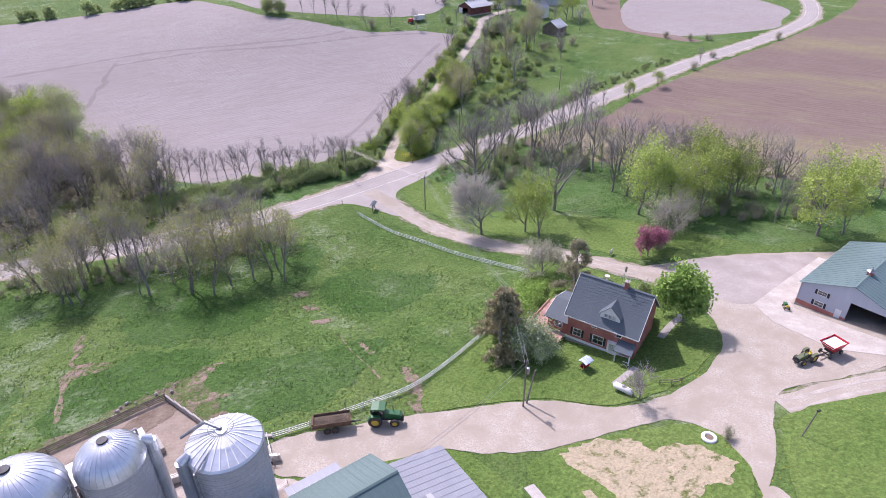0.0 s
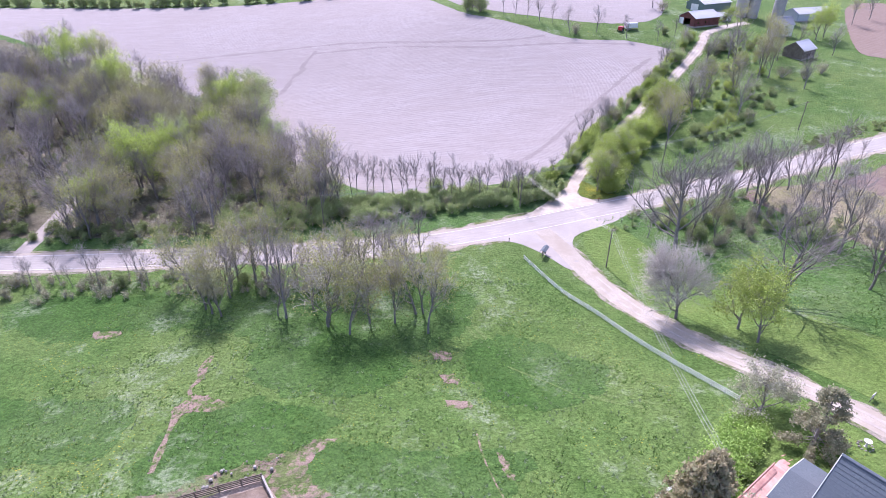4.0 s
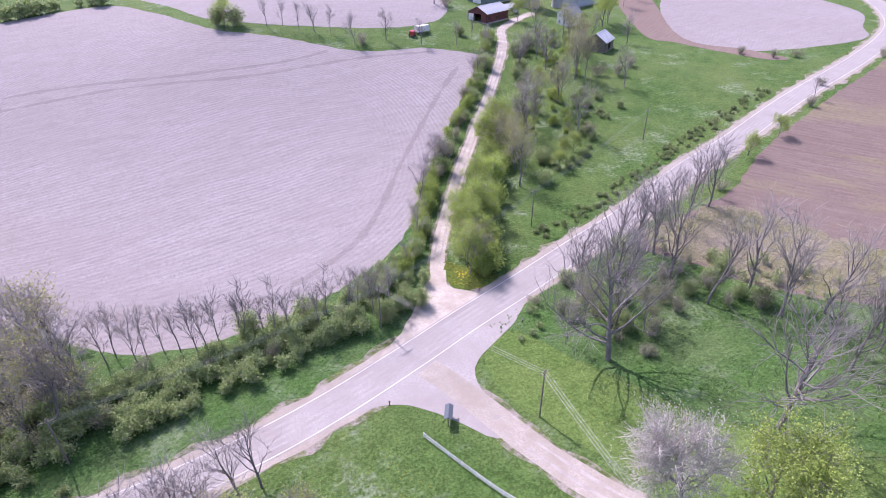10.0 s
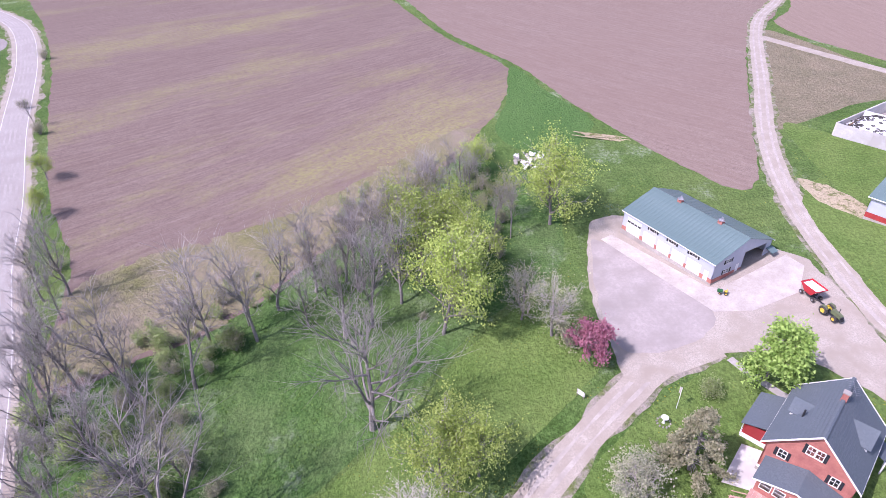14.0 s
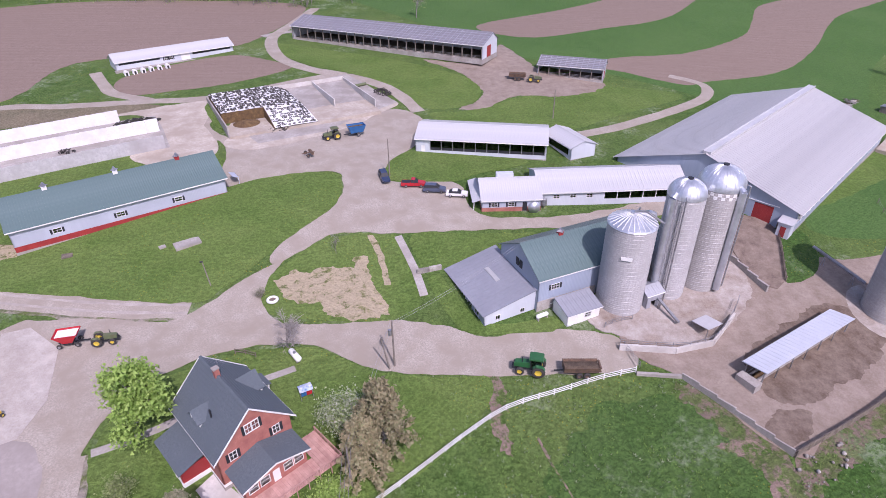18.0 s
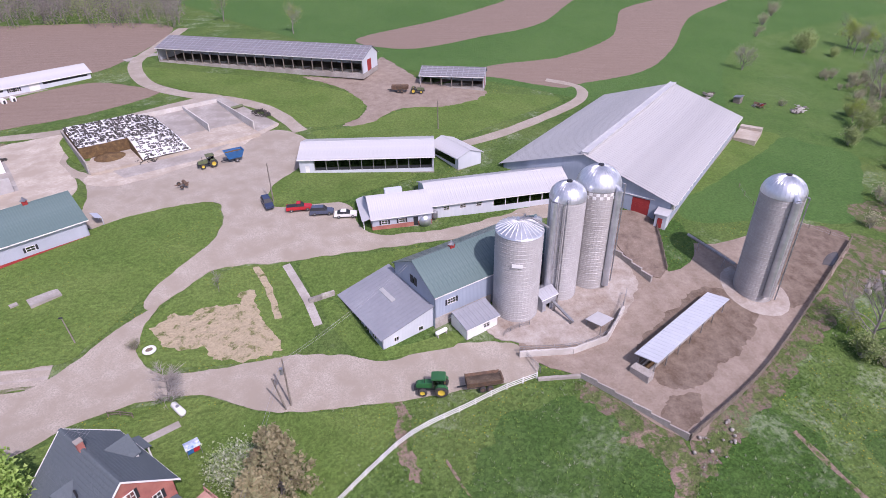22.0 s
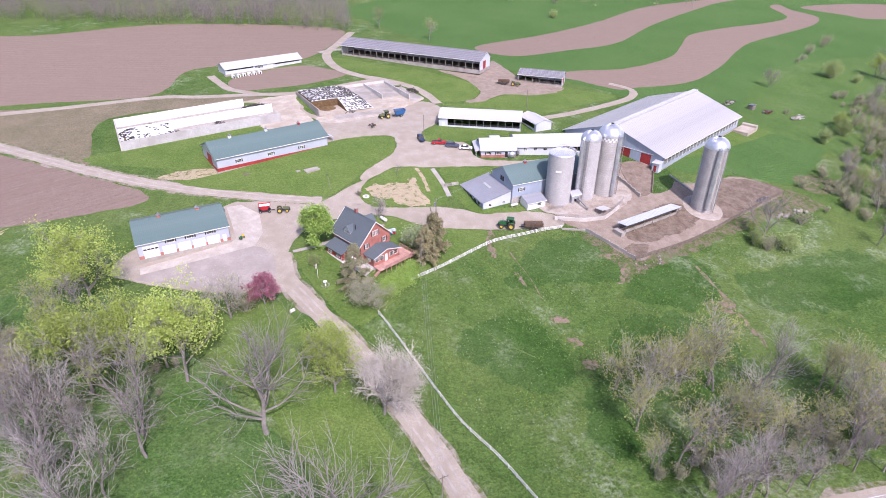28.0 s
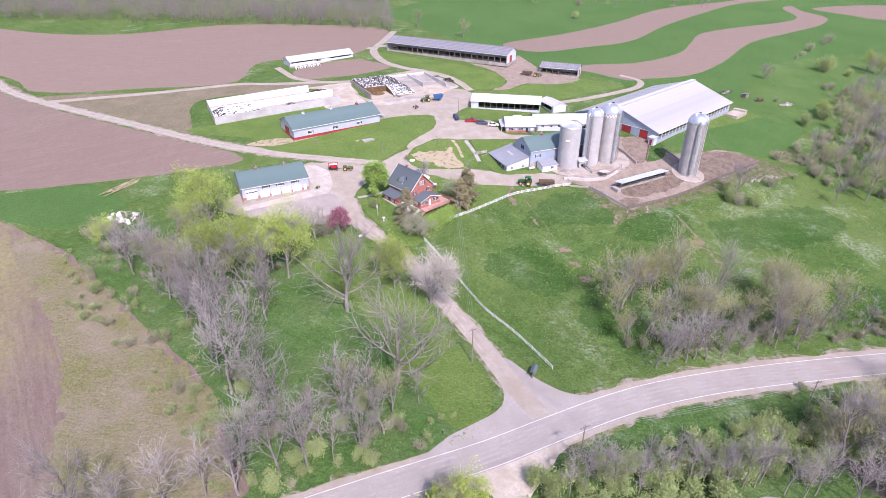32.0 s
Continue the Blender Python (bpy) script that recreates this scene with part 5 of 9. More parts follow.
# ---- milking parlour ----
parlour = thing("milking_parlour", -27.5, -42.3, 176, "white-roofed milking parlour with brick base and porch", "building", z=6.5)
pw2 = [(2.0, 3.2, 1.2, 2.1), (5.6, 6.8, 1.2, 2.1)]
fr = gabled(parlour, 12.5, 10.5, 3.0, 2.4, M["siding_grey"], M["roof_white"], {"f": pw2 + [(8.6, 9.6, 0, 2.1)], "l": [(2, 3.4, 1.1, 2.1)]}, (1.0, "red_brick"), over=0.5)
for a, b, lo, hi in pw2:
    window(parlour, fr["f"][0], a, b, lo, hi, True)
panel_door(parlour, fr["f"][0], 8.6, 9.6, 0, 2.1, M["dark"], 3, "door")
window(parlour, fr["l"][0], 2, 3.4, 1.1, 2.1, True)
for a in (0.4, 3.6, 6.8, 10.0):
    part("porch_post", Shape(fr["l"][0]).box(a, a + 0.14, -1.7, -1.56, -0.3, 2.5), M["white"], parlour)
part("porch_roof", Shape(fr["l"][0]).prism([(-2.0, 2.4), (0.0, 3.0), (0.0, 3.1), (-2.0, 2.5)], -0.2, 10.6, "x"), M["roof_white"], parlour)
part("porch_slab", Shape(fr["l"][0]).box(-0.3, 10.8, -2.2, 0, -0.6, 0.08), M["concrete"], parlour)
part("bulk_head", Shape().box(-2.0, 1.8, 3.6, 5.0, 2.6, 4.6), M["siding_pale"], parlour)
hold = thing("holding_barn", -50, -43.4, 176, "long white-roofed holding barn with open side", "building", z=6.0)
fr = gabled(hold, 32, 12, 3.9, 2.2, M["siding_pale"], M["roof_white"], {"f": [(3.0, 4.2, 2.2, 3.0), (6.6, 7.8, 2.2, 3.0), (10.2, 11.4, 2.2, 3.0), (14.0, 31.0, 1.6, 3.2)]}, over=0.6)
for a in (3.0, 6.6, 10.2):
    window(hold, fr["f"][0], a, a + 1.2, 2.2, 3.0)
for k in range(7):
    u = 14.0 + 17.0 * k / 6
    part("post", Shape(fr["f"][0]).box(u - 0.08, u + 0.08, 0.02, 0.18, 1.6, 3.2), M["white"], hold)
part("milk_tank", Shape(fr["f"][0]).tube((-1.6, -0.2, 1.4), (-1.6, -2.6, 1.4), 1.25, n=20).box(-2.2, -1.0, -2.2, -0.6, -0.3, 0.3), M["dome"], hold, "stainless milk tank end", True)
part("feed_bin", Shape(fr["f"][0]).turned([(0.0, 0.5), (0.6, 1.3), (0.6, 2.6), (0.0, 3.0)], 12, (0.8, -0.9)), M["steel"], hold)

# ---- great freestall barn ----
free = thing("freestall_barn", -96.5, -59.0, 36.9, "huge freestall barn with pale metal gable roof", "building", z=4.9)
fr = gabled(free, 67, 40.5, 4.6, 6.6, M["siding_blue"], M["roof_cream"], {"r": [(23.5, 28.0, 0, 4.2), (32.2, 36.0, 0, 4.0)], "b": [(1, 66, 1.2, 3.6)], "f": [(1, 66, 1.2, 3.6)]}, over=0.9, ends=0.6, ribs=1.0, foot=3)
for a, b, hi in ((23.5, 28.0, 4.2), (32.2, 36.0, 4.0)):
    panel_door(free, fr["r"][0], a, b, 0, hi, M["red"], 3, "sliding_door", label="red sliding door")
part("door_track", Shape(fr["r"][0]).box(20, 37, -0.12, -0.02, 4.3, 4.45), M["white"], free)
for side in "bf":
    for k in range(23):
        u = 1 + 65 * k / 22
        part("post", Shape(fr[side][0]).box(u - 0.12, u + 0.12, 0.0, 0.2, 1.2, 3.6), M["white"], free)
    part("curtain", Shape(fr[side][0]).box(1, 66, 0.2, 0.26, 1.2, 2.6), M["steel"], free)
part("ridge_vent", Shape().box(-33.6, 33.6, -0.7, 0.7, 11.1, 11.65).box(-33.6, 33.6, -0.9, -0.7, 11.3, 11.8).box(-33.6, 33.6, 0.7, 0.9, 11.3, 11.8), M["roof_white"], free)
part("pump_house", Shape(fr["r"][0]).box(38.2, 40.6, -2.6, -0.05, -0.6, 2.6), M["siding_pale"], free)
part("pump_house_roof", Shape(fr["r"][0]).prism([(-2.9, 2.6), (0.0, 3.0), (0.0, 3.12), (-2.9, 2.72)], 37.9, 40.9, "x"), M["roof_white"], free)
part("pump_house_door", Shape(fr["r"][0]).box(38.8, 39.8, -2.68, -2.6, -0.4, 1.8), M["red"], free)
tagged(single("rear_slab", Shape().box(-7, 4, -3, 3, -1.0, 1.2).box(-7, -5, -3, 3, 1.2, 2.0), M["gravel_pale"], -137, -60, 36.9, "pale concrete manure slab behind the barn", "slab"))

# ---- bank barn, lean-to and milk house ----
barn = thing("bank_barn", -36.7, -18.9, -163.4, "blue-grey bank barn with green metal roof", "building", z=1.9)
fr = gabled(barn, 28, 13, 6.8, 3.6, M["siding_blue"], M["roof_green"], {"f": [(2.6, 4.2, 4.0, 5.0)], "l": [(5.6, 6.5, 5.6, 7.2)]}, over=0.4)
window(barn, fr["f"][0], 2.6, 4.2, 4.0, 5.0, True, (2, 1))
for a in (5.4, 6.6):
    part("gable_louvre", Shape(fr["l"][0]).box(a, a + 0.9, -0.06, 0.0, 5.6, 7.2), M["dark"], barn)
part("stone_base", Shape().box(-14.12, -2, -6.62, -6.5, -1.5, 2.2), M["concrete"], barn)
cupola(barn, -6.0, 0, 10.4, "red")
lean = thing("lean_to", -18.3, -15.2, -163.4, "low lean-to with flat grey metal roof", "building", z=1.3)
fl = end_frames(10.4, 15)
for side in "fbl":
    m, n = fl[side]
    hs = [(2.2, 3.0, 1.0, 1.8), (7.0, 7.8, 1.0, 1.8)] if side == "f" else [(1.0 + 2.6 * k, 2.6 + 2.6 * k, 0.9, 2.0) for k in range(5)] if side == "l" else []
    part("wall", wall_shape(m, n, 2.7, hs), M["siding_pale"] if side == "f" else M["siding_blue"], lean)
    for h in hs:
        window(lean, m, *h, False, (1, 0))
for y in (-7.5, 7.32):
    part("gable", Shape().prism([(-5.2, 2.7), (5.2, 2.7), (5.2, 5.1)], y, y + 0.18, "y"), M["siding_pale"], lean)
for k in range(17):
    y = -7.9 + 15.8 * k / 17
    w = 15.8 / 17
    part("roof_panel", Shape().prism([(-5.7, 2.6), (5.2, 5.15), (5.2, 5.25), (-5.7, 2.7)], y, y + w - 0.05, "y").prism([(-5.7, 2.6), (5.2, 5.15), (5.2, 5.29), (-5.7, 2.74)], y + w - 0.05, y + w, "y"), M["roof_dull"], lean)
part("skylight", Shape().prism([(0.2, 4.07), (1.0, 4.26), (1.0, 4.4), (0.2, 4.21)], -1.5, 3.0, "y"), M["roof_cream"], lean)
part("plinth", Shape().box(-5.26, 5.2, -7.56, 7.5, -2, 0), M["concrete"], lean)
milk = thing("milk_house", -31.8, -7.6, -163.4, "little white milk house with grey roof", "building", z=1.4)
fm = gabled(milk, 6.6, 4.4, 2.5, 1.0, M["white"], M["roof_dull"], {"f": [(1.0, 2.0, 0, 2.0), (3.6, 4.8, 1.0, 1.8)]}, ridge_y=1.6, over=0.4)
panel_door(milk, fm["f"][0], 1.0, 2.0, 0, 2.0, M["white"], 3, "door")
window(milk, fm["f"][0], 3.6, 4.8, 1.0, 1.8)


def gas_tank(x, y, turn, label, size=1.0):
    t = thing("gas_tank", x, y, turn, label, "tank")
    prof = [(0.0, -1.6), (0.3, -1.55), (0.5, -1.3), (0.52, 1.3), (0.3, 1.55), (0.0, 1.6)]
    s = Shape(pose(0, 0, 0.85, 0, 90, 0) @ Matrix.Scale(size, 4)).turned(prof, 18)
    part("tank", s, M["white"], t, smooth=True)
    part("valve_dome", Shape().turned([(0.25, 1.3 * size), (0.25, 1.5 * size), (0.0, 1.55 * size)], 12), M["steel"], t)
    for a in (-0.9, 0.9):
        part("cradle", Shape().box(a - 0.08, a + 0.08, -0.35, 0.35, -0.1, 0.5), M["concrete"], t)
    return t


gas_tank(15.6, -3.2, 122, "white propane tank on cradles in the lawn")
gas_tank(-25.6, -6.9, 20, "short white tank beside the milk house", 0.75)

# ---- silos ----


def silo(x, y, r, high, top, label, z, body="stave", chute=None, band=False, slits=True):
    s = thing("silo", x, y, 0, label, "silo", "silos by the barn", z=z)
    n = 40
    wall = Shape()
    rows = int(high / 0.76)
    prof = []
    for k in range(rows + 1):
        h = high * k / rows
        prof += [(r, h), (r, h + high / rows - 0.03), (r - 0.025, h + high / rows - 0.015)] if k < rows else [(r, h)]
    part("stave_wall", wall.turned([(r, -1.5)] + prof, n), M[body], s, "concrete stave wall")
    ring = Shape().ring((0, 0, 0), (0, 0, 1), r + 0.02, 0.03, 40, 4)
    first = part("hoop", ring, M["hoop"], s)
    first.location.z = 0.4
    for k in range(1, rows):
        h = first.copy()
        scene.collection.objects.link(h)
        h.parent, h.location = s, (0, 0, 0.4 + high / rows * k)
    if top == "dome":
        dp = [(r * 1.02 * math.cos(a), high + r * 0.92 * math.sin(a)) for a in (math.pi / 2 * k / 10 for k in range(10))] + [(0.45, high + r * 0.92)]
        d = part("dome", Shape().turned(dp, 32), M["dome"], s, "bright steel dome", True)
        rib = Shape()
        for k in range(32):
            a = 2 * math.pi * k / 32
            for (r0, z0), (r1, z1) in zip(dp, dp[1:]):
                rib.tube((r0 * math.cos(a), r0 * math.sin(a), z0 + 0.01), (r1 * math.cos(a), r1 * math.sin(a), z1 + 0.01), 0.035, n=3, cap=False)
        part("dome_ribs", rib, M["dome"], d)
        part("vent_cap", Shape().turned([(0.5, high + r * 0.9), (0.5, high + r * 0.97), (0.0, high + r * 0.98)], 14), M["dark"], d)
    else:
        cone = [(r * 1.03, high), (r * 0.99, high + 0.25), (r * 0.5, high + 1.2), (0.6, high + 1.7), (0.55, high + 1.95), (0.0, high + 2.0)]
        d = part("cone_roof", Shape().turned(cone, 26), M["dome"], s, "white ribbed steel roof")
        rib = Shape()
        for k in range(26):
            a = 2 * math.pi * k / 26
            for (r0, z0), (r1, z1) in zip(cone[1:4], cone[2:4]):
                rib.tube((r0 * math.cos(a), r0 * math.sin(a), z0 + 0.03), (r1 * math.cos(a), r1 * math.sin(a), z1 + 0.03), 0.06, n=4, cap=False)
        part("roof_rib", rib, M["white"], d)
        part("roof_rail", Shape().ring((0, 0, high + 2.3), (0, 0, 1), 1.3, 0.03, 20, 4), M["steel"], d)
        part("filler_pipe", Shape().tube((0, 0, high + 2.1), (-1.6, 1.2, high + 2.4), 0.2).tube((-1.6, 1.2, high + 2.4), (-r - 0.4, 1.8, high + 0.4), 0.2), M["steel"], d)
    if band:
        for row in range(2):
            for k in range(0, 40):
                if (k + row) % 2 == 0:
                    a0, a1 = 2 * math.pi * k / 40, 2 * math.pi * (k + 1) / 40
                    z0 = high - 0.75 - 0.6 * row
                    q = [((r + 0.03) * math.cos(a), (r + 0.03) * math.sin(a), z) for z in (z0, z0 + 0.6) for a in (a0, a1)]
                    part("checker", Shape().add(q, [(0, 1, 3, 2)]), M["white"], s)
    if chute is not None:
        a = radians(chute)
        c = Vector((math.cos(a), math.sin(a), 0)) * (r + 0.5)
        part("chute", Shape().tube(c + Vector((0, 0, 1.5)), c + Vector((0, 0, high + 0.2)), 0.62, n=14), M["dome"], s, "half-round steel unloading chute")
        part("chute_hood", Shape().tube(c + Vector((0, 0, high + 0.2)), c * 0.8 + Vector((0, 0, high + 1.0)), 0.62, 0.3, n=14), M["dome"], s)
        b = Vector((math.cos(a + 0.45), math.sin(a + 0.45), 0)) * (r + 0.25)
        t = Vector((-math.sin(a), math.cos(a), 0)) * 0.22
        lad = Shape().tube(b - t, b - t + Vector((0, 0, high)), 0.03, n=4).tube(b + t, b + t + Vector((0, 0, high)), 0.03, n=4)
        for k in range(int(high / 0.4)):
            lad.tube(b - t + Vector((0, 0, 0.4 * k)), b + t + Vector((0, 0, 0.4 * k)), 0.02, n=4)
        part("ladder", lad, M["steel"], s)
        part("blower_pipe", Shape().tube(b * 1.02 + t * 3, b * 1.02 + t * 3 + Vector((0, 0, high + 0.5)), 0.12, n=8).tube(b * 1.02 + t * 3 + Vector((0, 0, high + 0.5)), Vector((0, 0, high + 1.6)), 0.12, n=8), M["steel"], s)
    return s


silo(-40.4, -9.8, 4.0, 16.9, "cone", "grey stave silo with white cone roof", 1.0, "stave", 200)
silo(-50.2, -12.0, 3.1, 20.2, "dome", "slim stave silo with steel dome and chute", 1.0, "stave", 25)
silo(-57.3, -14.0, 3.85, 20.6, "dome", "tall stave silo with checkered band under the dome", 1.0, "stave_dark", 110, True)
silo(-86.5, -2.0, 3.6, 20.4, "dome", "lone stave silo with steel dome in the cattle yard", 0.1, "stave_dark", 75)
patchplate = Shape(pose(0, 0, 0)).box(-0.9, 0.9, -0.02, 0.02, -0.35, 0.35)
tagged(single("silo_sign", patchplate, M["white"], -38.55, -6.05, -27, "plain white sign plate on the silo", "sign", z=13.2))
feed_room = thing("feed_room", -45.5, -9.2, -163.4, "little steel feed room between the silos", "building", z=1.0)
gabled(feed_room, 3.4, 3.4, 3.4, 0.8, M["roof_galv"], M["roof_galv"], {"f": [(1.0, 2.0, 0, 2.0)]}, over=0.2)
conv = thing("feed_conveyor", -47.5, -5.2, -70, "low inclined feed conveyor below the silos", "conveyor")
part("trough", Shape().prism([(-2.5, 0.3), (2.5, 2.0), (2.5, 2.35), (-2.5, 0.65)], -0.25, 0.25, "y"), M["steel"], conv)
for x, h in ((-2.0, 0.4), (2.0, 1.8)):
    part("leg", Shape().box(x - 0.06, x + 0.06, -0.3, 0.3, -0.2, h), M["steel"], conv)

# ---- cattle yard ----
patch("cattle_yard", [(-37, 0.5), (-40, 5), (-43.7, 8), (-53.2, 22.4), (-60, 20), (-72.5, 15.2), (-91.6, 5.6), (-121, -10.2), (-117, -17), (-108.3, -20), (-97, -16), (-88, -15), (-80, -18), (-74, -26), (-67, -31), (-62, -24), (-62, -14), (-50, -6), (-40, -4)], M["dirt_pale"], 0.2, "trodden concrete and dirt cattle yard", "yard", 0.3)
patch("yard_muck_bunk", [(-55, 12), (-60, 14.5), (-68, 12), (-78, 7.5), (-84, 2), (-82, -2), (-76, -4.5), (-66, -0.5), (-56, 5)], M["muck"], 0.24, "dark muck along the feed bunk", "yard", 0.8, ragged=0.6)
patch("yard_muck_corner", [(-52.5, 21.5), (-58, 19.5), (-60, 16), (-55, 15), (-51.5, 18)], M["muck"], 0.25, "dark muck in the yard's corner", "yard", 0.8, ragged=0.6)
patch("yard_grass", [(-79.7, -25.0), (-84.7, -23.0), (-82.5, -14.3), (-76.1, -9.9), (-73.1, -10.0), (-73.9, -14.6)], M["lush"], 0.3, "wedge of dark grass beside the earth ramp", "grass", 0.5)
patch("trodden_bank", [(-56.3, 21.4), (-71.3, 13.8), (-82.9, 9.1), (-98.3, 3.0), (-119.0, -7.7), (-127.2, -9.1), (-130.4, -2.6), (-117.5, 1.2), (-102.7, 5.8), (-91.4, 10.9), (-77.5, 16.9), (-69.7, 20.2), (-59.7, 22.7)], M["worn"], 0.1, "trodden eroded soil below the plank fence", "soil", 0.9, ragged=0.5)
patch("dry_bank", [(-135.1, -22.8), (-147.1, -23.2), (-147.4, -15.8), (-137.8, -10.3), (-131.7, -13.1), (-130.5, -17.1)], M["worn"], 0.1, "dry bare soil beyond the cattle yard", "soil", 0.9, ragged=0.5)
patch("puddle", [(-107.3, -5.0), (-111.1, -7.2), (-114.5, -7.9), (-112.6, -5.8), (-108.9, -4.0)], M["puddle"], 0.33, "shallow puddle in the trampled yard", "puddle", 0.3)
patch("yard_muck_far", [(-92, 4), (-121, -10.5), (-117, -17), (-104, -18.5), (-94, -12), (-91, -4)], M["muck"], 0.24, "dark trampled soil at the yard's end", "yard", 0.8, ragged=0.6)
patch("silo_pad", [(-46, 1.5), (-38, -1), (-33.5, -5.5), (-38, -12), (-50, -18), (-60, -21), (-66, -17), (-66, -10), (-60, -3.6), (-52.5, 0.8)], M["pad"], 0.3, "stained concrete pad below the silos", "pavement", 0.5, ragged=0.4)
patch("silo_ring_pad", [(-92.5, -2), (-91, 3), (-87, 5), (-82, 3), (-80.5, -2), (-83, -7), (-88, -8)], M["pad"], 0.28, "concrete ring round the lone silo", "pavement", 0.1)
patch("yard_soil_edge", [(-42, 9.4), (-47, 12), (-52, 20.5), (-53.5, 23.4), (-70, 17.8), (-90, 9.5), (-114, 1), (-131, -2), (-128, -10), (-121, -11), (-91, 7), (-72, 17), (-60, 25), (-52, 28), (-47.5, 31), (-48.5, 26), (-45, 18)], M["worn"], 0.08, "worn reddish soil outside the yard fence", "ground", 1.2, ragged=1.4)
patch("ramp", [(-67.6, -20.5), (-69.5, -28.4), (-75.5, -29.6), (-79.5, -24.6), (-73.2, -10.8), (-68.6, -10.2)], M["dirt"], 0.6, "earth ramp up to the barn doors", "yard", 0.2)


def long_wall(name, pts, high, thick, material, label, base=-1.0, level=None):
    """A wall of straight lengths along the points, stepping with the land."""
    w = thing(name, pts[0][0], pts[0][1], 0, label, "wall", kind="structure")
    ox, oy, oz = w.matrix_basis.translation
    for (ax, ay), (bx, by) in zip(pts, pts[1:]):
        n = max(1, round(math.hypot(bx - ax, by - ay) / 3.0))
        for k in range(n):
            px, py = ax + (bx - ax) * k / n, ay + (by - ay) * k / n
            qx, qy = ax + (bx - ax) * (k + 1) / n, ay + (by - ay) * (k + 1) / n
            a = math.degrees(math.atan2(qy - py, qx - px))
            d = math.hypot(qx - px, qy - py)
            zz = (level if level is not None else (ground_z(px, py) + ground_z(qx, qy)) / 2) - oz
            part("wall_length", Shape(pose(px - ox, py - oy, zz, 0, 0, a)).box(0, d - 0.02, -thick / 2, thick / 2, base, high), M[material], w)
    return w


long_wall("yard_wall", [(-43.7, 8), (-53.2, 22.4)], 1.15, 0.25, "concrete", "grey concrete wall at the corner of the yard")
long_wall("pad_wall", [(-36.2, 1.4), (-45, 3.2), (-52, 2.2), (-59, -3.6)], 1.25, 0.35, "concrete_white", "white concrete wall round the silo pad")
long_wall("low_wall", [(-37, 6.6), (-43.7, 8)], 0.5, 0.5, "concrete", "low concrete footing at the yard gate")
long_wall("ramp_wall", [(-64.6, -20.6), (-66.4, -16), (-68.2, -8.6)], 1.3, 0.4, "concrete", "concrete wall beside the earth ramp")


def fence(name, pts, label, gap, rails, post, material, high, rail_h=0.14, thick=0.05, post_mat=None):
    """Posts and rails along a line, each a piece of its own."""
    f = thing(name, pts[0][0], pts[0][1], 0, label, "fence")
    ox, oy, oz = f.matrix_basis.translation
    line = smooth_loop(pts, False, 0.4)
    spots, run, last = [line[0]], 0.0, line[0]
    for q in line[1:]:
        run += (q - last).length
        last = q
        if run >= gap:
            spots.append(q)
            run = 0.0
    pole = Shape().box(-post / 2, post / 2, -post / 2, post / 2, -0.6, high + 0.06).v
    first = None
    for q in spots:
        m = pose(q.x - ox, q.y - oy, ground_z(q.x, q.y) - oz)
        if first is None:
            first = part("post", Shape().box(-post / 2, post / 2, -post / 2, post / 2, -0.6, high + 0.06), M[post_mat or material], f)
            p = first
        else:
            p = first.copy()
            scene.collection.objects.link(p)
            p.parent = f
        p.matrix_basis = m
    for a, b in zip(spots, spots[1:]):
        za, zb = ground_z(a.x, a.y) - oz, ground_z(b.x, b.y) - oz
        d = (b - a).length
        turn = math.atan2(b.y - a.y, b.x - a.x)
        n = Vector((-math.sin(turn), math.cos(turn))) * thick
        for h in rails:
            v = []
            for q, z in ((a, za), (b, zb)):
                for s in (-0.5, 0.5):
                    for dz in (-rail_h / 2, rail_h / 2):
                        v.append((q.x - ox + n.x * s, q.y - oy + n.y * s, z + h + dz))
            part("rail", Shape().add(v, [(0, 1, 3, 2), (4, 6, 7, 5), (0, 4, 5, 1), (2, 3, 7, 6), (1, 5, 7, 3), (0, 2, 6, 4)]), M[material], f)
    return f


fence("rail_fence", [(-8.5, 93.1), (-2.3, 79.4), (1.4, 73.4), (4.8, 67.8), (11.7, 53), (18, 40.3), (20.5, 36)], "white board fence along the farm driveway", 2.5, (0.35, 0.72, 1.09), 0.14, "white", 1.2)
fence("rail_fence", [(20, 35.2), (14, 28.5), (8, 24.4), (2.2, 20.8), (-2.5, 17.7), (-9.5, 13.2), (-16, 9.9), (-25.1, 8.1), (-30.8, 6.9), (-37, 6.2)], "white board fence round the house pasture", 2.5, (0.35, 0.72, 1.09), 0.14, "white", 1.2)
fence("pipe_fence", [(-53.4, 22.6), (-72.5, 15.4), (-91.6, 5.8), (-121, -10.2)], "dark weathered plank fence of the cattle yard", 2.6, (0.35, 0.7, 1.05, 1.35), 0.18, "wood", 1.5, 0.2, 0.07)
fence("wire_fence", [(-121, -10.2), (-112, -19), (-108, -26), (-112, -36)], "wire fence with wooden posts", 4, (0.5, 1.0), 0.12, "steel", 1.2, 0.03, 0.02, "wood")
fence("ramp_rail", [(-80, -25), (-77, -18.5), (-73, -10.4)], "dark plank rail beside the earth ramp", 2.0, (0.35, 0.7, 1.05), 0.15, "wood", 1.25, 0.17)
fence("pad_rail", [(-36.4, 1.0), (-45, 2.7), (-52, 1.8), (-58.6, -3.6), (-62.5, -8)], "steel pipe rail on the pad wall", 2.6, (1.45, 1.8), 0.07, "steel", 1.9, 0.06, 0.05)
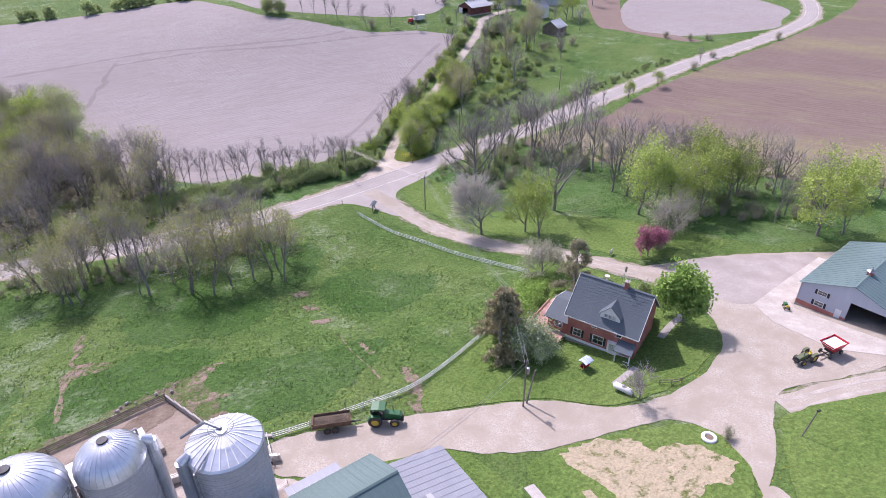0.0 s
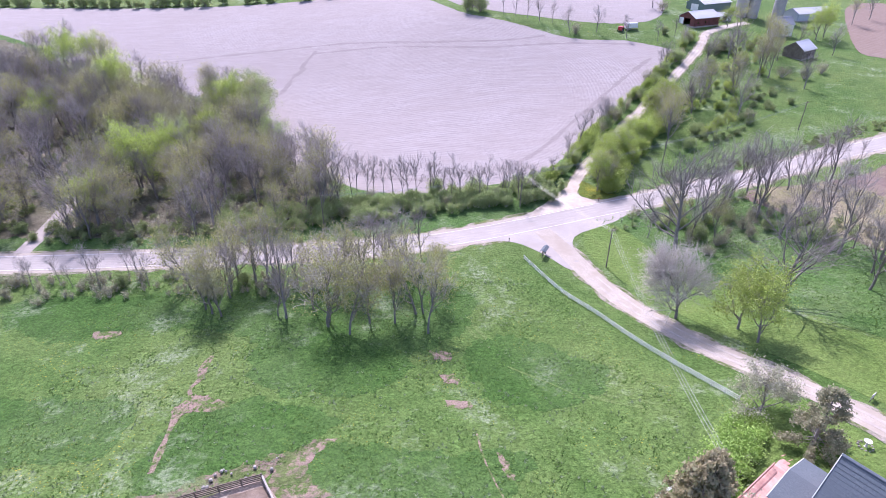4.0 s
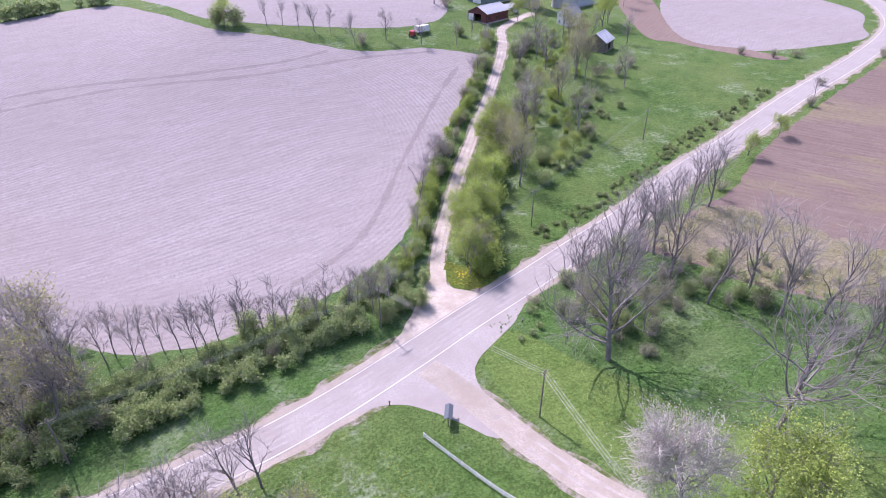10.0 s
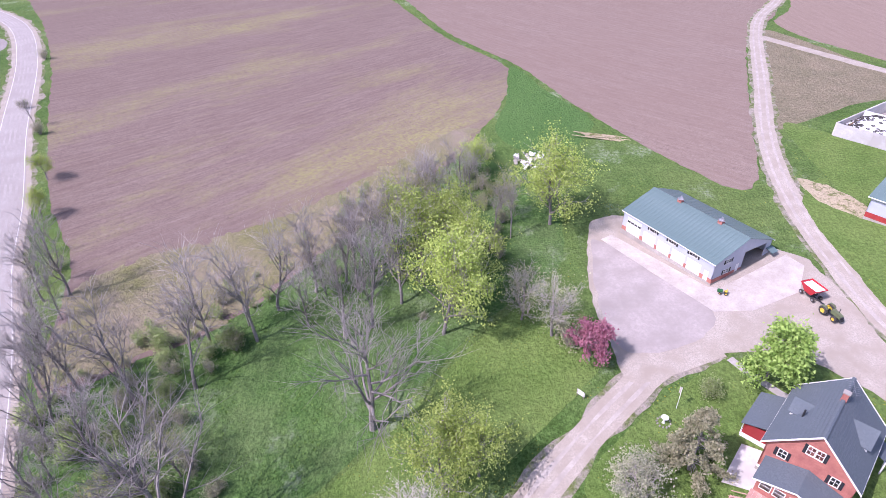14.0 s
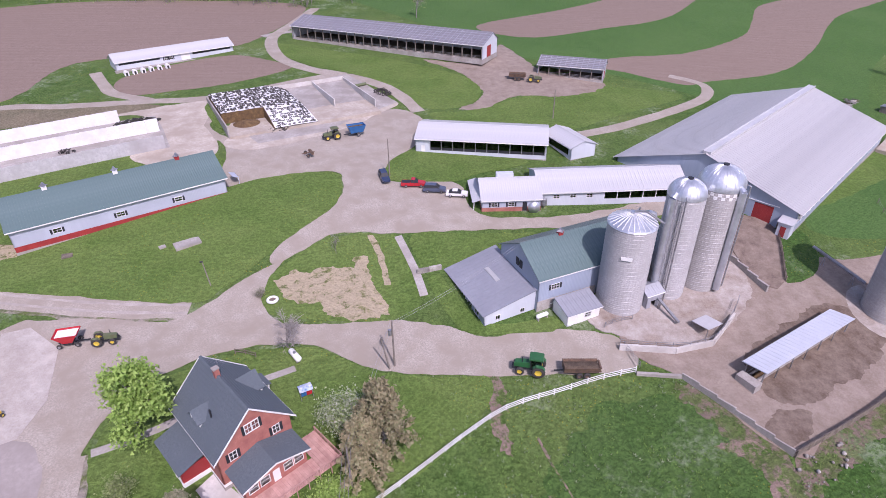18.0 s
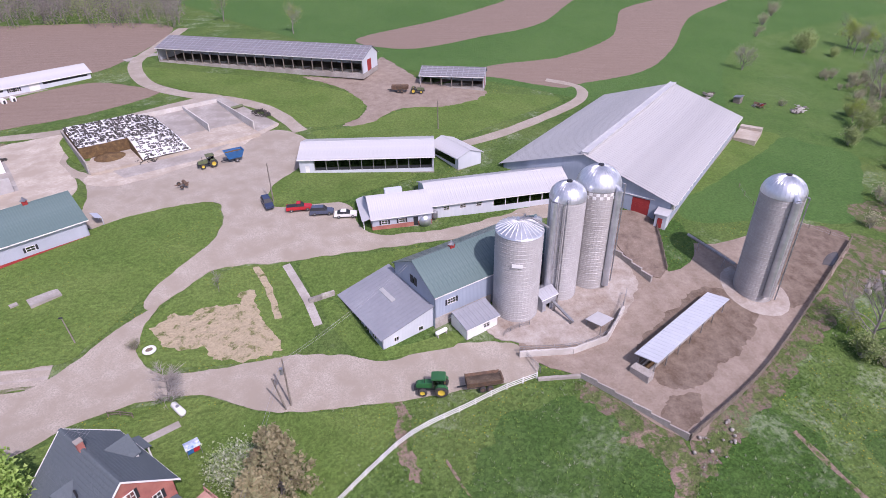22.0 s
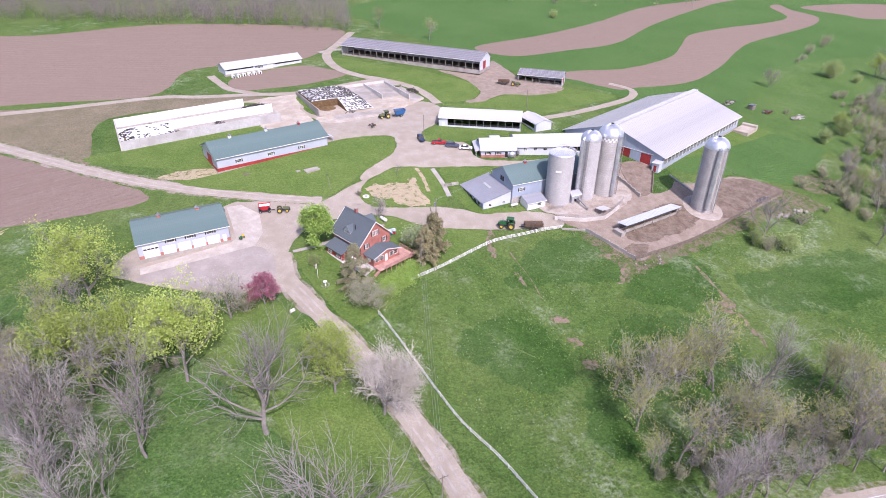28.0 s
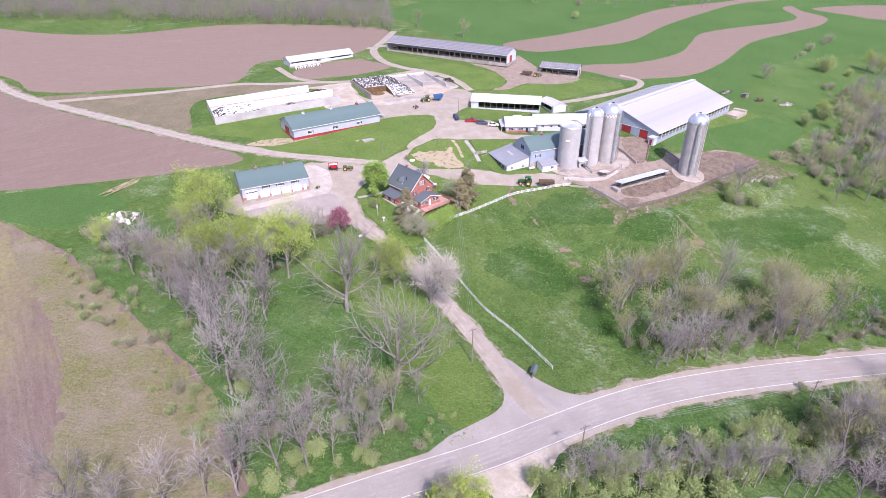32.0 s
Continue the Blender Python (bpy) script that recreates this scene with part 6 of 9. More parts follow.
fence("silo_rail", [(-35.6, -3.6), (-38.2, -4.6), (-42, -4.9)], "steel pipe rail at the silo's foot", 1.6, (0.4, 0.75, 1.1), 0.07, "steel", 1.2, 0.05, 0.04)
for x, y, n, lab in ((-54.6, 24.6, 9, "pale stones heaped below the yard corner"), (-60, 23, 8, "scattered stones below the plank fence")):
    heap = thing("stone_heap", x, y, 0, lab, "stones")
    srng = random.Random(int(x * 10))
    for _ in range(n):
        r = srng.uniform(0.12, 0.34)
        dx, dy = srng.uniform(-2.2, 2.2), srng.uniform(-2.2, 2.2)
        part("stone", Shape(pose(dx, dy, ground_z(x + dx, y + dy) - ground_z(x, y) + 0.28 + r * 0.3, srng.uniform(0, 90), srng.uniform(0, 90), srng.uniform(0, 360))).turned([(0.0, -r), (r * 0.8, -r * 0.5), (r, r * 0.2), (r * 0.6, r * 0.7), (0.0, r * 0.8)], 7), M["stone"], heap)
gate = thing("yard_gate", -37.2, 0.9, 96, "steel yard gate standing open", "gate")
gs = Shape()
for h in (0.3, 0.6, 0.9, 1.2):
    gs.tube((0, 0, h), (5.0, 0, h), 0.03, n=5)
part("gate_frame", Shape().tube((0, 0, 0.1), (0, 0, 1.35), 0.05, n=6).tube((5, 0, 0.1), (5, 0, 1.35), 0.05, n=6).tube((0, 0, 0.3), (5, 0, 1.2), 0.02, n=4), M["steel"], gate)
part("gate_bars", gs, M["steel"], gate)

# feed bunk with its roof
bunk = thing("feed_bunk", -65, 5.2, 24, "roofed feed bunk of pale sheet metal", "feeder", z=-0.3)
for k in range(26):
    x, w = -12.2 + 24.4 * k / 26, 24.4 / 26
    part("roof_panel", Shape().prism([(-2.1, 2.55), (1.9, 3.1), (1.9, 3.2), (-2.1, 2.65)], x, x + w - 0.05, "x").prism([(-2.1, 2.55), (1.9, 3.1), (1.9, 3.24), (-2.1, 2.69)], x + w - 0.05, x + w, "x"), M["siding_pale"], bunk)
part("trough", Shape().box(-12, 12, -0.75, -0.55, 0, 0.9).box(-12, 12, 0.55, 0.75, 0, 0.9).box(-12, 12, -0.55, 0.55, 0, 0.25), M["concrete"], bunk)
for k in range(7):
    x = -11.8 + 3.93 * k
    part("post", Shape().box(x - 0.07, x + 0.07, -1.5, -1.36, -0.3, 2.65), M["steel"], bunk)
    part("post", Shape().box(x - 0.07, x + 0.07, 1.3, 1.44, -0.3, 3.0), M["steel"], bunk)
part("feed", Shape().prism([(-0.54, 0.25), (0.54, 0.25), (0.4, 0.62), (-0.1, 0.74), (-0.4, 0.6)], -11.9, 11.9, "x"), M["silage"], bunk, "brown feed in the trough")
part("end_block", Shape().box(11.9, 13.6, -1.7, 1.6, -0.6, 0.95), M["concrete"], bunk)
for y in (-0.95, 0.95):
    part("neck_rail", Shape().box(-12, 12, y - 0.03, y + 0.03, 1.25, 1.32), M["steel"], bunk)
for k in range(4):
    part("rafter", Shape().prism([(-2.0, 2.42), (1.85, 2.95), (1.85, 3.08), (-2.0, 2.55)], -11.8 + 7.86 * k, -11.7 + 7.86 * k, "x"), M["wood"], bunk)
part("end_ramp", Shape().prism([(-12, 0.9), (-14.5, 0.9), (-14.5, 1.7), (-12, 2.1)], -0.5, 0.5, "y"), M["concrete"], bunk)
lean_s = thing("yard_shelter", -52.5, -1.3, 20, "small white sheet-metal shelter in the yard", "shelter")
part("roof", Shape().prism([(-1.7, 1.5), (1.7, 2.0), (1.7, 2.08), (-1.7, 1.58)], -1.7, 1.7, "x"), M["roof_white"], lean_s)
for x in (-1.5, 1.5):
    for y, h in ((-1.5, 1.5), (1.5, 1.95)):
        part("leg", Shape().box(x - 0.05, x + 0.05, y - 0.05, y + 0.05, -0.3, h), M["steel"], lean_s)
auger = thing("silo_conveyor", -86, -6.5, 0, "steel conveyor from the silo across the yard wall", "conveyor")
part("tube", Shape().tube((0.5, 0, 2.2), (4.6, -9.5, 4.6), 0.3, n=10), M["steel"], auger)
for t in (0.2, 0.75):
    c = Vector((0.5, 0, 2.2)).lerp(Vector((4.6, -9.5, 4.6)), t)
    part("strut", Shape().tube((c.x - 0.7, c.y, -0.5), c, 0.05, n=5).tube((c.x + 0.7, c.y, -0.5), c, 0.05, n=5), M["steel"], auger)

# ---- bunker silo with plastic-covered silage ----


def tyre_mesh():
    s = Shape().ring((0, 0, 0.08), (0, 0, 1), 0.35, 0.095, 12, 5)
    me = bpy.data.meshes.new("tyre")
    me.from_pydata(s.v, [], s.f)
    me.materials.append(M["rubber"])
    return me


TYRE = tyre_mesh()
rng = random.Random(4)


def lay_tyre(parent, x, y, z, tilt=6):
    t = new("tyre", TYRE)
    t.parent = parent
    t.matrix_basis = pose(x, y, z, rng.uniform(-tilt, tilt), rng.uniform(-tilt, tilt), rng.uniform(0, 90)) @ Matrix.Scale(rng.uniform(0.85, 1.15), 4)


bunker = thing("bunker_silo", 102.9, -52.6, -158.5, "long concrete bunker silo with white plastic and tyres", "silo", z=9.4)


def bunker_wall(parent, y, x0, x1, high, lining="plastic"):
    n = max(1, round((x1 - x0) / 3.0))
    m = parent.matrix_basis
    ends = [m @ Vector((x, y, 0)) for x in (x0, x1)]
    za, zb = [ground_z(q.x, q.y) - m.translation.z for q in ends]
    for k in range(n):
        a, b = x0 + (x1 - x0) * k / n, x0 + (x1 - x0) * (k + 1) / n
        z = za + (zb - za) * (k + 0.5) / n
        part("wall_panel", Shape().prism([(y - 0.2, z - 1.5), (y + 0.2, z - 1.5), (y + 0.1, z + high), (y - 0.1, z + high)], a + 0.01, b - 0.01, "x"), M[lining], parent)


# front wall greyer than the two white walls behind it
bunker_wall(bunker, 0, 0, 56, 3.4, "concrete_grey")
bunker_wall(bunker, 11.8, 0, 56, 3.5)
bunker_wall(bunker, 23.6, 0, 47.5, 3.3)
part("end_wall", Shape().prism([(-0.1, -1.2), (23.7, -1.2), (23.7, 4.5), (-0.1, 3.15)], -0.35, -0.02, "x"), M["concrete_white"], bunker)
patch("bunker_floor", [(103, -52.4), (50, -73.4), (54.5, -85), (59, -95), (67.5, -92.4), (111.6, -74.8)], M["concrete"], 0.24, "bleached concrete floor of the bunker silo", "floor", 0.0, False)


def cover_height(u, v):
    """Height of the plastic over the silage, u along the bunker and v across."""
    end = min(1.0, max(0.0, (u + 1.5) / 5.0))
    return 0.3 + 0.06 * v + 2.7 * end ** 0.7 + 0.35 * math.sin(math.pi * v / 12.0) + 0.1 * noise.noise((u * 0.5, v * 0.5, 2.0))


vs, fs = [], []
for i in range(20):
    for j in range(13):
        u, v = 0.05 + 17.9 * i / 19, 0.25 + 11.3 * j / 12
        vs.append((u, v, cover_height(u, v)))
for i in range(19):
    for j in range(12):
        fs.append((i * 13 + j, (i + 1) * 13 + j, (i + 1) * 13 + j + 1, i * 13 + j + 1))
part("plastic_sheet", Shape().add(vs, fs), M["plastic"], bunker, "white plastic sheet", True)
part("silage", Shape().prism([(0.3, 0.12), (11.5, 0.12), (11.5, 3.0), (6, 3.1), (0.3, 2.6)], 1.5, 17.9, "x"), M["silage"], bunker)
for k in range(120):
    u, v = rng.choice((rng.uniform(0.3, 5.0), rng.uniform(0.3, 17.5))), rng.uniform(0.5, 11.3)
    if k < 60:
        v = rng.choice((rng.uniform(0.4, 2.6), rng.uniform(10.2, 11.4)))
    lay_tyre(bunker, u, v, cover_height(u, v) - 0.02)
for k in range(14):
    lay_tyre(bunker, 18.2 + rng.uniform(0, 1.8), rng.uniform(2, 9), 0.6 + rng.uniform(0, 1.2), 50)


def tyre_heap(x, y, n, r, turn, label, stretch=2.2):
    h = thing("tyre_heap", x, y, turn, label, "tyres")
    for k in range(n):
        a, d = rng.uniform(0, 6.28), r * math.sqrt(rng.random())
        lay_tyre(h, d * math.cos(a) * stretch, d * math.sin(a), 0.2 + max(0.0, (1 - d / r)) * rng.uniform(0.2, 1.7), 60)
    return h


tyre_heap(62.4, -90.4, 130, 2.0, -166, "long heap of old tyres at the bunker's end", 2.9)
tyre_heap(-3.5, -107, 55, 2.0, 120, "heap of old tyres in the empty bunker bay", 1.8)
tyre_heap(24.5, -82, 26, 1.4, 20, "scattered tyres below the silage cover")
tyre_heap(74, -73.5, 12, 0.8, -158, "few old tyres along the bunker wall")
tyre_heap(99, -74, 9, 0.8, -158, "few old tyres in the second bunker bay")

# ---- second bunker: mound under tyres, cut face, empty bays ----
mound = thing("silage_mound", 36.5, -77.5, -158.9, "white plastic silage mound weighed down with tyres", "silo", z=11.6)


def mound_height(u, v):
    """u across the front, v towards the back."""
    side = min(1.0, max(0.0, (24.0 - u) / 7.0))
    if u < 11.5:
        front = 1.0
    else:
        front = min(1.0, max(0.0, (v + 1.5) / 11.0))
    return 0.15 + 3.0 * side ** 0.6 * front ** 0.75 + 0.12 * noise.noise((u * 0.4, v * 0.4, 7.0))


for u0, u1, v0, v1 in ((0.3, 11.5, 9.5, 29.0), (11.5, 23.0, -1.0, 29.0)):
    nu, nv = 14, 28
    vs = [(u0 + (u1 - u0) * i / (nu - 1), -(v0 + (v1 - v0) * j / (nv - 1)), mound_height(u0 + 0.01 + (u1 - u0 - 0.02) * i / (nu - 1), v0 + (v1 - v0) * j / (nv - 1))) for i in range(nu) for j in range(nv)]
    fs = [(i * nv + j, i * nv + j + 1, (i + 1) * nv + j + 1, (i + 1) * nv + j) for i in range(nu - 1) for j in range(nv - 1)]
    part("plastic_sheet", Shape().add([(x, -y, z) for x, y, z in vs], [f[::-1] for f in fs]), M["plastic"], mound, "white plastic sheet", True)
spots = []
for a in range(25):
    for b in range(31):
        u, v = 0.7 + 0.93 * a + rng.uniform(-0.22, 0.22), -0.4 + 0.95 * b + rng.uniform(-0.22, 0.22)
        if u < 22.8 and v < 28.8 and not (u < 11.8 and v < 10.0) and rng.random() < 0.8:
            spots.append((u, v))
rng.shuffle(spots)
for u, v in spots[:290]:
    lay_tyre(mound, u, v, mound_height(u, v) - 0.03)
s = Shape()
for u, v in spots[290:]:
    s.ring((u, v, mound_height(u, v) + 0.07), (rng.uniform(-0.1, 0.1), rng.uniform(-0.1, 0.1), 1), 0.35, 0.095, 10, 4)
tagged(part("tyre_layer", s, M["rubber"], mound, "many more old tyres on the plastic"), kind="stuff")
patch("mound_floor", [(29, -73.5), (36.5, -85), (45.5, -103), (27.7, -114.4), (18.9, -118.6), (7.4, -125), (-7.5, -99.5), (5.5, -88), (13, -80)], M["concrete"], 0.245, "stained concrete floor of the bunker bays", "floor", 0.2, False)
patch("mound_verge", [(47, -100.4), (45, -103), (37.9, -87.5), (39.1, -83.2), (43.1, -89)], M["lawn"], 0.27, "wedge of grass beside the silage mound", "grass", 0.4)
part("cut_face", Shape().prism([(0.3, 0.1), (11.4, 0.1), (11.4, 3.0), (0.3, 3.0)], 9.6, 28.5, "y"), M["silage"], mound, "brown cut silage face")
part("cut_side", Shape().prism([(-0.8, 0.1), (9.6, 0.1), (9.6, 2.9), (4, 1.9), (-0.8, 0.3)], 11.35, 11.45, "x"), M["silage"], mound)
part("silage_spill", Shape().turned([(3.6, 0.12), (2.2, 0.5), (0.8, 0.9), (0.0, 1.0)], 14, (6.0, 7.5)), M["silage"], mound, smooth=True)
for k in range(10):
    part("wall_panel", Shape().box(-0.3, 0.05, -0.5 + 3.0 * k, 2.48 + 3.0 * k, -1.5, 2.6), M["concrete"], mound)
for k in range(8):
    part("back_panel", Shape().box(0.0 + 5.2 * k, 5.18 + 5.2 * k, 29.3, 29.6, -1.5, 2.5), M["concrete_white"], mound)
for k in range(7):
    part("wall_panel", Shape().box(31.2, 31.5, 9.0 + 2.9 * k, 11.88 + 2.9 * k, -1.5, 2.3), M["concrete_white"], mound)
for k in range(9):
    part("wall_panel", Shape().box(41.3, 41.6, 3.0 + 2.9 * k, 5.88 + 2.9 * k, -1.8, 2.3), M["concrete_white"], mound)
part("floor_slab", Shape().box(0, 41.3, -1.0, 29.3, -1.2, 0.1), M["gravel_pale"], mound)
machine_junk = thing("roller_frame", 3, -113, 30, "old green field roller parked in the bunker bay", "implement")
part("roller", Shape().tube((-2.0, 0, 0.6), (2.0, 0, 0.6), 0.45, n=12), M["old_green"], machine_junk)
part("frame", Shape().box(-2.2, 2.2, -0.8, -0.65, 0.6, 0.75).box(-2.2, -2.05, -0.8, 0.1, 0.5, 0.7).box(2.05, 2.2, -0.8, 0.1, 0.5, 0.7), M["old_green"], machine_junk)

# ---- vehicles and implements ----


def wheel(parent, x, y, r, w, rim="steel", name="wheel"):
    """A wheel standing on the ground: tyre with lugs, and rim under it."""
    s = Shape(pose(x, y, r, 90, 0, 0))
    p = [(r * 0.55, -w / 2), (r * 0.88, -w / 2), (r, -w * 0.32), (r, w * 0.32), (r * 0.88, w / 2), (r * 0.55, w / 2)]
    s.turned(p, 20)
    for k in range(20):
        a = 2 * math.pi * k / 20
        c = Vector((r * math.cos(a), r * math.sin(a), 0))
        d = Vector((-math.sin(a), math.cos(a), 0)) * 0.06 * r
        s.tube(c + d + Vector((0, 0, -w * 0.42)), c - d + Vector((0, 0, w * 0.42)), 0.045 * r, n=4)
    t = part("tyre", s, M["rubber"], parent)
    part("rim", Shape(pose(x, y, r, 90, 0, 0)).turned([(r * 0.57, -w * 0.4), (r * 0.3, -w * 0.2), (0.0, -w * 0.22)], 16).turned([(r * 0.57, w * 0.4), (r * 0.3, w * 0.2), (0.0, w * 0.22)], 16), M[rim], t)
    return t


def tractor(x, y, turn, label, paint, rim, cab=True, k=1.0):
    t = thing("tractor", x, y, turn, label, "tractor", z=ground_z(x, y) + 0.2)
    for side in (-1, 1):
        wheel(t, -1.0 * k, side * 0.95 * k, 0.92 * k, 0.5 * k, rim)
        wheel(t, 1.55 * k, side * 0.85 * k, 0.62 * k, 0.38 * k, rim)
        part("fender", Shape().prism([(-1.9 * k, 1.5 * k), (-1.5 * k, 1.95 * k), (-0.6 * k, 1.98 * k), (-0.2 * k, 1.6 * k), (-0.6 * k, 1.88 * k), (-1.5 * k, 1.85 * k)], side * 0.7 * k, side * 1.2 * k, "y"), M[paint], t)
    part("hood", Shape().prism([(0.2 * k, 1.05 * k), (2.35 * k, 1.0 * k), (2.45 * k, 1.5 * k), (2.2 * k, 1.72 * k), (0.2 * k, 1.95 * k)], -0.42 * k, 0.42 * k, "y"), M[paint], t)
    part("grille", Shape().box(2.4 * k, 2.52 * k, -0.36 * k, 0.36 * k, 0.95 * k, 1.55 * k), M["dark"], t)
    part("chassis", Shape().box(-1.5 * k, 2.3 * k, -0.3 * k, 0.3 * k, 0.6 * k, 1.1 * k).box(2.3 * k, 2.7 * k, -0.4 * k, 0.4 * k, 0.6 * k, 0.95 * k), M["dark"], t)
    part("exhaust", Shape().tube((1.3 * k, 0.3 * k, 1.6 * k), (1.3 * k, 0.3 * k, 2.7 * k), 0.06 * k), M["dark"], t)
    if cab:
        part("cab_frame", Shape().box(-1.4 * k, -1.3 * k, -0.7 * k, 0.7 * k, 1.3 * k, 2.7 * k).box(0.1 * k, 0.2 * k, -0.7 * k, -0.6 * k, 1.3 * k, 2.7 * k).box(0.1 * k, 0.2 * k, 0.6 * k, 0.7 * k, 1.3 * k, 2.7 * k).box(-1.4 * k, 0.2 * k, -0.7 * k, 0.7 * k, 1.2 * k, 1.4 * k), M["dark"], t)
        part("cab_roof", Shape().prism([(-1.6 * k, 2.7 * k), (0.4 * k, 2.7 * k), (0.35 * k, 2.9 * k), (-0.5 * k, 2.98 * k), (-1.5 * k, 2.92 * k)], -0.8 * k, 0.8 * k, "y"), M[paint], t)
        for side in (-1, 1):
            part("cab_window", Shape().box(-1.3 * k, 0.1 * k, side * 0.68 * k - 0.01, side * 0.68 * k + 0.01, 1.4 * k, 2.68 * k), M["glass"], t)
        part("windscreen", Shape().box(0.14 * k, 0.16 * k, -0.6 * k, 0.6 * k, 1.4 * k, 2.68 * k), M["glass"], t)
    else:
        part("seat", Shape().box(-1.0 * k, -0.5 * k, -0.25 * k, 0.25 * k, 1.4 * k, 1.55 * k).box(-1.1 * k, -1.0 * k, -0.25 * k, 0.25 * k, 1.5 * k, 1.9 * k), M["yellow"], t)
        part("steering_wheel", Shape().ring((-0.15 * k, 0, 1.95 * k), (-0.6, 0, 1), 0.22 * k, 0.02, 12, 4), M["dark"], t)
    return t


def spreader(x, y, turn, label, paint, axles=2, L=4.6, load="manure"):
    w = thing("manure_spreader", x, y, turn, label, "trailer", z=ground_z(x, y) + 0.2)
    for side in (-1, 1):
        part("side_board", Shape().prism([(side * 0.85, 0.95), (side * 1.15, 2.0), (side * 1.08, 2.0), (side * 0.8, 0.95)], -L / 2, L / 2, "x"), M[paint], w)
        for i in range(axles):
            wheel(w, -0.6 + 1.15 * (i - 0.2), side * 1.15, 0.52, 0.36, "rust")
    part("floor", Shape().box(-L / 2, L / 2, -0.85, 0.85, 0.85, 1.0), M[paint], w)
    part("front_board", Shape().prism([(-0.85, 0.95), (0.85, 0.95), (1.15, 2.1), (-1.15, 2.1)], L / 2 - 0.08, L / 2, "x"), M[paint], w)
    part("load", Shape().prism([(-0.84, 1.0), (0.84, 1.0), (1.0, 1.6), (0.4, 1.85), (-0.3, 1.8), (-1.0, 1.55)], -L / 2 + 0.1, L / 2 - 0.1, "x"), M[load], w)
    part("drawbar", Shape().box(L / 2, L / 2 + 1.4, -0.08, 0.08, 0.6, 0.75), M["dark"], w)
    for h in (1.2, 1.8):
        part("beater", Shape().tube((-L / 2 - 0.15, -0.9, h), (-L / 2 - 0.15, 0.9, h), 0.2), M["rust"], w)
    return w


tractor(-20.9, 3.9, -20, "green farm tractor with cab parked on the drive", "tractor_green", "yellow", True, 1.12)
spreader(-28.3, 5.3, -8, "rusty brown manure spreader behind the tractor", "rust", 2, 5.4)
tractor(45.3, -8.6, 186, "old faded green tractor without cab", "old_green", "yellow", False, 0.85)
gw = thing("gravity_wagon", 50.4, -8.7, 186, "red gravity wagon with pale load", "trailer", z=ground_z(50.4, -8.7) + 0.2)
part("hopper", Shape().add([(-1.7, -1.2, 2.3), (1.7, -1.2, 2.3), (1.7, 1.2, 2.3), (-1.7, 1.2, 2.3), (-0.7, -0.9, 0.9), (0.7, -0.9, 0.9), (0.7, 0.9, 0.9), (-0.7, 0.9, 0.9)], [(0, 4, 5, 1), (1, 5, 6, 2), (2, 6, 7, 3), (3, 7, 4, 0), (4, 7, 6, 5)]), M["car_red"], gw)
part("rim_rail", Shape().box(-1.75, 1.75, -1.27, -1.17, 2.25, 2.4).box(-1.75, 1.75, 1.17, 1.27, 2.25, 2.4).box(-1.78, -1.68, -1.2, 1.2, 2.25, 2.4).box(1.68, 1.78, -1.2, 1.2, 2.25, 2.4), M["car_red"], gw)
part("load", Shape().box(-1.55, 1.55, -1.1, 1.1, 2.0, 2.15), M["white"], gw)
for sx in (-1.3, 1.3):
    for sy in (-0.85, 0.85):
        wheel(gw, sx, sy, 0.38, 0.26, "steel")
part("undercarriage", Shape().box(-1.6, 3.0, -0.08, 0.08, 0.4, 0.55).box(-1.36, -1.24, -0.8, 0.8, 0.35, 0.5).box(1.24, 1.36, -0.8, 0.8, 0.35, 0.5).box(-0.7, 0.7, -0.7, 0.7, 0.5, 0.95), M["dark"], gw)
tractor(10.6, -75.3, 16, "dusty green tractor with cab in the dairy yard", "old_green", "yellow", True, 1.0)
mixer = thing("mixer_wagon", 4.6, -77.2, 16, "blue feed mixer wagon", "trailer", z=ground_z(4.6, -77.2) + 0.2)
part("tub", Shape().add([(-2.3, -1.3, 2.8), (2.3, -1.3, 2.8), (2.3, 1.3, 2.8), (-2.3, 1.3, 2.8), (-1.6, -0.8, 0.9), (1.6, -0.8, 0.9), (1.6, 0.8, 0.9), (-1.6, 0.8, 0.9), (-2.15, -1.15, 2.8), (2.15, -1.15, 2.8), (2.15, 1.15, 2.8), (-2.15, 1.15, 2.8)], [(0, 4, 5, 1), (1, 5, 6, 2), (2, 6, 7, 3), (3, 7, 4, 0), (4, 7, 6, 5), (0, 1, 9, 8), (1, 2, 10, 9), (2, 3, 11, 10), (3, 0, 8, 11)]), M["blue"], mixer)
part("feed", Shape().box(-1.9, 1.9, -1.0, 1.0, 2.2, 2.35), M["silage"], mixer)
for sy in (-1.0, 1.0):
    wheel(mixer, -0.3, sy, 0.5, 0.35, "steel")
part("drawbar", Shape().box(1.6, 3.4, -0.1, 0.1, 0.55, 0.75), M["dark"], mixer)
spreader(-46.6, -112.2, -20, "brown spreader wagon by the heifer shed", "rust", 2, 5.0)
tractor(-51.5, -109.9, 160, "green tractor beside the spreader wagon", "old_green", "yellow", False, 0.95)
skid = thing("hay_rake", 16.4, -65.4, 20, "rusty old hay machine on a weedy heap", "implement", z=ground_z(16.4, -65.4) + 0.4)
part("frame", Shape().box(-1.8, 1.4, -0.1, 0.1, 0.6, 0.75).box(-1.2, -1.05, -1.1, 1.1, 0.6, 0.75), M["rust"], skid)
part("drum", Shape().tube((-0.9, -1.2, 0.75), (-0.9, 1.2, 0.75), 0.4, n=10), M["rust"], skid)
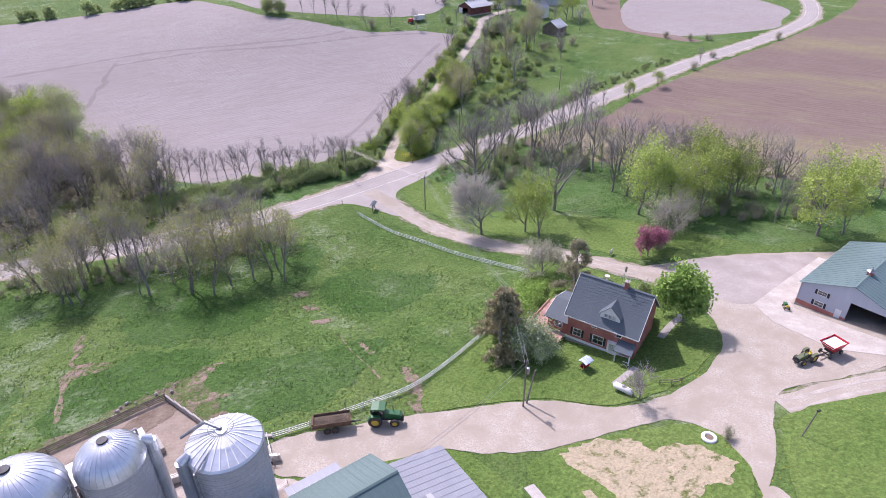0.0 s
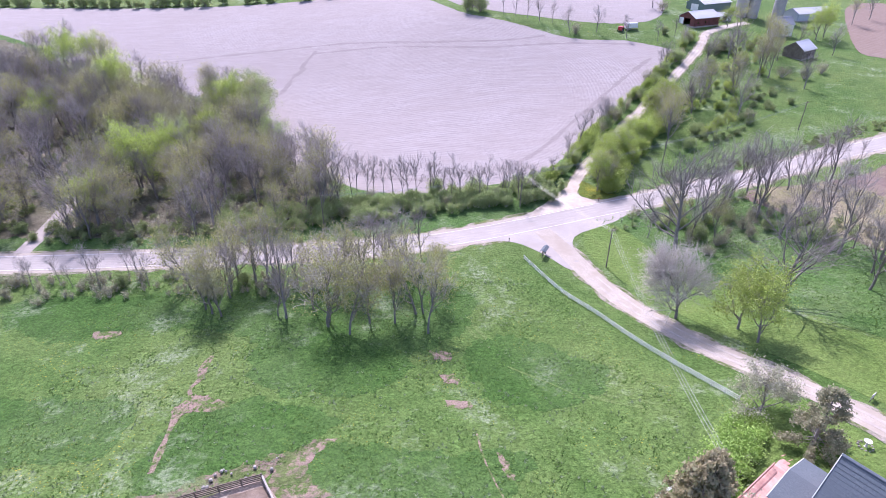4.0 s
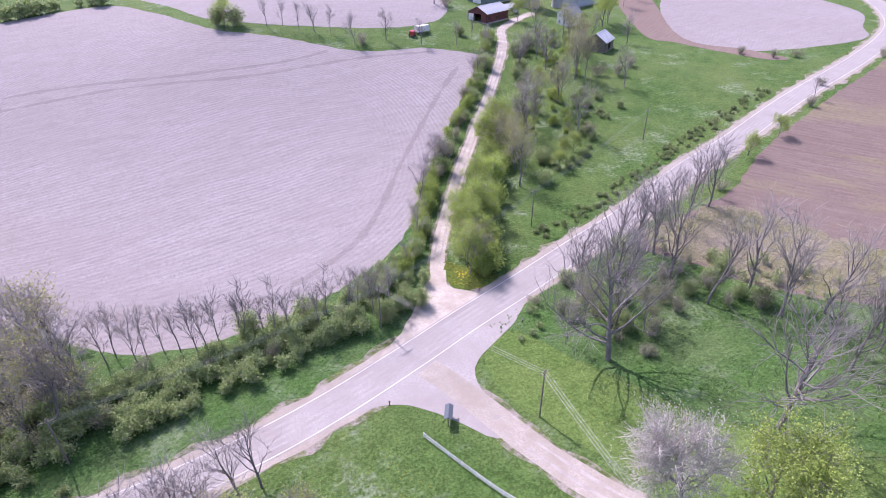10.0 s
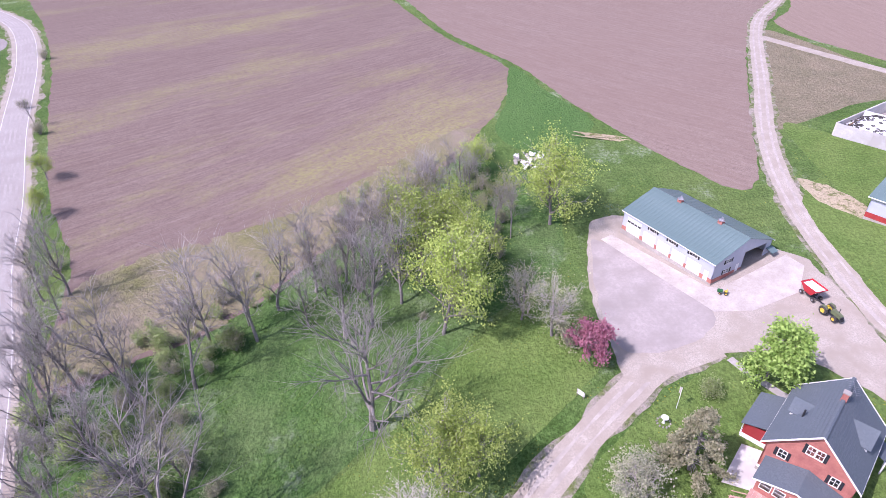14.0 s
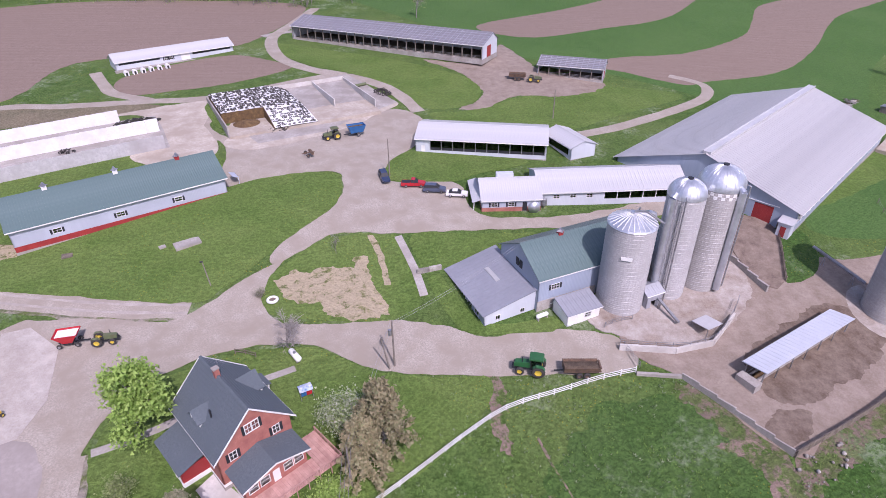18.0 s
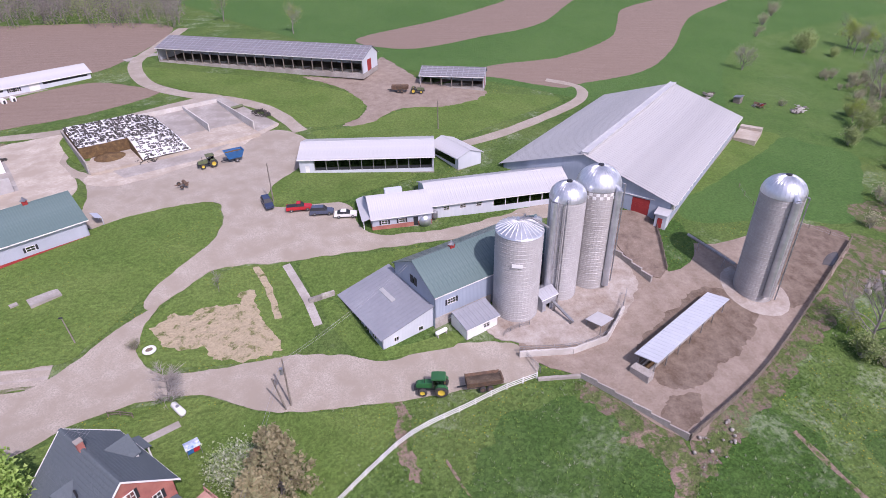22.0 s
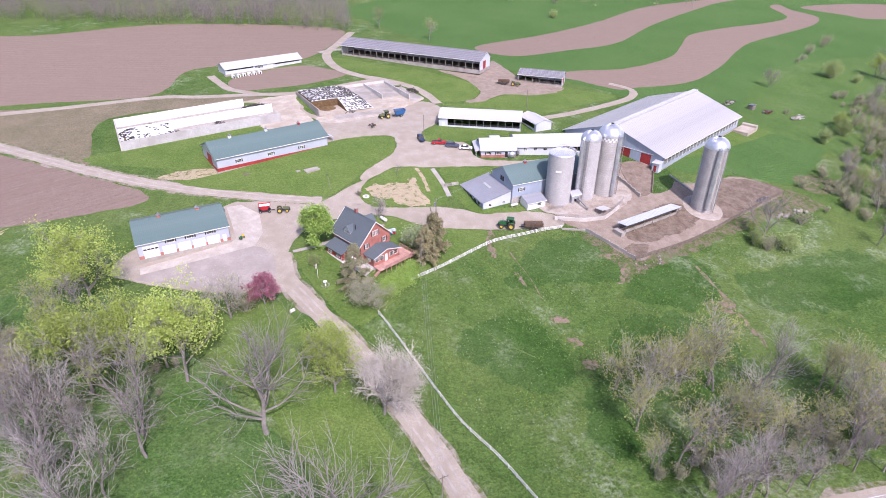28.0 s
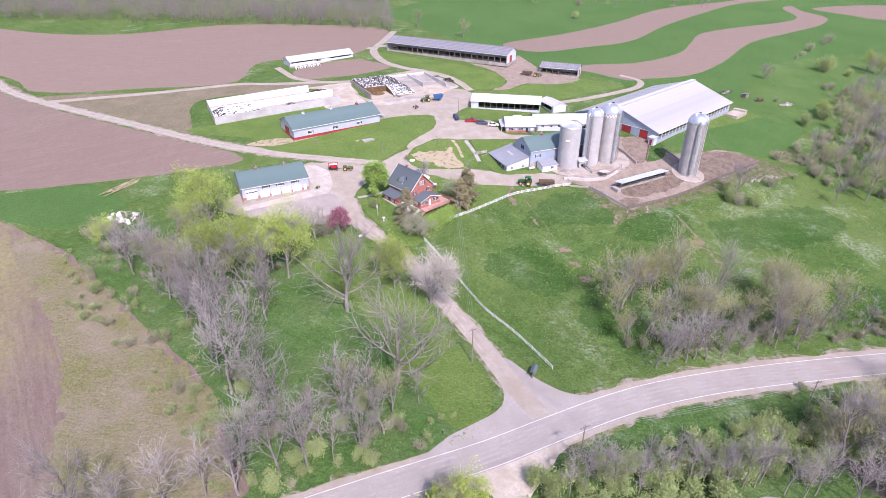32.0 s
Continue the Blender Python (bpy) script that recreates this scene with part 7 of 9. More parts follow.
for sy in (-1.2, 1.2):
    wheel(skid, 0.2, sy, 0.42, 0.2, "rust")


def car(x, y, turn, label, paint, kind):
    c = thing("car" if kind != "pickup" else "pickup_truck", x, y, turn, label, "car", "cars by the parlour", z=ground_z(x, y) + 0.24)
    L, h = (4.7, 0.95) if kind == "sedan" else (5.4, 1.1) if kind == "pickup" else (4.9, 1.1)
    body = [(-L / 2, 0.35), (L / 2, 0.35), (L / 2, 0.7), (L / 2 - 0.25, 0.85), (L * 0.2, h), (-L / 2 + 0.05, h), (-L / 2, 0.8)]
    part("body", Shape().prism(body, -0.88, 0.88, "y"), M[paint], c)
    if kind == "sedan":
        g = [(L * 0.2, h), (L * 0.03, 1.42), (-L * 0.22, 1.42), (-L * 0.38, h)]
    elif kind == "pickup":
        g = [(L * 0.2, h), (L * 0.08, 1.75), (-L * 0.08, 1.75), (-L * 0.1, h)]
    else:
        g = [(L * 0.22, h), (L * 0.08, 1.75), (-L * 0.42, 1.75), (-L * 0.48, h)]
    part("roof", Shape().prism([(g[1][0] + 0.03, 1.38 if kind == "sedan" else 1.7), (g[1][0] - 0.1, g[1][1] + 0.03), (g[2][0] + 0.1, g[2][1] + 0.03), (g[2][0] - 0.03, 1.38 if kind == "sedan" else 1.7)], -0.7, 0.7, "y"), M[paint], c)
    gl = Shape()
    n = len(g)
    v = [(a, s * (0.86 if b <= h else 0.72), b) for s in (-1, 1) for a, b in g]
    gl.add(v, [(0, 1, 2, 3), (7, 6, 5, 4), (0, 4, 5, 1), (2, 6, 7, 3)])
    part("glazing", gl, M["dark"], c, "dark car glazing")
    for sx in (-L * 0.3, L * 0.32):
        for sy in (-0.82, 0.82):
            wheel(c, sx, sy, 0.33, 0.22, "steel").location.z -= 0.0
    for sy in (-0.65, 0.65):
        part("headlight", Shape().box(L / 2 - 0.03, L / 2 + 0.02, sy - 0.18, sy + 0.18, 0.6, 0.75), M["glass"], c)
        part("tail_light", Shape().box(-L / 2 - 0.02, -L / 2 + 0.03, sy - 0.15, sy + 0.15, 0.65, 0.85), M["red"], c)
    if kind == "pickup":
        part("bed", Shape().box(-L / 2 + 0.1, -L * 0.12, -0.75, 0.75, h - 0.05, h + 0.01), M["dark"], c)
    return c


car(-1.3, -52.6, 100, "dark blue car parked on the gravel", "car_blue", "suv")
car(-7.6, -48.9, 172, "red pickup truck parked by the parlour", "car_red", "pickup")
car(-12.0, -46.0, 168, "slate blue van parked by the parlour", "car_slate", "suv")
car(-16.6, -43.6, 166, "white saloon car parked by the parlour", "car_white", "sedan")

# ---- poles and wires ----


def utility_pole(x, y, high, label, arm=True, lean=0.0, lamp=False):
    p = thing("utility_pole", x, y, lean, label, "pole")
    part("shaft", Shape().tube((0, 0, -1), (0, 0, high), 0.16, 0.11, 10), M["wood_pole"], p)
    if arm:
        a = part("cross_arm", Shape().box(-1.1, 1.1, -0.06, 0.06, high - 0.7, high - 0.58), M["wood_pole"], p)
        for k in (-1.0, -0.4, 0.4, 1.0):
            part("insulator", Shape().turned([(0.05, high - 0.58), (0.07, high - 0.48), (0.0, high - 0.4)], 8, (k, 0)), M["dark"], a)
    if lamp:
        part("transformer", Shape().turned([(0.0, high - 2.6), (0.28, high - 2.6), (0.28, high - 1.6), (0.0, high - 1.55)], 12, (0.42, 0)), M["steel"], p)
    return p


utility_pole(0.1, -0.2, 9.2, "wooden pole with transformer beside the drive", False, 20, True)
for dx, dy, tilt in ((0.9, 0.3, 9),):
    lp = thing("leaning_pole", dx, dy, 0, "spare wooden pole leaning by the drive", "pole")
    lp.matrix_basis = pose(dx, dy, ground_z(dx, dy), 0, tilt, 0)
    part("shaft", Shape().tube((0, 0, -0.5), (0, 0, 6.6), 0.15, 0.12, 8), M["wood_pole"], lp)
utility_pole(6.9, 20.1, 8.6, "wooden pole among the garden shrubs", False)
utility_pole(11.0, 89.1, 10.8, "wooden pole on the grass by the junction", True, 20)
utility_pole(-6.4, 121.7, 11.2, "wooden roadside pole by the lane", True, 20)
utility_pole(40.8, 142.4, 10.5, "wooden roadside pole above the bank", True, 20)
utility_pole(-2.6, -54.3, 9.0, "slim grey pole on the dairy lawn", False)
utility_pole(-49.5, -82, 8.0, "wooden pole behind the feed barn", False)
utility_pole(96.5, 168, 10.5, "wooden pole on the far verge", True, 20)
utility_pole(-62, 112, 10.5, "wooden roadside pole before the woods", True, 8)
yp = thing("yard_light", 31.4, -21.0, 0, "short leaning lamp post on the lawn", "lamp post")
yp.matrix_basis = pose(31.4, -21.0, ground_z(31.4, -21.0), 4, 6, 0)
part("shaft", Shape().tube((0, 0, -0.5), (0, 0, 5.0), 0.11, 0.09, 8), M["wood_pole"], yp)
part("lamp_head", Shape().box(-0.15, 0.4, -0.12, 0.12, 4.9, 5.1), M["dark"], yp)


def cable(a, b, sag, n=3, gap=0.5, r=0.022, label="overhead wires sagging between poles"):
    (ax, ay, az), (bx, by, bz) = a, b
    c = thing("overhead_wire", ax, ay, 0, label, "wires", z=az)
    d = Vector((bx - ax, by - ay, 0)).normalized()
    nrm = Vector((-d.y, d.x, 0))
    for k in range(n):
        s = Shape()
        off = nrm * gap * (k - (n - 1) / 2)
        pts = [off + Vector(((bx - ax) * t, (by - ay) * t, (bz - az) * t - 4 * sag * t * (1 - t))) for t in (i / 14 for i in range(15))]
        s.pipe(pts, r)
        part("wire", s, M["steel"], c)


def top(x, y, h):
    return (x, y, ground_z(x, y) + h)


cable(top(0.1, -0.2, 8.9), top(6.9, 20.1, 8.4), 0.3, 2)
cable(top(6.9, 20.1, 8.4), top(11, 89.1, 10.2), 1.6, 3)
cable(top(11, 89.1, 10.2), top(-6.4, 121.7, 10.6), 0.7, 3)
cable(top(-6.4, 121.7, 10.6), top(40.8, 142.4, 9.9), 0.9, 3)
cable(top(40.8, 142.4, 9.9), top(96.5, 168, 9.9), 1.0, 3)
cable(top(-6.4, 121.7, 10.6), top(-62, 112, 9.9), 1.0, 3)
cable(top(0.1, -0.2, 8.7), top(-22, -14, 9.5), 0.7, 2)

# ---- signs, garden and lawn things ----
sign = thing("farm_sign", -3.3, 94.8, 62, "roofed wooden farm sign by the road", "sign")
part("board", Shape().box(-1.3, 1.3, -0.06, 0.06, 0.6, 1.7), M["wood"], sign)
part("plaque", Shape().box(-1.15, 1.15, -0.09, -0.065, 0.75, 1.55), M["white"], sign)
for x in (-1.2, 1.2):
    part("post", Shape().box(x - 0.08, x + 0.08, -0.08, 0.08, -0.4, 1.9), M["wood"], sign)
part("roof", Shape().prism([(-0.7, 1.85), (0.0, 2.25), (0.7, 1.85), (0.7, 1.95), (0.0, 2.35), (-0.7, 1.95)], -1.6, 1.6, "x"), M["shingle"], sign)
board = thing("notice_board", 39.4, 37.0, 35, "small white board on two posts beside the drive", "sign")
part("board", Shape().box(-0.7, 0.7, -0.04, 0.04, 0.5, 1.4), M["white"], board)
for x in (-0.6, 0.6):
    part("post", Shape().box(x - 0.05, x + 0.05, -0.05, 0.05, -0.3, 1.45), M["wood"], board)
for x, y, c, lab in ((17, 124.3, "red", "red reflector post at the lane mouth"), (-11.4, 101.9, "dark", "dark marker post on the verge"), (20.5, 111.5, "white", "white marker post on the verge")):
    post = thing("marker_post", x, y, 0, lab, "post")
    part("stake", Shape().box(-0.06, 0.06, -0.06, 0.06, -0.3, 1.2), M["dark"], post)
    part("reflector", Shape().box(-0.16, 0.16, -0.09, -0.07, 0.85, 1.2), M[c], post)
ring = thing("tyre_planter", 20.3, -16.5, 0, "white painted tractor tyre used as a planter", "planter")
part("tyre", Shape().ring((0, 0, 0.3), (0, 0, 1), 0.8, 0.28, 24, 8), M["white"], ring, smooth=True)
part("soil", Shape().turned([(0.6, 0.4), (0.0, 0.45)], 14), M["dirt"], ring)
swing = thing("garden_swing", 13.5, 4.3, 20, "garden swing with blue and red cushions", "swing")
for x in (-0.9, 0.9):
    part("side_frame", Shape().tube((x, -0.7, 0), (x, 0, 1.8), 0.04, n=6).tube((x, 0.7, 0), (x, 0, 1.8), 0.04, n=6), M["steel"], swing)
part("top_bar", Shape().tube((-0.9, 0, 1.8), (0.9, 0, 1.8), 0.04, n=6), M["steel"], swing)
part("canopy", Shape().prism([(-0.8, 1.75), (0, 2.0), (0.8, 1.75), (0.8, 1.8), (0, 2.05), (-0.8, 1.8)], -1.0, 1.0, "x"), M["teal"], swing)
part("cushion", Shape().box(-0.8, 0.8, -0.3, 0.3, 0.5, 0.65).box(-0.8, 0.0, 0.25, 0.4, 0.6, 1.2), M["car_red"], swing)
part("cushion", Shape().box(0.0, 0.8, 0.25, 0.4, 0.6, 1.2), M["blue"], swing)
tub = thing("garden_fountain", 32.0, 27.1, 0, "white stone bird bath in a ring of stones", "bird bath")
part("bowl", Shape().turned([(0.0, 0.9), (0.15, 0.9), (0.5, 1.1), (0.55, 1.2), (0.45, 1.12), (0.0, 1.0)], 16), M["white"], tub)
part("pedestal", Shape().turned([(0.3, 0.0), (0.16, 0.2), (0.13, 0.9), (0.2, 0.95)], 12), M["white"], tub)
for k in range(12):
    a = 2 * math.pi * k / 12
    part("stone", Shape(pose(0.95 * math.cos(a), 0.95 * math.sin(a), 0.1, 20 * k, 13 * k, 30 * k)).turned([(0.0, -0.16), (0.17, -0.08), (0.2, 0.05), (0.0, 0.15)], 7), M["stone"], tub)
flag = thing("flag_pole", 33.9, 24.2, 0, "white flag pole with a hanging cloth", "flag pole")
part("mast", Shape().tube((0, 0, 0), (0, 0, 4.5), 0.05, 0.03, 8), M["white"], flag)
part("cloth", Shape().prism([(0.0, 3.2), (0.25, 3.1), (0.45, 2.9), (0.5, 4.2), (0.2, 4.35), (0.0, 4.4)], -0.02, 0.02, "y"), M["stone"], flag)
patch("patio", [(26.4, 18.4), (24.6, 16.2), (19.6, 20.6), (21.8, 24.0)], M["concrete_white"], 0.34, "pale concrete patio between house and spruce", "patio", 0.0, False)
slab = Shape().box(-2.4, 2.4, -1.3, 1.3, -0.2, 0.35)
tagged(single("lawn_slab", slab, M["concrete"], 37.6, -32.8, -152, "flat concrete slab in the lawn", "slab"))
tagged(single("lawn_hatch", Shape().box(-0.6, 0.6, -0.5, 0.5, -0.2, 0.3), M["concrete"], 42, -32.0, -150, "small concrete hatch in the lawn", "slab"))
tagged(single("pallet", Shape().box(-0.9, 0.9, -0.9, 0.9, 0.06, 0.2).box(-0.9, -0.7, -0.9, 0.9, -0.1, 0.06).box(0.7, 0.9, -0.9, 0.9, -0.1, 0.06), M["wood"], 58.6, -31.0, 20, "grey wooden pallet lying on the grass", "pallet"))
mow = thing("garden_tractor", 55.3, 4.6, 60, "yellow and green garden tractor by the workshop wall", "mower", z=ground_z(55.3, 4.6) + 0.3)
for sx, r in ((-0.5, 0.28), (0.55, 0.2)):
    for sy in (-0.4, 0.4):
        wheel(mow, sx, sy, r, 0.2, "yellow")
part("hood", Shape().prism([(0.1, 0.35), (1.0, 0.35), (0.95, 0.75), (0.1, 0.8)], -0.28, 0.28, "y"), M["tractor_green"], mow)
part("seat", Shape().box(-0.6, -0.2, -0.25, 0.25, 0.55, 0.68).box(-0.65, -0.55, -0.25, 0.25, 0.6, 1.0), M["yellow"], mow)
logs = thing("timber_pile", 124.3, 0.2, 60, "pile of long peeled timber poles on the grass", "timber")
for k in range(9):
    y = -1.6 + 0.42 * k
    part("log", Shape().tube((-6 + rng.uniform(-2, 1), y + rng.uniform(-0.4, 0.4), 0.25 + 0.15 * (k % 2)), (6 + rng.uniform(-2, 2), y + rng.uniform(-0.8, 0.8), 0.25), 0.17, 0.12, 7), M["bare"], logs)
junk = thing("scrap_heap", 116.9, 22, 0, "heap of white plastic and broken concrete", "rubble")
for k in range(46):
    a, d = rng.uniform(0, 6.28), 5.5 * math.sqrt(rng.random())
    s = rng.uniform(0.3, 0.9)
    part("chunk", Shape(pose(d * math.cos(a), d * math.sin(a), 0.15 + rng.uniform(0, 0.5), rng.uniform(0, 60), rng.uniform(0, 60), rng.uniform(0, 360))).box(-s, s, -s * 0.7, s * 0.7, -0.12, 0.12), M[rng.choice(("plastic", "concrete", "concrete_white"))], junk)


def scrap_row(x, y, turn, n, long, lab, tones):
    """Old timbers, sheets and machine parts lying in the weeds."""
    row = thing("scrap_row", x, y, turn, lab, "scrap")
    srng = random.Random(int(abs(x)))
    for k in range(n):
        u, v, l = srng.uniform(-long / 2, long / 2), srng.uniform(-1.3, 1.3), srng.uniform(0.5, 1.9)
        m = pose(u, v, 0.25 + srng.uniform(0, 0.35), srng.uniform(-14, 14), srng.uniform(-14, 14), srng.uniform(0, 180))
        if k % 3 == 0:
            part("sheet", Shape(m).box(-l * 0.5, l * 0.5, -0.5, 0.5, -0.03, 0.03), M[srng.choice(tones)], row)
        elif k % 3 == 1:
            part("timber", Shape(m).box(-l, l, -0.09, 0.09, -0.09, 0.09), M[srng.choice(tones)], row)
        else:
            part("machine_frame", Shape(m).box(-l * 0.6, l * 0.6, -0.4, -0.28, 0.1, 0.6).box(-l * 0.6, l * 0.6, 0.28, 0.4, 0.1, 0.6).box(-0.1, 0.1, -0.3, 0.3, 0.3, 0.45), M[srng.choice(tones)], row)


scrap_row(-150, -93, 40, 26, 9, "grey timbers and old machines rusting in the grass", ("wood_pole", "rust", "stone", "old_green", "concrete"))
scrap_row(-163.5, -83, 28, 20, 6, "red and rusty machine parts in the grass", ("rust", "red", "rust", "steel"))
scrap_row(-174.5, -77, 32, 28, 9, "row of old posts and stones in the grass", ("wood_pole", "stone", "concrete_white", "concrete"))
hut = thing("small_shed", -157.8, -87, 30, "small grey weathered shed in the meadow", "shed")
part("wall", Shape().box(-1.5, 1.5, -1.1, 1.1, -0.3, 1.9), M["wood_pole"], hut)
part("roof", Shape().prism([(-1.35, 1.9), (1.35, 2.25), (1.35, 2.35), (-1.35, 2.0)], -1.75, 1.75, "x"), M["steel"], hut)
for x, y, n, r, lab in ((-116, 2, 20, 7, "rubble below the yard fence"),):
    rk = thing("stone_pile", x, y, 20, lab, "stones")
    for k in range(n):
        s = rng.uniform(0.25, 0.7)
        part("stone", Shape(pose(rng.uniform(-r, r), rng.uniform(-1.6, 1.6), s * 0.4, rng.uniform(0, 90), rng.uniform(0, 90), rng.uniform(0, 360))).turned([(0.0, -s), (s * 0.8, -s * 0.5), (s, s * 0.2), (s * 0.6, s * 0.7), (0.0, s * 0.8)], 7), M["stone"], rk)
# garden walks, picket rail by the house
ribbon("garden_walk", [(41, 11.6), (37, 10.2), (33.2, 8.4), (29.5, 6.2)], 1.3, M["concrete"], 0.22, "narrow concrete garden walk to the front door", "pavement", across=2)
ribbon("garden_walk", [(21, 1.0), (18, -0.2), (15.5, -1.2)], 1.2, M["concrete"], 0.22, "short concrete walk on the lawn", "pavement", across=2)
patch("patio", [(24.5, 17.5), (29.5, 20.5), (27.5, 24.5), (22, 21)], M["concrete_white"], 0.18, "pale patio beside the house", "pavement", 0.1, False)
fence("garden_rail", [(25, -5.0), (22.5, -4.4), (20.5, -3.0)], "low wooden rail at the lawn corner", 1.6, (0.5, 0.95), 0.12, "wood", 1.0)
ribbon("stone_steps", [(-2.8, -31.5), (-4.2, -26), (-5.3, -21.4), (-6.2, -15)], 1.5, M["concrete"], 0.24, "concrete steps and path down the bank", "pavement", across=2)
long_wall("bank_wall", [(-5.5, -20.6), (-10.2, -21.4)], 0.9, 0.5, "stone", "short stone retaining wall above the bank barn")
# grass islands and worn ground
patch("island_grass", [(22.2, -18.5), (20.4, -24), (13.4, -31), (7.7, -33), (-2.2, -31.8), (-3.6, -26), (-4.6, -20), (-5.2, -12.6), (0, -10.4), (6, -10.6), (18.3, -12.4), (21.6, -15)], M["lawn"], 0.22, "grassy bank between the farm roads", "grass", 0.4, ragged=0.15)
patch("island_bare", [(20.6, -20.3), (17.9, -23.7), (13.9, -23.6), (11.4, -24.4), (7, -23.2), (5.5, -27), (3.2, -26.5), (3.4, -21.5), (0.6, -12), (7.4, -11.2), (13, -14.8), (17.3, -16.4)], M["bare"], 0.26, "bare straw-coloured soil on the bank", "ground", 1.2, ragged=0.7)
patch("island_path", [(3.2, -32.4), (1.4, -26), (0.6, -18), (-0.4, -18), (0.2, -26), (2.0, -32.4)], M["bare"], 0.27, "worn footpath across the bank", "path", 0.6)
patch("lawn_house", [(39.5, 17), (34.5, 28), (26, 41), (20, 39), (13, 30), (5, 22), (-4, 17), (-12, 10.5), (-14.5, 4.2), (-8.6, 3.1), (3.6, 0.5), (12.5, -5.2), (24, -5), (36.8, 0.8), (41, 10.5)], M["lawn"], 0.2, "mown lawn round the farmhouse", "grass", 0.35, ragged=0.12)
patch("lawn_machine_shed", [(76, -25.4), (52.5, -19.6), (34.6, -16.9), (28.7, -20.6), (19.6, -32), (10.2, -43.1), (8.4, -53.2), (12.8, -57.6), (24, -56), (33, -52), (68, -33), (84, -36)], M["lawn"], 0.23, "mown lawn in front of the machine shed", "grass", 0.35, ragged=0.12)
patch("lawn_dairy", [(-3.4, -52.2), (-1.4, -55), (-3.3, -61.5), (-10, -67.2), (-27, -62.5), (-36, -57.5), (-22, -52.5), (-16.5, -50)], M["lawn"], 0.24, "mown lawn between the dairy barns", "grass", 0.3)
patch("lawn_barn", [(-8.2, -14.5), (-10.4, -9), (-13, -5.4), (-26.7, -3.9), (-28.5, -7), (-15.7, -7.4), (-9.6, -20), (-7.6, -20)], M["lawn"], 0.22, "grass strip round the lean-to", "grass", 0.2)
patch("lawn_barn_back", [(-10, -21.2), (-7, -21), (-5.6, -31.6), (-16, -30.6), (-30, -29.4), (-34, -27.5), (-22, -25)], M["lawn"], 0.22, "grass bank behind the bank barn", "grass", 0.3)
patch("lawn_long_barn", [(33, -165), (10, -150), (-9.6, -137), (-31, -116), (-33.5, -105), (-28, -95), (-17, -93.5), (-11, -99), (-4, -112), (6, -126), (20, -136), (30, -150)], M["lawn"], 0.11, "mown grass between the farm tracks", "grass", 0.3)
patch("lawn_track", [(-16, -90), (-28, -91), (-50, -101), (-62, -104.5), (-76, -105), (-96, -98), (-72, -84), (-50, -73), (-38, -70), (-24, -74)], M["lawn"], 0.1, "mown grass behind the feed barn", "grass", 0.4)
patch("bunker_bank", [(113, -46), (104, -53), (51, -73), (34, -56), (68, -34), (84, -37)], M["lawn"], 0.1, "grass bank between shed and bunker silo", "grass", 0.3)
patch("shed_bare", [(86, -31), (76, -29), (67.5, -32), (69, -35), (79, -35)], M["bare"], 0.26, "bare pale soil at the shed door", "ground", 1.0)
patch("bunker_apron", [(58, -69), (55.5, -85), (64, -96), (72, -96), (54, -104), (44, -104), (44.5, -88), (38, -70), (46, -62)], M["gravel_pale"], 0.215, "pale crushed stone in front of the bunkers", "yard", 0.6)
patch("mound_apron", [(37, -77), (30, -70), (10, -80), (-2, -92), (-8, -99), (2, -97), (14, -88)], M["gravel_pale"], 0.235, "pale gravel in front of the silage mound", "yard", 0.6)
patch("verge_dandelions", [(14.4, 138), (12.6, 128.5), (18, 125.5), (24, 127.5), (20, 131)], M["dandelion"], 0.1, "grassy corner yellow with dandelions", "grass", 0.5)
patch("verge_scrub", [(24, 162), (13.5, 140), (-1, 121), (-8, 116.5), (-25, 110.5), (-57, 103.8), (-95, 101), (-134, 99.5), (-200, 97), (-300, 92), (-420, 380), (-330, 322), (-255, 287), (-165, 234), (-106, 211), (-87, 166), (-62, 145), (-48, 137), (-24, 138), (0, 149), (14, 164)], M["scrub"], 0.04, "scrubby undergrowth below the woods", "undergrowth", 0.6)
patch("woodland_floor", [(-64, 118), (-95, 109), (-145, 108), (-200, 106), (-330, 120), (-330, 300), (-255, 280), (-165, 228), (-106, 206), (-88, 164), (-66, 142)], M["litter"], 0.08, "grey leaf litter and weeds under the trees", "undergrowth", 1.5, ragged=1.2)
patch("valley_scrub", [(28, 160), (17, 139), (19, 130), (27, 128), (45, 134), (69, 142), (95, 152), (122, 160), (160, 174), (176, 200), (172, 236), (150, 240), (110, 250), (92, 246), (72, 220), (54, 196)], M["pasture"], 0.05, "rough green valley grass below the lane", "grass", 0.6)
patch("grove_floor", [(10, 112.5), (24, 117.5), (45, 124.5), (61, 129), (65, 112), (70.5, 100), (81, 86.6), (99, 69), (122, 44.5), (118, 30), (100, 22), (80, 26), (70, 32), (60, 48), (44, 66), (34, 78), (26, 96)], M["scrub"], 0.05, "shaded green floor of the grove", "undergrowth", 0.6)
patch("lawn_junction", [(9.5, 106.5), (8, 99), (10, 90), (17, 75), (24, 62), (33, 48), (41, 36), (46, 31), (60, 30), (66, 34), (56, 50), (43, 64.5), (34, 77), (25, 96), (18, 110)], M["lawn"], 0.08, "mown grass corner beside the junction", "grass", 0.4)
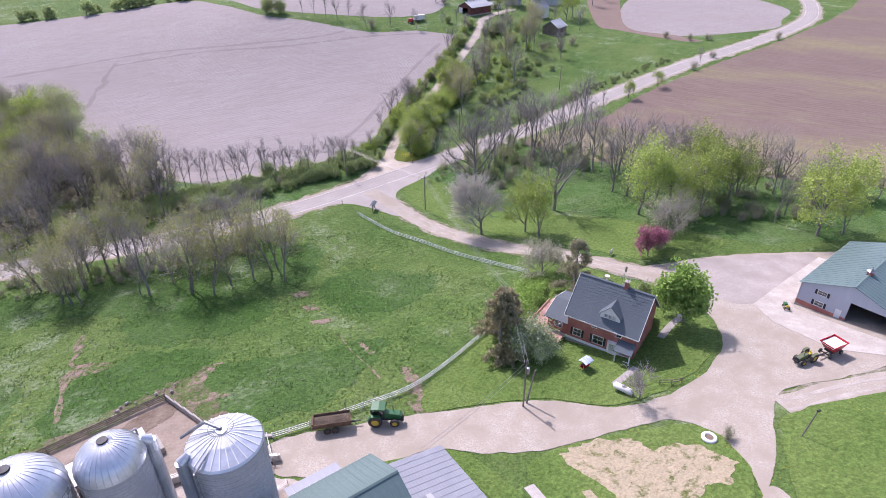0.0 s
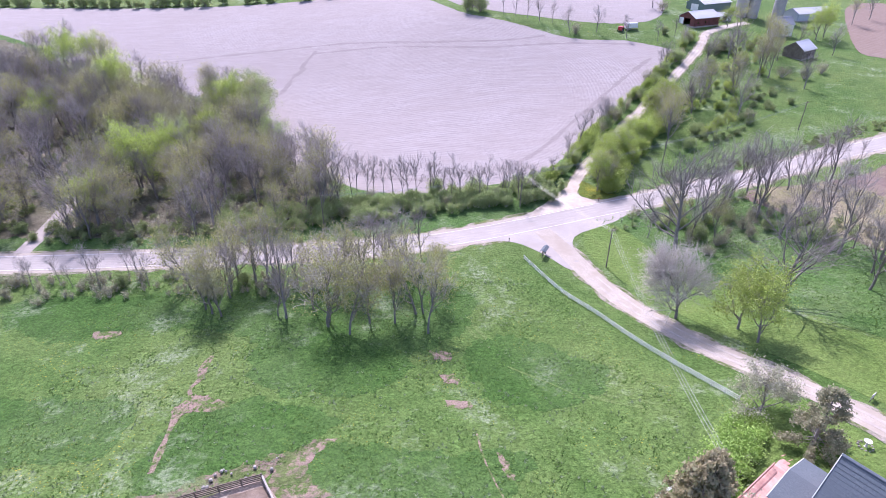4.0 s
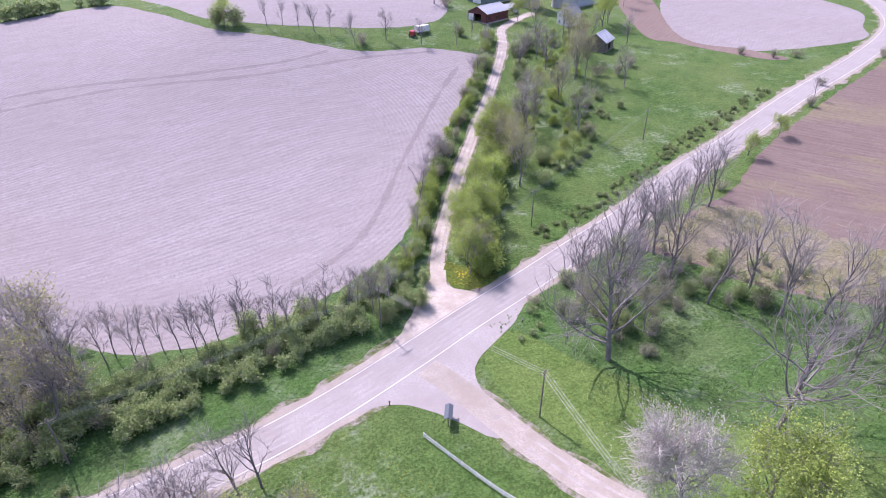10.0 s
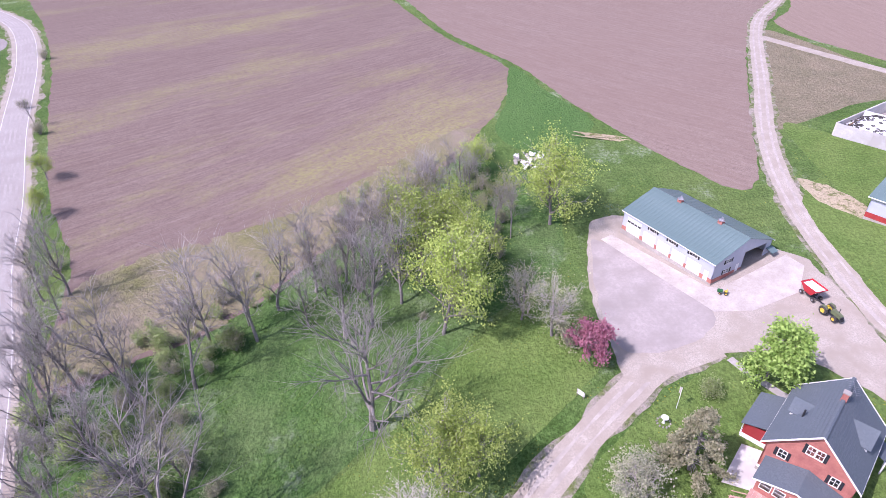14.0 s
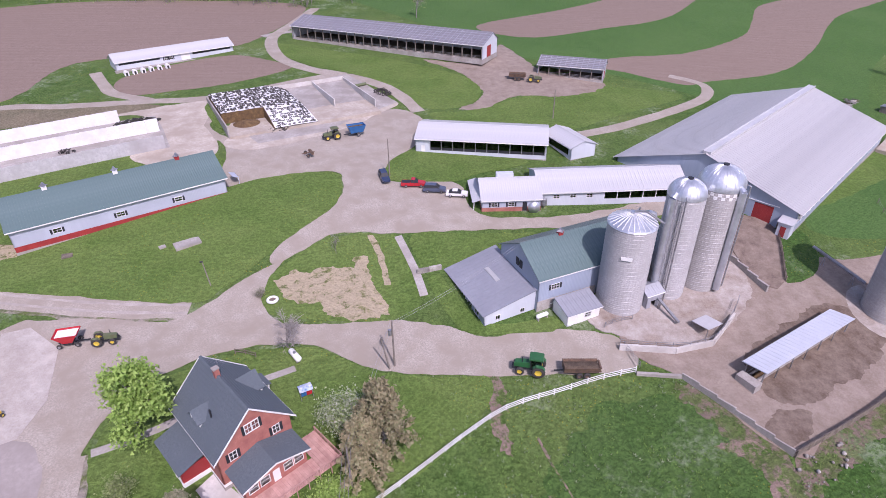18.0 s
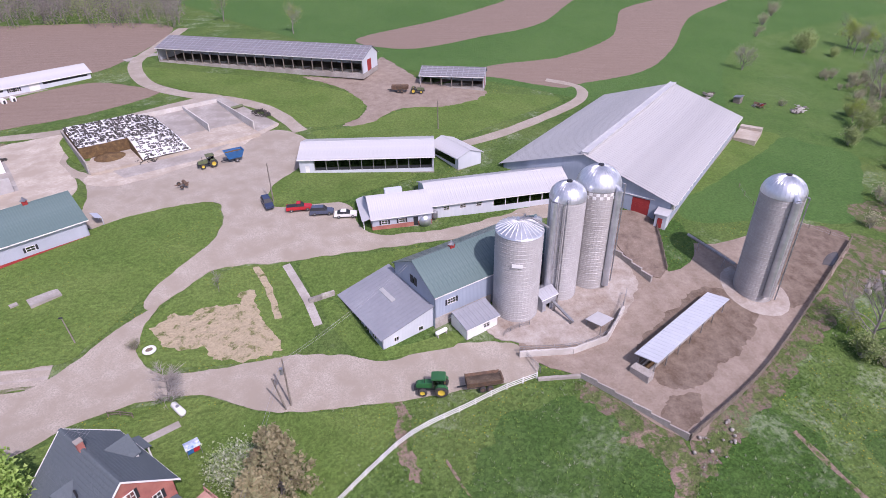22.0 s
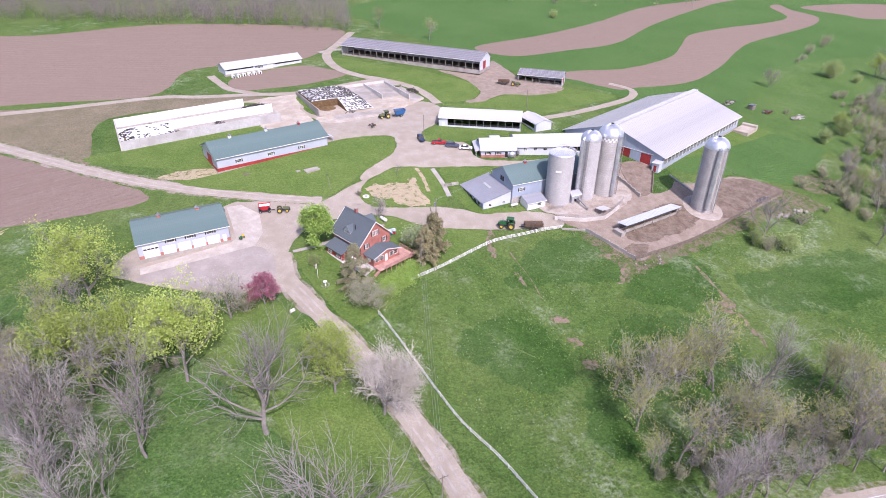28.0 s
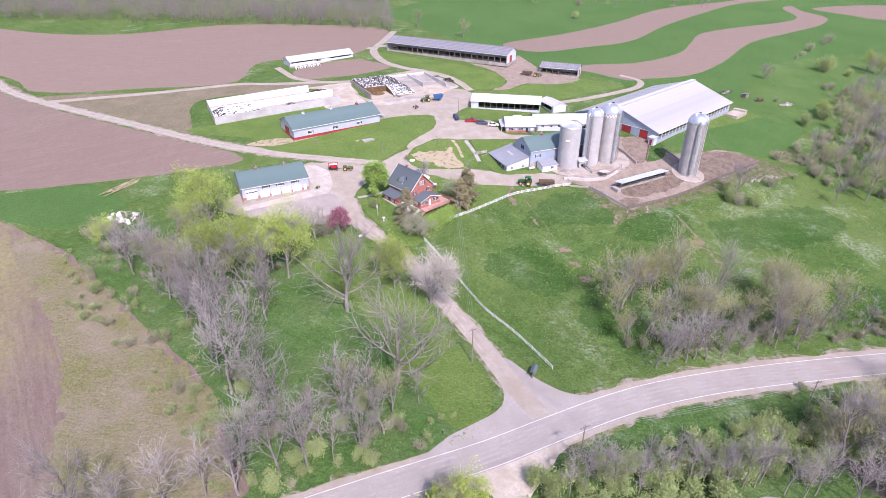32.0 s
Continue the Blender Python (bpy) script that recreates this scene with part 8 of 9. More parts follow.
for pts, lab in (([(-73.5, 38.5), (-68, 38.8), (-64.5, 39.8), (-66.8, 41.8), (-72.5, 43.6)], "eroded gully head in the pasture"), ([(-29, 49.6), (-26.2, 49.8), (-25.6, 47.6), (-28, 47)], "small bare patch in the pasture"), ([(-31, 57.5), (-27.6, 56.6), (-26.6, 54.4), (-29.6, 54.8)], "small bare patch of reddish soil"), ([(-28, 41.6), (-24, 41.8), (-23.6, 40), (-27.4, 39.8)], "bare straw-coloured patch in the pasture"), ([(-13.6, 3.4), (-16.2, 4), (-15.4, 10), (-15, 17), (-13.8, 17), (-13.2, 10)], "worn soil path under the fence"), ([(-18, 22.4), (-19.2, 27.4), (-20.2, 28.8), (-19.8, 25), (-18.6, 22.4)], "thin worn path in the pasture"), ([(-51.3, 24), (-48.8, 28.2), (-45.4, 31.8), (-44.6, 31.2), (-47.2, 27.6), (-49, 24)], "muddy rill below the yard corner"), ([(-102, 65), (-97, 65), (-96, 63), (-101, 63)], "bare patch in the pasture"), ([(-50.5, 22), (-44, 20.5), (-43.6, 19.4), (-49, 19.8)], "bare soil at the conveyor's end")):
    patch("bare_soil", pts, M["erosion"], 0.085, lab, "ground", 0.8, ragged=0.9)

# ---- trees and shrubs ----


def leaf_material(name, tones, rough=0.7, through=0.33):
    """Foliage whose tone differs from leaf to leaf."""
    m, nt, bsdf = base(name, rough, 0, 0.2)
    geo = nt.nodes.new("ShaderNodeNewGeometry")
    ramp = nt.nodes.new("ShaderNodeValToRGB")
    while len(ramp.color_ramp.elements) < len(tones):
        ramp.color_ramp.elements.new(0.5)
    for k, tone in enumerate(tones):
        ramp.color_ramp.elements[k].position = k / (len(tones) - 1)
        ramp.color_ramp.elements[k].color = (*tone, 1)
    nt.links.new(geo.outputs["Random Per Island"], ramp.inputs[0])
    oi = nt.nodes.new("ShaderNodeObjectInfo")
    hsv = nt.nodes.new("ShaderNodeHueSaturation")
    r = nt.nodes.new("ShaderNodeMapRange")
    r.inputs[3].default_value, r.inputs[4].default_value = 0.8, 1.25
    nt.links.new(oi.outputs["Random"], r.inputs[0])
    nt.links.new(r.outputs[0], hsv.inputs["Value"])
    nt.links.new(ramp.outputs[0], hsv.inputs["Color"])
    nt.links.new(hsv.outputs[0], bsdf.inputs["Base Color"])
    tr = nt.nodes.new("ShaderNodeBsdfTranslucent")
    nt.links.new(hsv.outputs[0], tr.inputs[0])
    mx = nt.nodes.new("ShaderNodeMixShader")
    mx.inputs[0].default_value = through
    nt.links.new(bsdf.outputs[0], mx.inputs[1])
    nt.links.new(tr.outputs[0], mx.inputs[2])
    nt.links.new(mx.outputs[0], nt.nodes["Material Output"].inputs[0])
    return m


M["bark"] = surface("grey_bark", (0.2, 0.18, 0.168), (0.31, 0.282, 0.266), (0.15, 0.133, 0.123), (0.15, 1.5), 0.95, relief=0.5, vary=0.2)
M["twig"] = leaf_material("grey_twigs", [(0.31, 0.282, 0.268), (0.4, 0.368, 0.35), (0.49, 0.455, 0.435), (0.35, 0.32, 0.305)], 0.9, 0.46)
M["twig_pale"] = surface("pale_twigs", (0.48, 0.44, 0.4), (0.56, 0.52, 0.47), (0.42, 0.38, 0.33), (0.4, 3.0), 0.95, relief=0)
M["leaf_spring"] = leaf_material("spring_leaves", [(0.25, 0.33, 0.07), (0.34, 0.43, 0.1), (0.43, 0.51, 0.15), (0.28, 0.36, 0.08)])
M["leaf_bud"] = leaf_material("budding_leaves", [(0.32, 0.34, 0.1), (0.42, 0.43, 0.15), (0.36, 0.32, 0.17), (0.29, 0.35, 0.1)])
M["leaf_green"] = leaf_material("fresh_green_leaves", [(0.2, 0.32, 0.07), (0.28, 0.42, 0.1), (0.37, 0.5, 0.15)])
M["leaf_shrub"] = leaf_material("shrub_leaves", [(0.2, 0.28, 0.09), (0.29, 0.37, 0.14), (0.37, 0.44, 0.19), (0.29, 0.31, 0.17)])
M["leaf_olive"] = leaf_material("grey_olive_leaves", [(0.27, 0.28, 0.17), (0.36, 0.36, 0.23), (0.31, 0.27, 0.2)])
M["leaf_haze"] = leaf_material("pale_catkins", [(0.44, 0.4, 0.36), (0.54, 0.5, 0.44), (0.5, 0.48, 0.38)])
M["leaf_cedar"] = leaf_material("bronze_cedar_sprays", [(0.3, 0.27, 0.16), (0.4, 0.35, 0.22), (0.27, 0.28, 0.15)], through=0.4)
M["leaf_spruce"] = leaf_material("dark_spruce_sprays", [(0.3, 0.31, 0.18), (0.4, 0.39, 0.25), (0.47, 0.44, 0.3)], through=0.42)
M["leaf_willow"] = leaf_material("grey_green_young_leaves", [(0.29, 0.3, 0.19), (0.38, 0.38, 0.26), (0.46, 0.45, 0.34)])
M["leaf_crab"] = leaf_material("crab_apple_blossom", [(0.36, 0.13, 0.18), (0.45, 0.2, 0.26), (0.3, 0.11, 0.15)])
M["leaf_blossom"] = leaf_material("white_blossom", [(0.22, 0.31, 0.1), (0.3, 0.4, 0.14), (0.56, 0.6, 0.44), (0.26, 0.36, 0.12), (0.62, 0.63, 0.52), (0.2, 0.3, 0.09)])


def tube_data(segs):
    """Vertices and faces of tapered tubes: (p, q, r0, r1, sides)."""
    V, F, b = [], [], 0
    for p, q, r0, r1, n in segs:
        w = q - p
        w /= max(1e-6, np.linalg.norm(w))
        u = np.cross(w, (0.3, 0.9, 0.31))
        u /= np.linalg.norm(u)
        s = np.cross(w, u)
        a = np.arange(n) * 2 * np.pi / n
        d = np.outer(np.cos(a), u) + np.outer(np.sin(a), s)
        if n == 3:
            V += [p + r0 * d, q[None, :]]
            F += [(b + k, b + (k + 1) % n, b + n) for k in range(n)]
            b += n + 1
            continue
        V += [p + r0 * d, q + r1 * d]
        F += [(b + k, b + (k + 1) % n, b + (k + 1) % n + n, b + k + n) for k in range(n)]
        b += 2 * n
    return np.concatenate(V), F


def leaf_data(points, size, rs, flat=0.0):
    """Small leaf sprays turned every way, one at each point."""
    n = len(points)
    d = rs.normal(size=(n, 3))
    d[:, 2] *= 1 - flat
    d /= np.linalg.norm(d, axis=1)[:, None]
    u = np.cross(d, rs.normal(size=(n, 3)))
    u /= np.linalg.norm(u, axis=1)[:, None]
    s = np.cross(d, u)
    k = (size * rs.uniform(0.6, 1.4, n))[:, None]
    v = np.stack([points - k * u - 0.5 * k * s, points + k * u - 0.5 * k * s, points + 0.9 * k * s], 1).reshape(-1, 3)
    return v, [(3 * i, 3 * i + 1, 3 * i + 2) for i in range(n)]


def grow(seed, high, r0, limbs=9, subs=6, twigs=5, first=0.25, spread=0.9, up=0.25, reach=0.5, fine=0.02):
    """A branching skeleton: trunk and limb segments, twig segments, and the points along the twigs."""
    rs = np.random.RandomState(seed)
    wood, thin, tips = [], [], []

    def run(p, d, length, r, level, steps, sides, lift):
        pts = [(p, d)]
        for i in range(steps):
            d = d + rs.normal(size=3) * (0.1 + 0.07 * level) + np.array((0, 0, lift))
            d = d / np.linalg.norm(d)
            q = p + d * length / steps
            ra, rb = r * (1 - 0.75 * i / steps), r * (1 - 0.75 * (i + 1) / steps)
            (wood if level < 2 else thin).append((p, q, max(ra, fine * 0.7), max(rb, fine * 0.6), sides))
            p = q
            pts.append((p, d))
        return pts

    def along(pts, t):
        f = t * (len(pts) - 1)
        i = min(int(f), len(pts) - 2)
        w = f - i
        return pts[i][0] * (1 - w) + pts[i + 1][0] * w, pts[i][1]

    def side(d, angle):
        n = rs.normal(size=3)
        n -= d * (n @ d)
        n /= np.linalg.norm(n)
        return d * math.cos(angle) + n * math.sin(angle)

    trunk = run(np.zeros(3) - (0, 0, 0.4), np.array((0, 0, 1.0)), high * 0.82, r0, 0, 6, 7, 0.1)
    for i in range(limbs):
        t = first + (0.98 - first) * (i + rs.uniform(0, 0.8)) / limbs
        p, d = along(trunk, t)
        limb = run(p, side(d, spread * rs.uniform(0.7, 1.2)), high * reach * (1.15 - 0.65 * t) * rs.uniform(0.8, 1.2), r0 * 0.45 * (1.15 - 0.6 * t), 1, 4, 5, up)
        for _ in range(subs):
            p1, d1 = along(limb, rs.uniform(0.25, 1.0))
            sub = run(p1, side(d1, rs.uniform(0.4, 0.95)), high * reach * 0.45 * rs.uniform(0.6, 1.2), max(r0 * 0.13, fine * 1.3), 2, 2, 4, up * 0.7)
            for _ in range(twigs):
                p2, d2 = along(sub, rs.uniform(0.2, 1.0))
                tw = run(p2, side(d2, rs.uniform(0.3, 0.9)), high * reach * 0.3 * rs.uniform(0.6, 1.3), fine, 3, 1, 3, up * 0.4)
                tips += [tw[0][0] * 0.4 + tw[1][0] * 0.6, tw[1][0]]
    return wood, thin, np.array(tips), rs


def mesh_of(name, v, f, material):
    me = bpy.data.meshes.new(name)
    me.from_pydata(v.tolist(), [], f)
    me.materials.append(material)
    return me


def tree(seed, name, label, high, r0, leaves=None, per=2, size=0.2, twig="twig", group="", fuzz=0.35, category="tree", gaps=-0.22, **how):
    """A tree as a thing: trunk with limbs, twigs, and a crown of leaves where it has them."""
    wood, thin, tips, rs = grow(seed, high, r0, **how)
    t = new(name)
    t.empty_display_size = 0.2
    tagged(t, label, category, group)
    pieces = [("trunk", *tube_data(wood), M["bark"]), ("branchwork", *tube_data(thin), M[twig])]
    if leaves:
        pts = np.repeat(tips, per, 0)
        pts = pts + rs.normal(size=pts.shape) * fuzz
        off = seed * 7.3
        pts = np.array([q for q in pts if noise.noise((q[0] * 0.55 + off, q[1] * 0.55, q[2] * 0.55)) + 0.5 * noise.noise((q[0] * 1.4 + off, q[1] * 1.4, q[2] * 1.4)) > gaps])
        pieces.append(("crown", *leaf_data(pts, size, rs), M[leaves]))
    for pn, v, f, mat in pieces:
        ob = new(pn, mesh_of(pn, v, f, mat))
        ob.parent = t
    return t


def shrub_data(seed, r, high, n, size, boughs=16, brush=1):
    rs = np.random.RandomState(seed)
    stems = []
    pts = []
    for k in range(boughs):
        a, tilt = rs.uniform(0, 6.28), rs.uniform(0.1, 0.9)
        d = np.array((math.cos(a) * tilt * r, math.sin(a) * tilt * r, high * rs.uniform(0.7, 1.0) * (1.15 - 0.4 * tilt)))
        q = d * 0.5 + rs.normal(size=3) * 0.1 * r
        stems += [(np.array((0, 0, -0.2)), q, 0.05, 0.03, 4), (q, d, 0.03, 0.012, 3)]
        for _ in range(3 * brush):
            e = q + (d - q) * rs.uniform(0.1, 0.8)
            stems.append((e, e + rs.normal(size=3) * 0.28 * r, 0.02, 0.01, 3))
        pts.append(q + (d - q) * rs.uniform(0, 1.1, (n // boughs, 1)) + rs.normal(size=(n // boughs, 3)) * (0.2 * r, 0.2 * r, 0.16 * high))
    pts = np.concatenate(pts)
    pts[:, 2] = np.abs(pts[:, 2])
    return tube_data(stems), leaf_data(pts, size, rs)


def shrub(seed, name, label, r, high, n, size, leaves, category="shrub", group=""):
    (v, f), (lv, lf) = shrub_data(seed, r, high, n, size)
    t = new(name)
    t.empty_display_size = 0.2
    tagged(t, label, category, group)
    for pn, vv, ff, mat in (("stemwork", v, f, M["twig"]), ("foliage", lv, lf, M[leaves])):
        new(pn, mesh_of(pn, vv, ff, mat)).parent = t
    return t


def conifer(seed, name, label, high, r, leaves, n=2600, size=0.17):
    rs = np.random.RandomState(seed)
    segs = [(np.array((0, 0, -0.3)), np.array((0, 0, high * 0.97)), 0.2, 0.03, 7)]
    pts = []
    for k in range(70):
        t = rs.uniform(0.05, 0.97)
        a = rs.uniform(0, 6.28)
        reach = r * (1 - t) ** 0.75 * rs.uniform(0.75, 1.15) + 0.15
        p = np.array((0, 0, high * t))
        q = p + np.array((math.cos(a) * reach, math.sin(a) * reach, -0.1 * reach + rs.uniform(-0.1, 0.3)))
        segs.append((p, q, 0.04, 0.012, 3))
        m = n // 70
        w = rs.uniform(0.25, 1.05, (m, 1)) ** 0.7
        pts.append(p + (q - p) * w + rs.normal(size=(m, 3)) * (0.16, 0.16, 0.2))
    t = new(name)
    t.empty_display_size = 0.2
    tagged(t, label, "tree")
    for pn, (vv, ff), mat in (("trunk", tube_data(segs), M["bark"]), ("crown", leaf_data(np.concatenate(pts), size, rs, 0.3), M[leaves])):
        new(pn, mesh_of(pn, vv, ff, mat)).parent = t
    return t


trng = random.Random(11)
used = set()


def put(variant, x, y, size=1.0, turn=None, sink=0.1):
    """Stand a tree at a place: the first time itself, then copies of it."""
    size *= 1.45
    m = pose(x, y, ground_z(x, y) - sink, 0, 0, trng.uniform(0, 360) if turn is None else turn) @ Matrix.Diagonal((size, size, size * trng.uniform(0.92, 1.08), 1))
    if variant.name not in used:
        used.add(variant.name)
        variant.matrix_basis = m
        return variant
    one = variant
    made = {}
    for o in (one, *one.children):
        c = o.copy()
        scene.collection.objects.link(c)
        made[o] = c
        if o is not one:
            c.parent = made[one]
    made[one].matrix_basis = m
    return made[one]


BARE = [tree(s, "bare_tree", "tall bare grey tree in early spring", 11, 0.2, group="bare trees", spread=0.7, up=0.24, reach=0.5, limbs=11, subs=6, twigs=5, fine=0.021) for s in (1, 2, 3)]
SLIM = [tree(s, "sapling", "slim leafless young tree on the verge", 9, 0.11, group="bare saplings", spread=0.55, up=0.35, reach=0.46, limbs=9, subs=5, twigs=5, first=0.3) for s in (4, 5)]
BUD = [tree(s, "budding_tree", "half-bare tree with yellowish buds", 11, 0.2, "leaf_bud", 4, 0.1, group="budding trees", spread=0.7, up=0.25, reach=0.5, limbs=10, subs=7, twigs=4) for s in (6, 7, 8)]
LEAFY = [tree(s, "leafy_tree", "tree in fresh yellow-green leaf", 11, 0.24, "leaf_spring", 18, 0.12, group="leafing trees", spread=0.8, up=0.2, reach=0.55, limbs=11, subs=6, twigs=5, fuzz=0.5, first=0.18, gaps=-0.12) for s in (9, 10)]
OAK = [tree(s, "bare_oak", "broad bare oak with crooked limbs", 13, 0.34, group="bare oaks", spread=0.9, up=0.2, reach=0.62, limbs=14, subs=8, twigs=6, first=0.22, fine=0.02) for s in (12, 13)]
SHRUB = [shrub(s, "green_shrub", "dense green hedgerow shrub", 1.9, 2.8, 2600, 0.105, "leaf_shrub", group="hedgerow shrubs") for s in (21, 22)]
OLIVE = [shrub(s, "twiggy_shrub", "grey-brown half-leafed thicket shrub", 1.7, 2.6, 800, 0.095, "leaf_olive", group="thicket shrubs") for s in (23, 24)]

# single trees round the house and drive
put(OAK[0], 42.4, 69.4, 1.14, 40)
put(OAK[1], 29.6, 95.2, 1.2, 10)
pale = tree(31, "pale_tree", "round pale grey tree with dense fine twigs", 7.6, 0.18, "leaf_haze", 2, 0.06, "twig_pale", spread=0.95, up=0.22, reach=0.6, limbs=18, subs=12, twigs=12, first=0.2, gaps=-0.05)
put(pale, 19.6, 66.0, 1.32)
for x, y, v, k in ((29.4, 60.2, LEAFY[0], 0.82), (30.6, 54.8, LEAFY[1], 0.74), (59.6, 55.4, LEAFY[1], 1.1), (64.5, 51, LEAFY[0], 0.88), (72, 47, LEAFY[1], 0.9), (77.5, 56.6, LEAFY[0], 1.12), (81.5, 49, LEAFY[1], 0.85), (86, 61.5, BUD[0], 0.95), (90, 54, BUD[1], 0.9), (87.5, 26.6, LEAFY[0], 1.12), (93, 24.5, LEAFY[1], 0.7), (113.6, 39, LEAFY[0], 0.58), (118, 36, BUD[2], 0.5)):
    put(v, x, y, k)
crab = tree(33, "crab_apple", "small crab apple in dark pink blossom", 4.6, 0.13, "leaf_crab", 14, 0.13, spread=0.9, up=0.15, reach=0.55, limbs=9, subs=5, twigs=5, first=0.25, fuzz=0.28)
put(crab, 46.2, 32.9)
put(OLIVE[0], 50.5, 35, 1.4)
grey_tree = tree(34, "twiggy_tree", "grey spreading leafless garden tree", 7.5, 0.2, "leaf_olive", 2, 0.09, "twig", spread=1.0, up=0.18, reach=0.58, limbs=11, subs=8, twigs=6, first=0.12)
put(grey_tree, 53.5, 37)
put(grey_tree, 59, 41, 0.85)
maple = tree(35, "lawn_maple", "small maple in fresh green leaf on the lawn", 6.4, 0.16, "leaf_green", 20, 0.16, spread=0.85, up=0.2, reach=0.5, limbs=11, subs=6, twigs=5, first=0.2, fuzz=0.38)
put(maple, 36.2, 8.4, 1.08)
spruce = conifer(36, "spruce", "broad dusky bronze-green spruce beside the house", 8.6, 3.5, "leaf_spruce", 11000, 0.115)
put(spruce, 24.4, 27.2)
willow = tree(40, "grey_garden_tree", "round grey-green garden tree in young leaf", 5.6, 0.18, "leaf_willow", 9, 0.09, "twig", spread=1.0, up=0.18, reach=0.6, limbs=12, subs=8, twigs=5, first=0.1)
put(willow, 21.2, 35.4, 0.92)
cedar = conifer(37, "cedar", "bronze-green cedar by the white fence", 8.2, 3.3, "leaf_cedar", 9000, 0.15)
put(cedar, 2.6, 14.6, 1.15)
put(cedar, 5.2, 17.6, 0.95)
blossom = shrub(38, "blossom_bush", "large bush covered in white blossom", 2.7, 3.9, 9000, 0.1, "leaf_blossom")
put(blossom, 6.8, 11.6, 1.1)
put(blossom, 8.4, 9.6, 0.75)
tank_tree = tree(39, "leafless_shrub_tree", "small purplish leafless tree by the tank", 4.2, 0.1, None, 1, 0.1, "twig", spread=1.0, up=0.2, reach=0.55, limbs=12, subs=7, twigs=6, first=0.12)
put(tank_tree, 16.8, -5.6)
put(SHRUB[0], 35.2, 18.6, 0.75)
HEDGE = [shrub(s, "garden_shrub", "low bright green shrub in the garden hedge", 2.1, 1.7, 2600, 0.1, "leaf_green", group="garden hedge") for s in (25, 26)]
for x, y, k in ((17.6, 30.4, 0.95), (16.2, 28.6, 1.0), (14.6, 26.8, 0.95), (12.9, 24.9, 1.0), (11.2, 22.9, 0.95), (9.4, 20.8, 0.9), (15.6, 31.4, 0.9), (13.4, 28.6, 1.0), (11.4, 26.2, 1.0), (9.6, 24.0, 0.9), (18.6, 32.8, 0.85), (8.0, 22.0, 0.8)):
    put(HEDGE[trng.randrange(2)], x, y, k)
put(SLIM[0], 9.4, -27.6, 0.35)
put(OLIVE[1], 22.6, -17.4, 0.5)

# verge south of the road
for x, y, v, k in ((-52.4, 65.2, BUD[0], 1.2), (-47.6, 62.4, BUD[1], 0.95), (-44, 66.5, BUD[2], 0.9), (-34.4, 70.4, BUD[1], 1.12), (-38.8, 67, BUD[0], 0.85), (-31, 75, BUD[2], 0.85), (-87.5, 81.5, BUD[1], 1.0), (-64, 69.5, BARE[1], 0.62), (-75, 90.2, BARE[2], 0.68), (-69, 89.5, SLIM[0], 0.9), (-58, 91.5, BARE[2], 0.66), (-53, 92, SLIM[1], 1.0), (-48.5, 92.4, BARE[1], 0.85), (-45.5, 92, BARE[2], 0.9), (-43, 93, BARE[0], 0.8), (-37.5, 93.6, BARE[0], 0.85), (-34.4, 94.8, BARE[1], 0.8), (-41, 83, BARE[2], 0.85), (-47, 80, BUD[0], 0.9), (-35.5, 84, BUD[1], 0.85), (-53, 78, BARE[0], 0.8), (-57, 72, OAK[1], 0.5), (-30, 84, BUD[2], 0.6)):
    put(v, x, y, k)
for k in range(34):
    x = -160 + 3.9 * k + trng.uniform(-1.5, 1.5)
    put(SLIM[k % 2], x, 87 + 0.03 * (x + 90) + trng.uniform(-5, 3), trng.uniform(0.45, 0.8))
for k in range(30):
    x = -175 + 5 * k + trng.uniform(-1.5, 1.5)
    put((OLIVE + SHRUB)[trng.choice((0, 0, 1, 1, 2))], x, 80 + trng.uniform(-4, 8), trng.uniform(0.55, 0.95))

# hedge and saplings between road and stubble
for k in range(30):
    t = k / 29
    x = -80 + 84 * t
    y = 113 + 9.5 * t + 12 * trng.random() * (0.75 + 0.5 * t)
    put((SHRUB + OLIVE)[trng.choice((0, 0, 1, 2, 3))], x, y + 2, trng.uniform(0.7, 1.15))
for k in range(22):
    x = -58 + 2.7 * k + trng.uniform(-1, 1)
    y = 128 + 0.0042 * (x + 20) ** 2 + trng.uniform(-2, 3)
    put(SLIM[k % 2], x, y, trng.uniform(0.75, 1.05))
put(BARE[1], -60, 126, 1.2)
put(OAK[0], -66, 130, 0.9)


def along_line(pts, n, off, wander, variants, lo, hi):
    line = smooth_loop(pts, False, 1.0)
    for k in range(n):
        i = min(len(line) - 2, int(trng.random() * (len(line) - 1)))
        t = (line[i + 1] - line[i]).normalized()
        q = line[i] + Vector((-t.y, t.x)) * (off + trng.uniform(-wander, wander))
        put(trng.choice(variants), q.x, q.y, trng.uniform(lo, hi))


# along the lane to the neighbour
along_line(FIELD_DRIVE[2:11], 24, 6.2, 1.8, SHRUB + OLIVE, 0.8, 1.3)
along_line(FIELD_DRIVE[2:11], 12, 6.5, 2.0, SLIM + BARE[:1], 0.6, 0.9)
along_line(FIELD_DRIVE[2:8], 24, -8.0, 2.6, LEAFY + LEAFY + BUD, 0.42, 0.72)
along_line(FIELD_DRIVE[2:11], 30, -9.0, 4.0, SHRUB + OLIVE[:1], 0.9, 1.6)
along_line(FIELD_DRIVE[5:11], 9, -13, 6, BARE + BUD, 0.7, 1.0)
along_line(FIELD_DRIVE[7:12], 12, -22, 12, BARE + BUD, 0.8, 1.1)
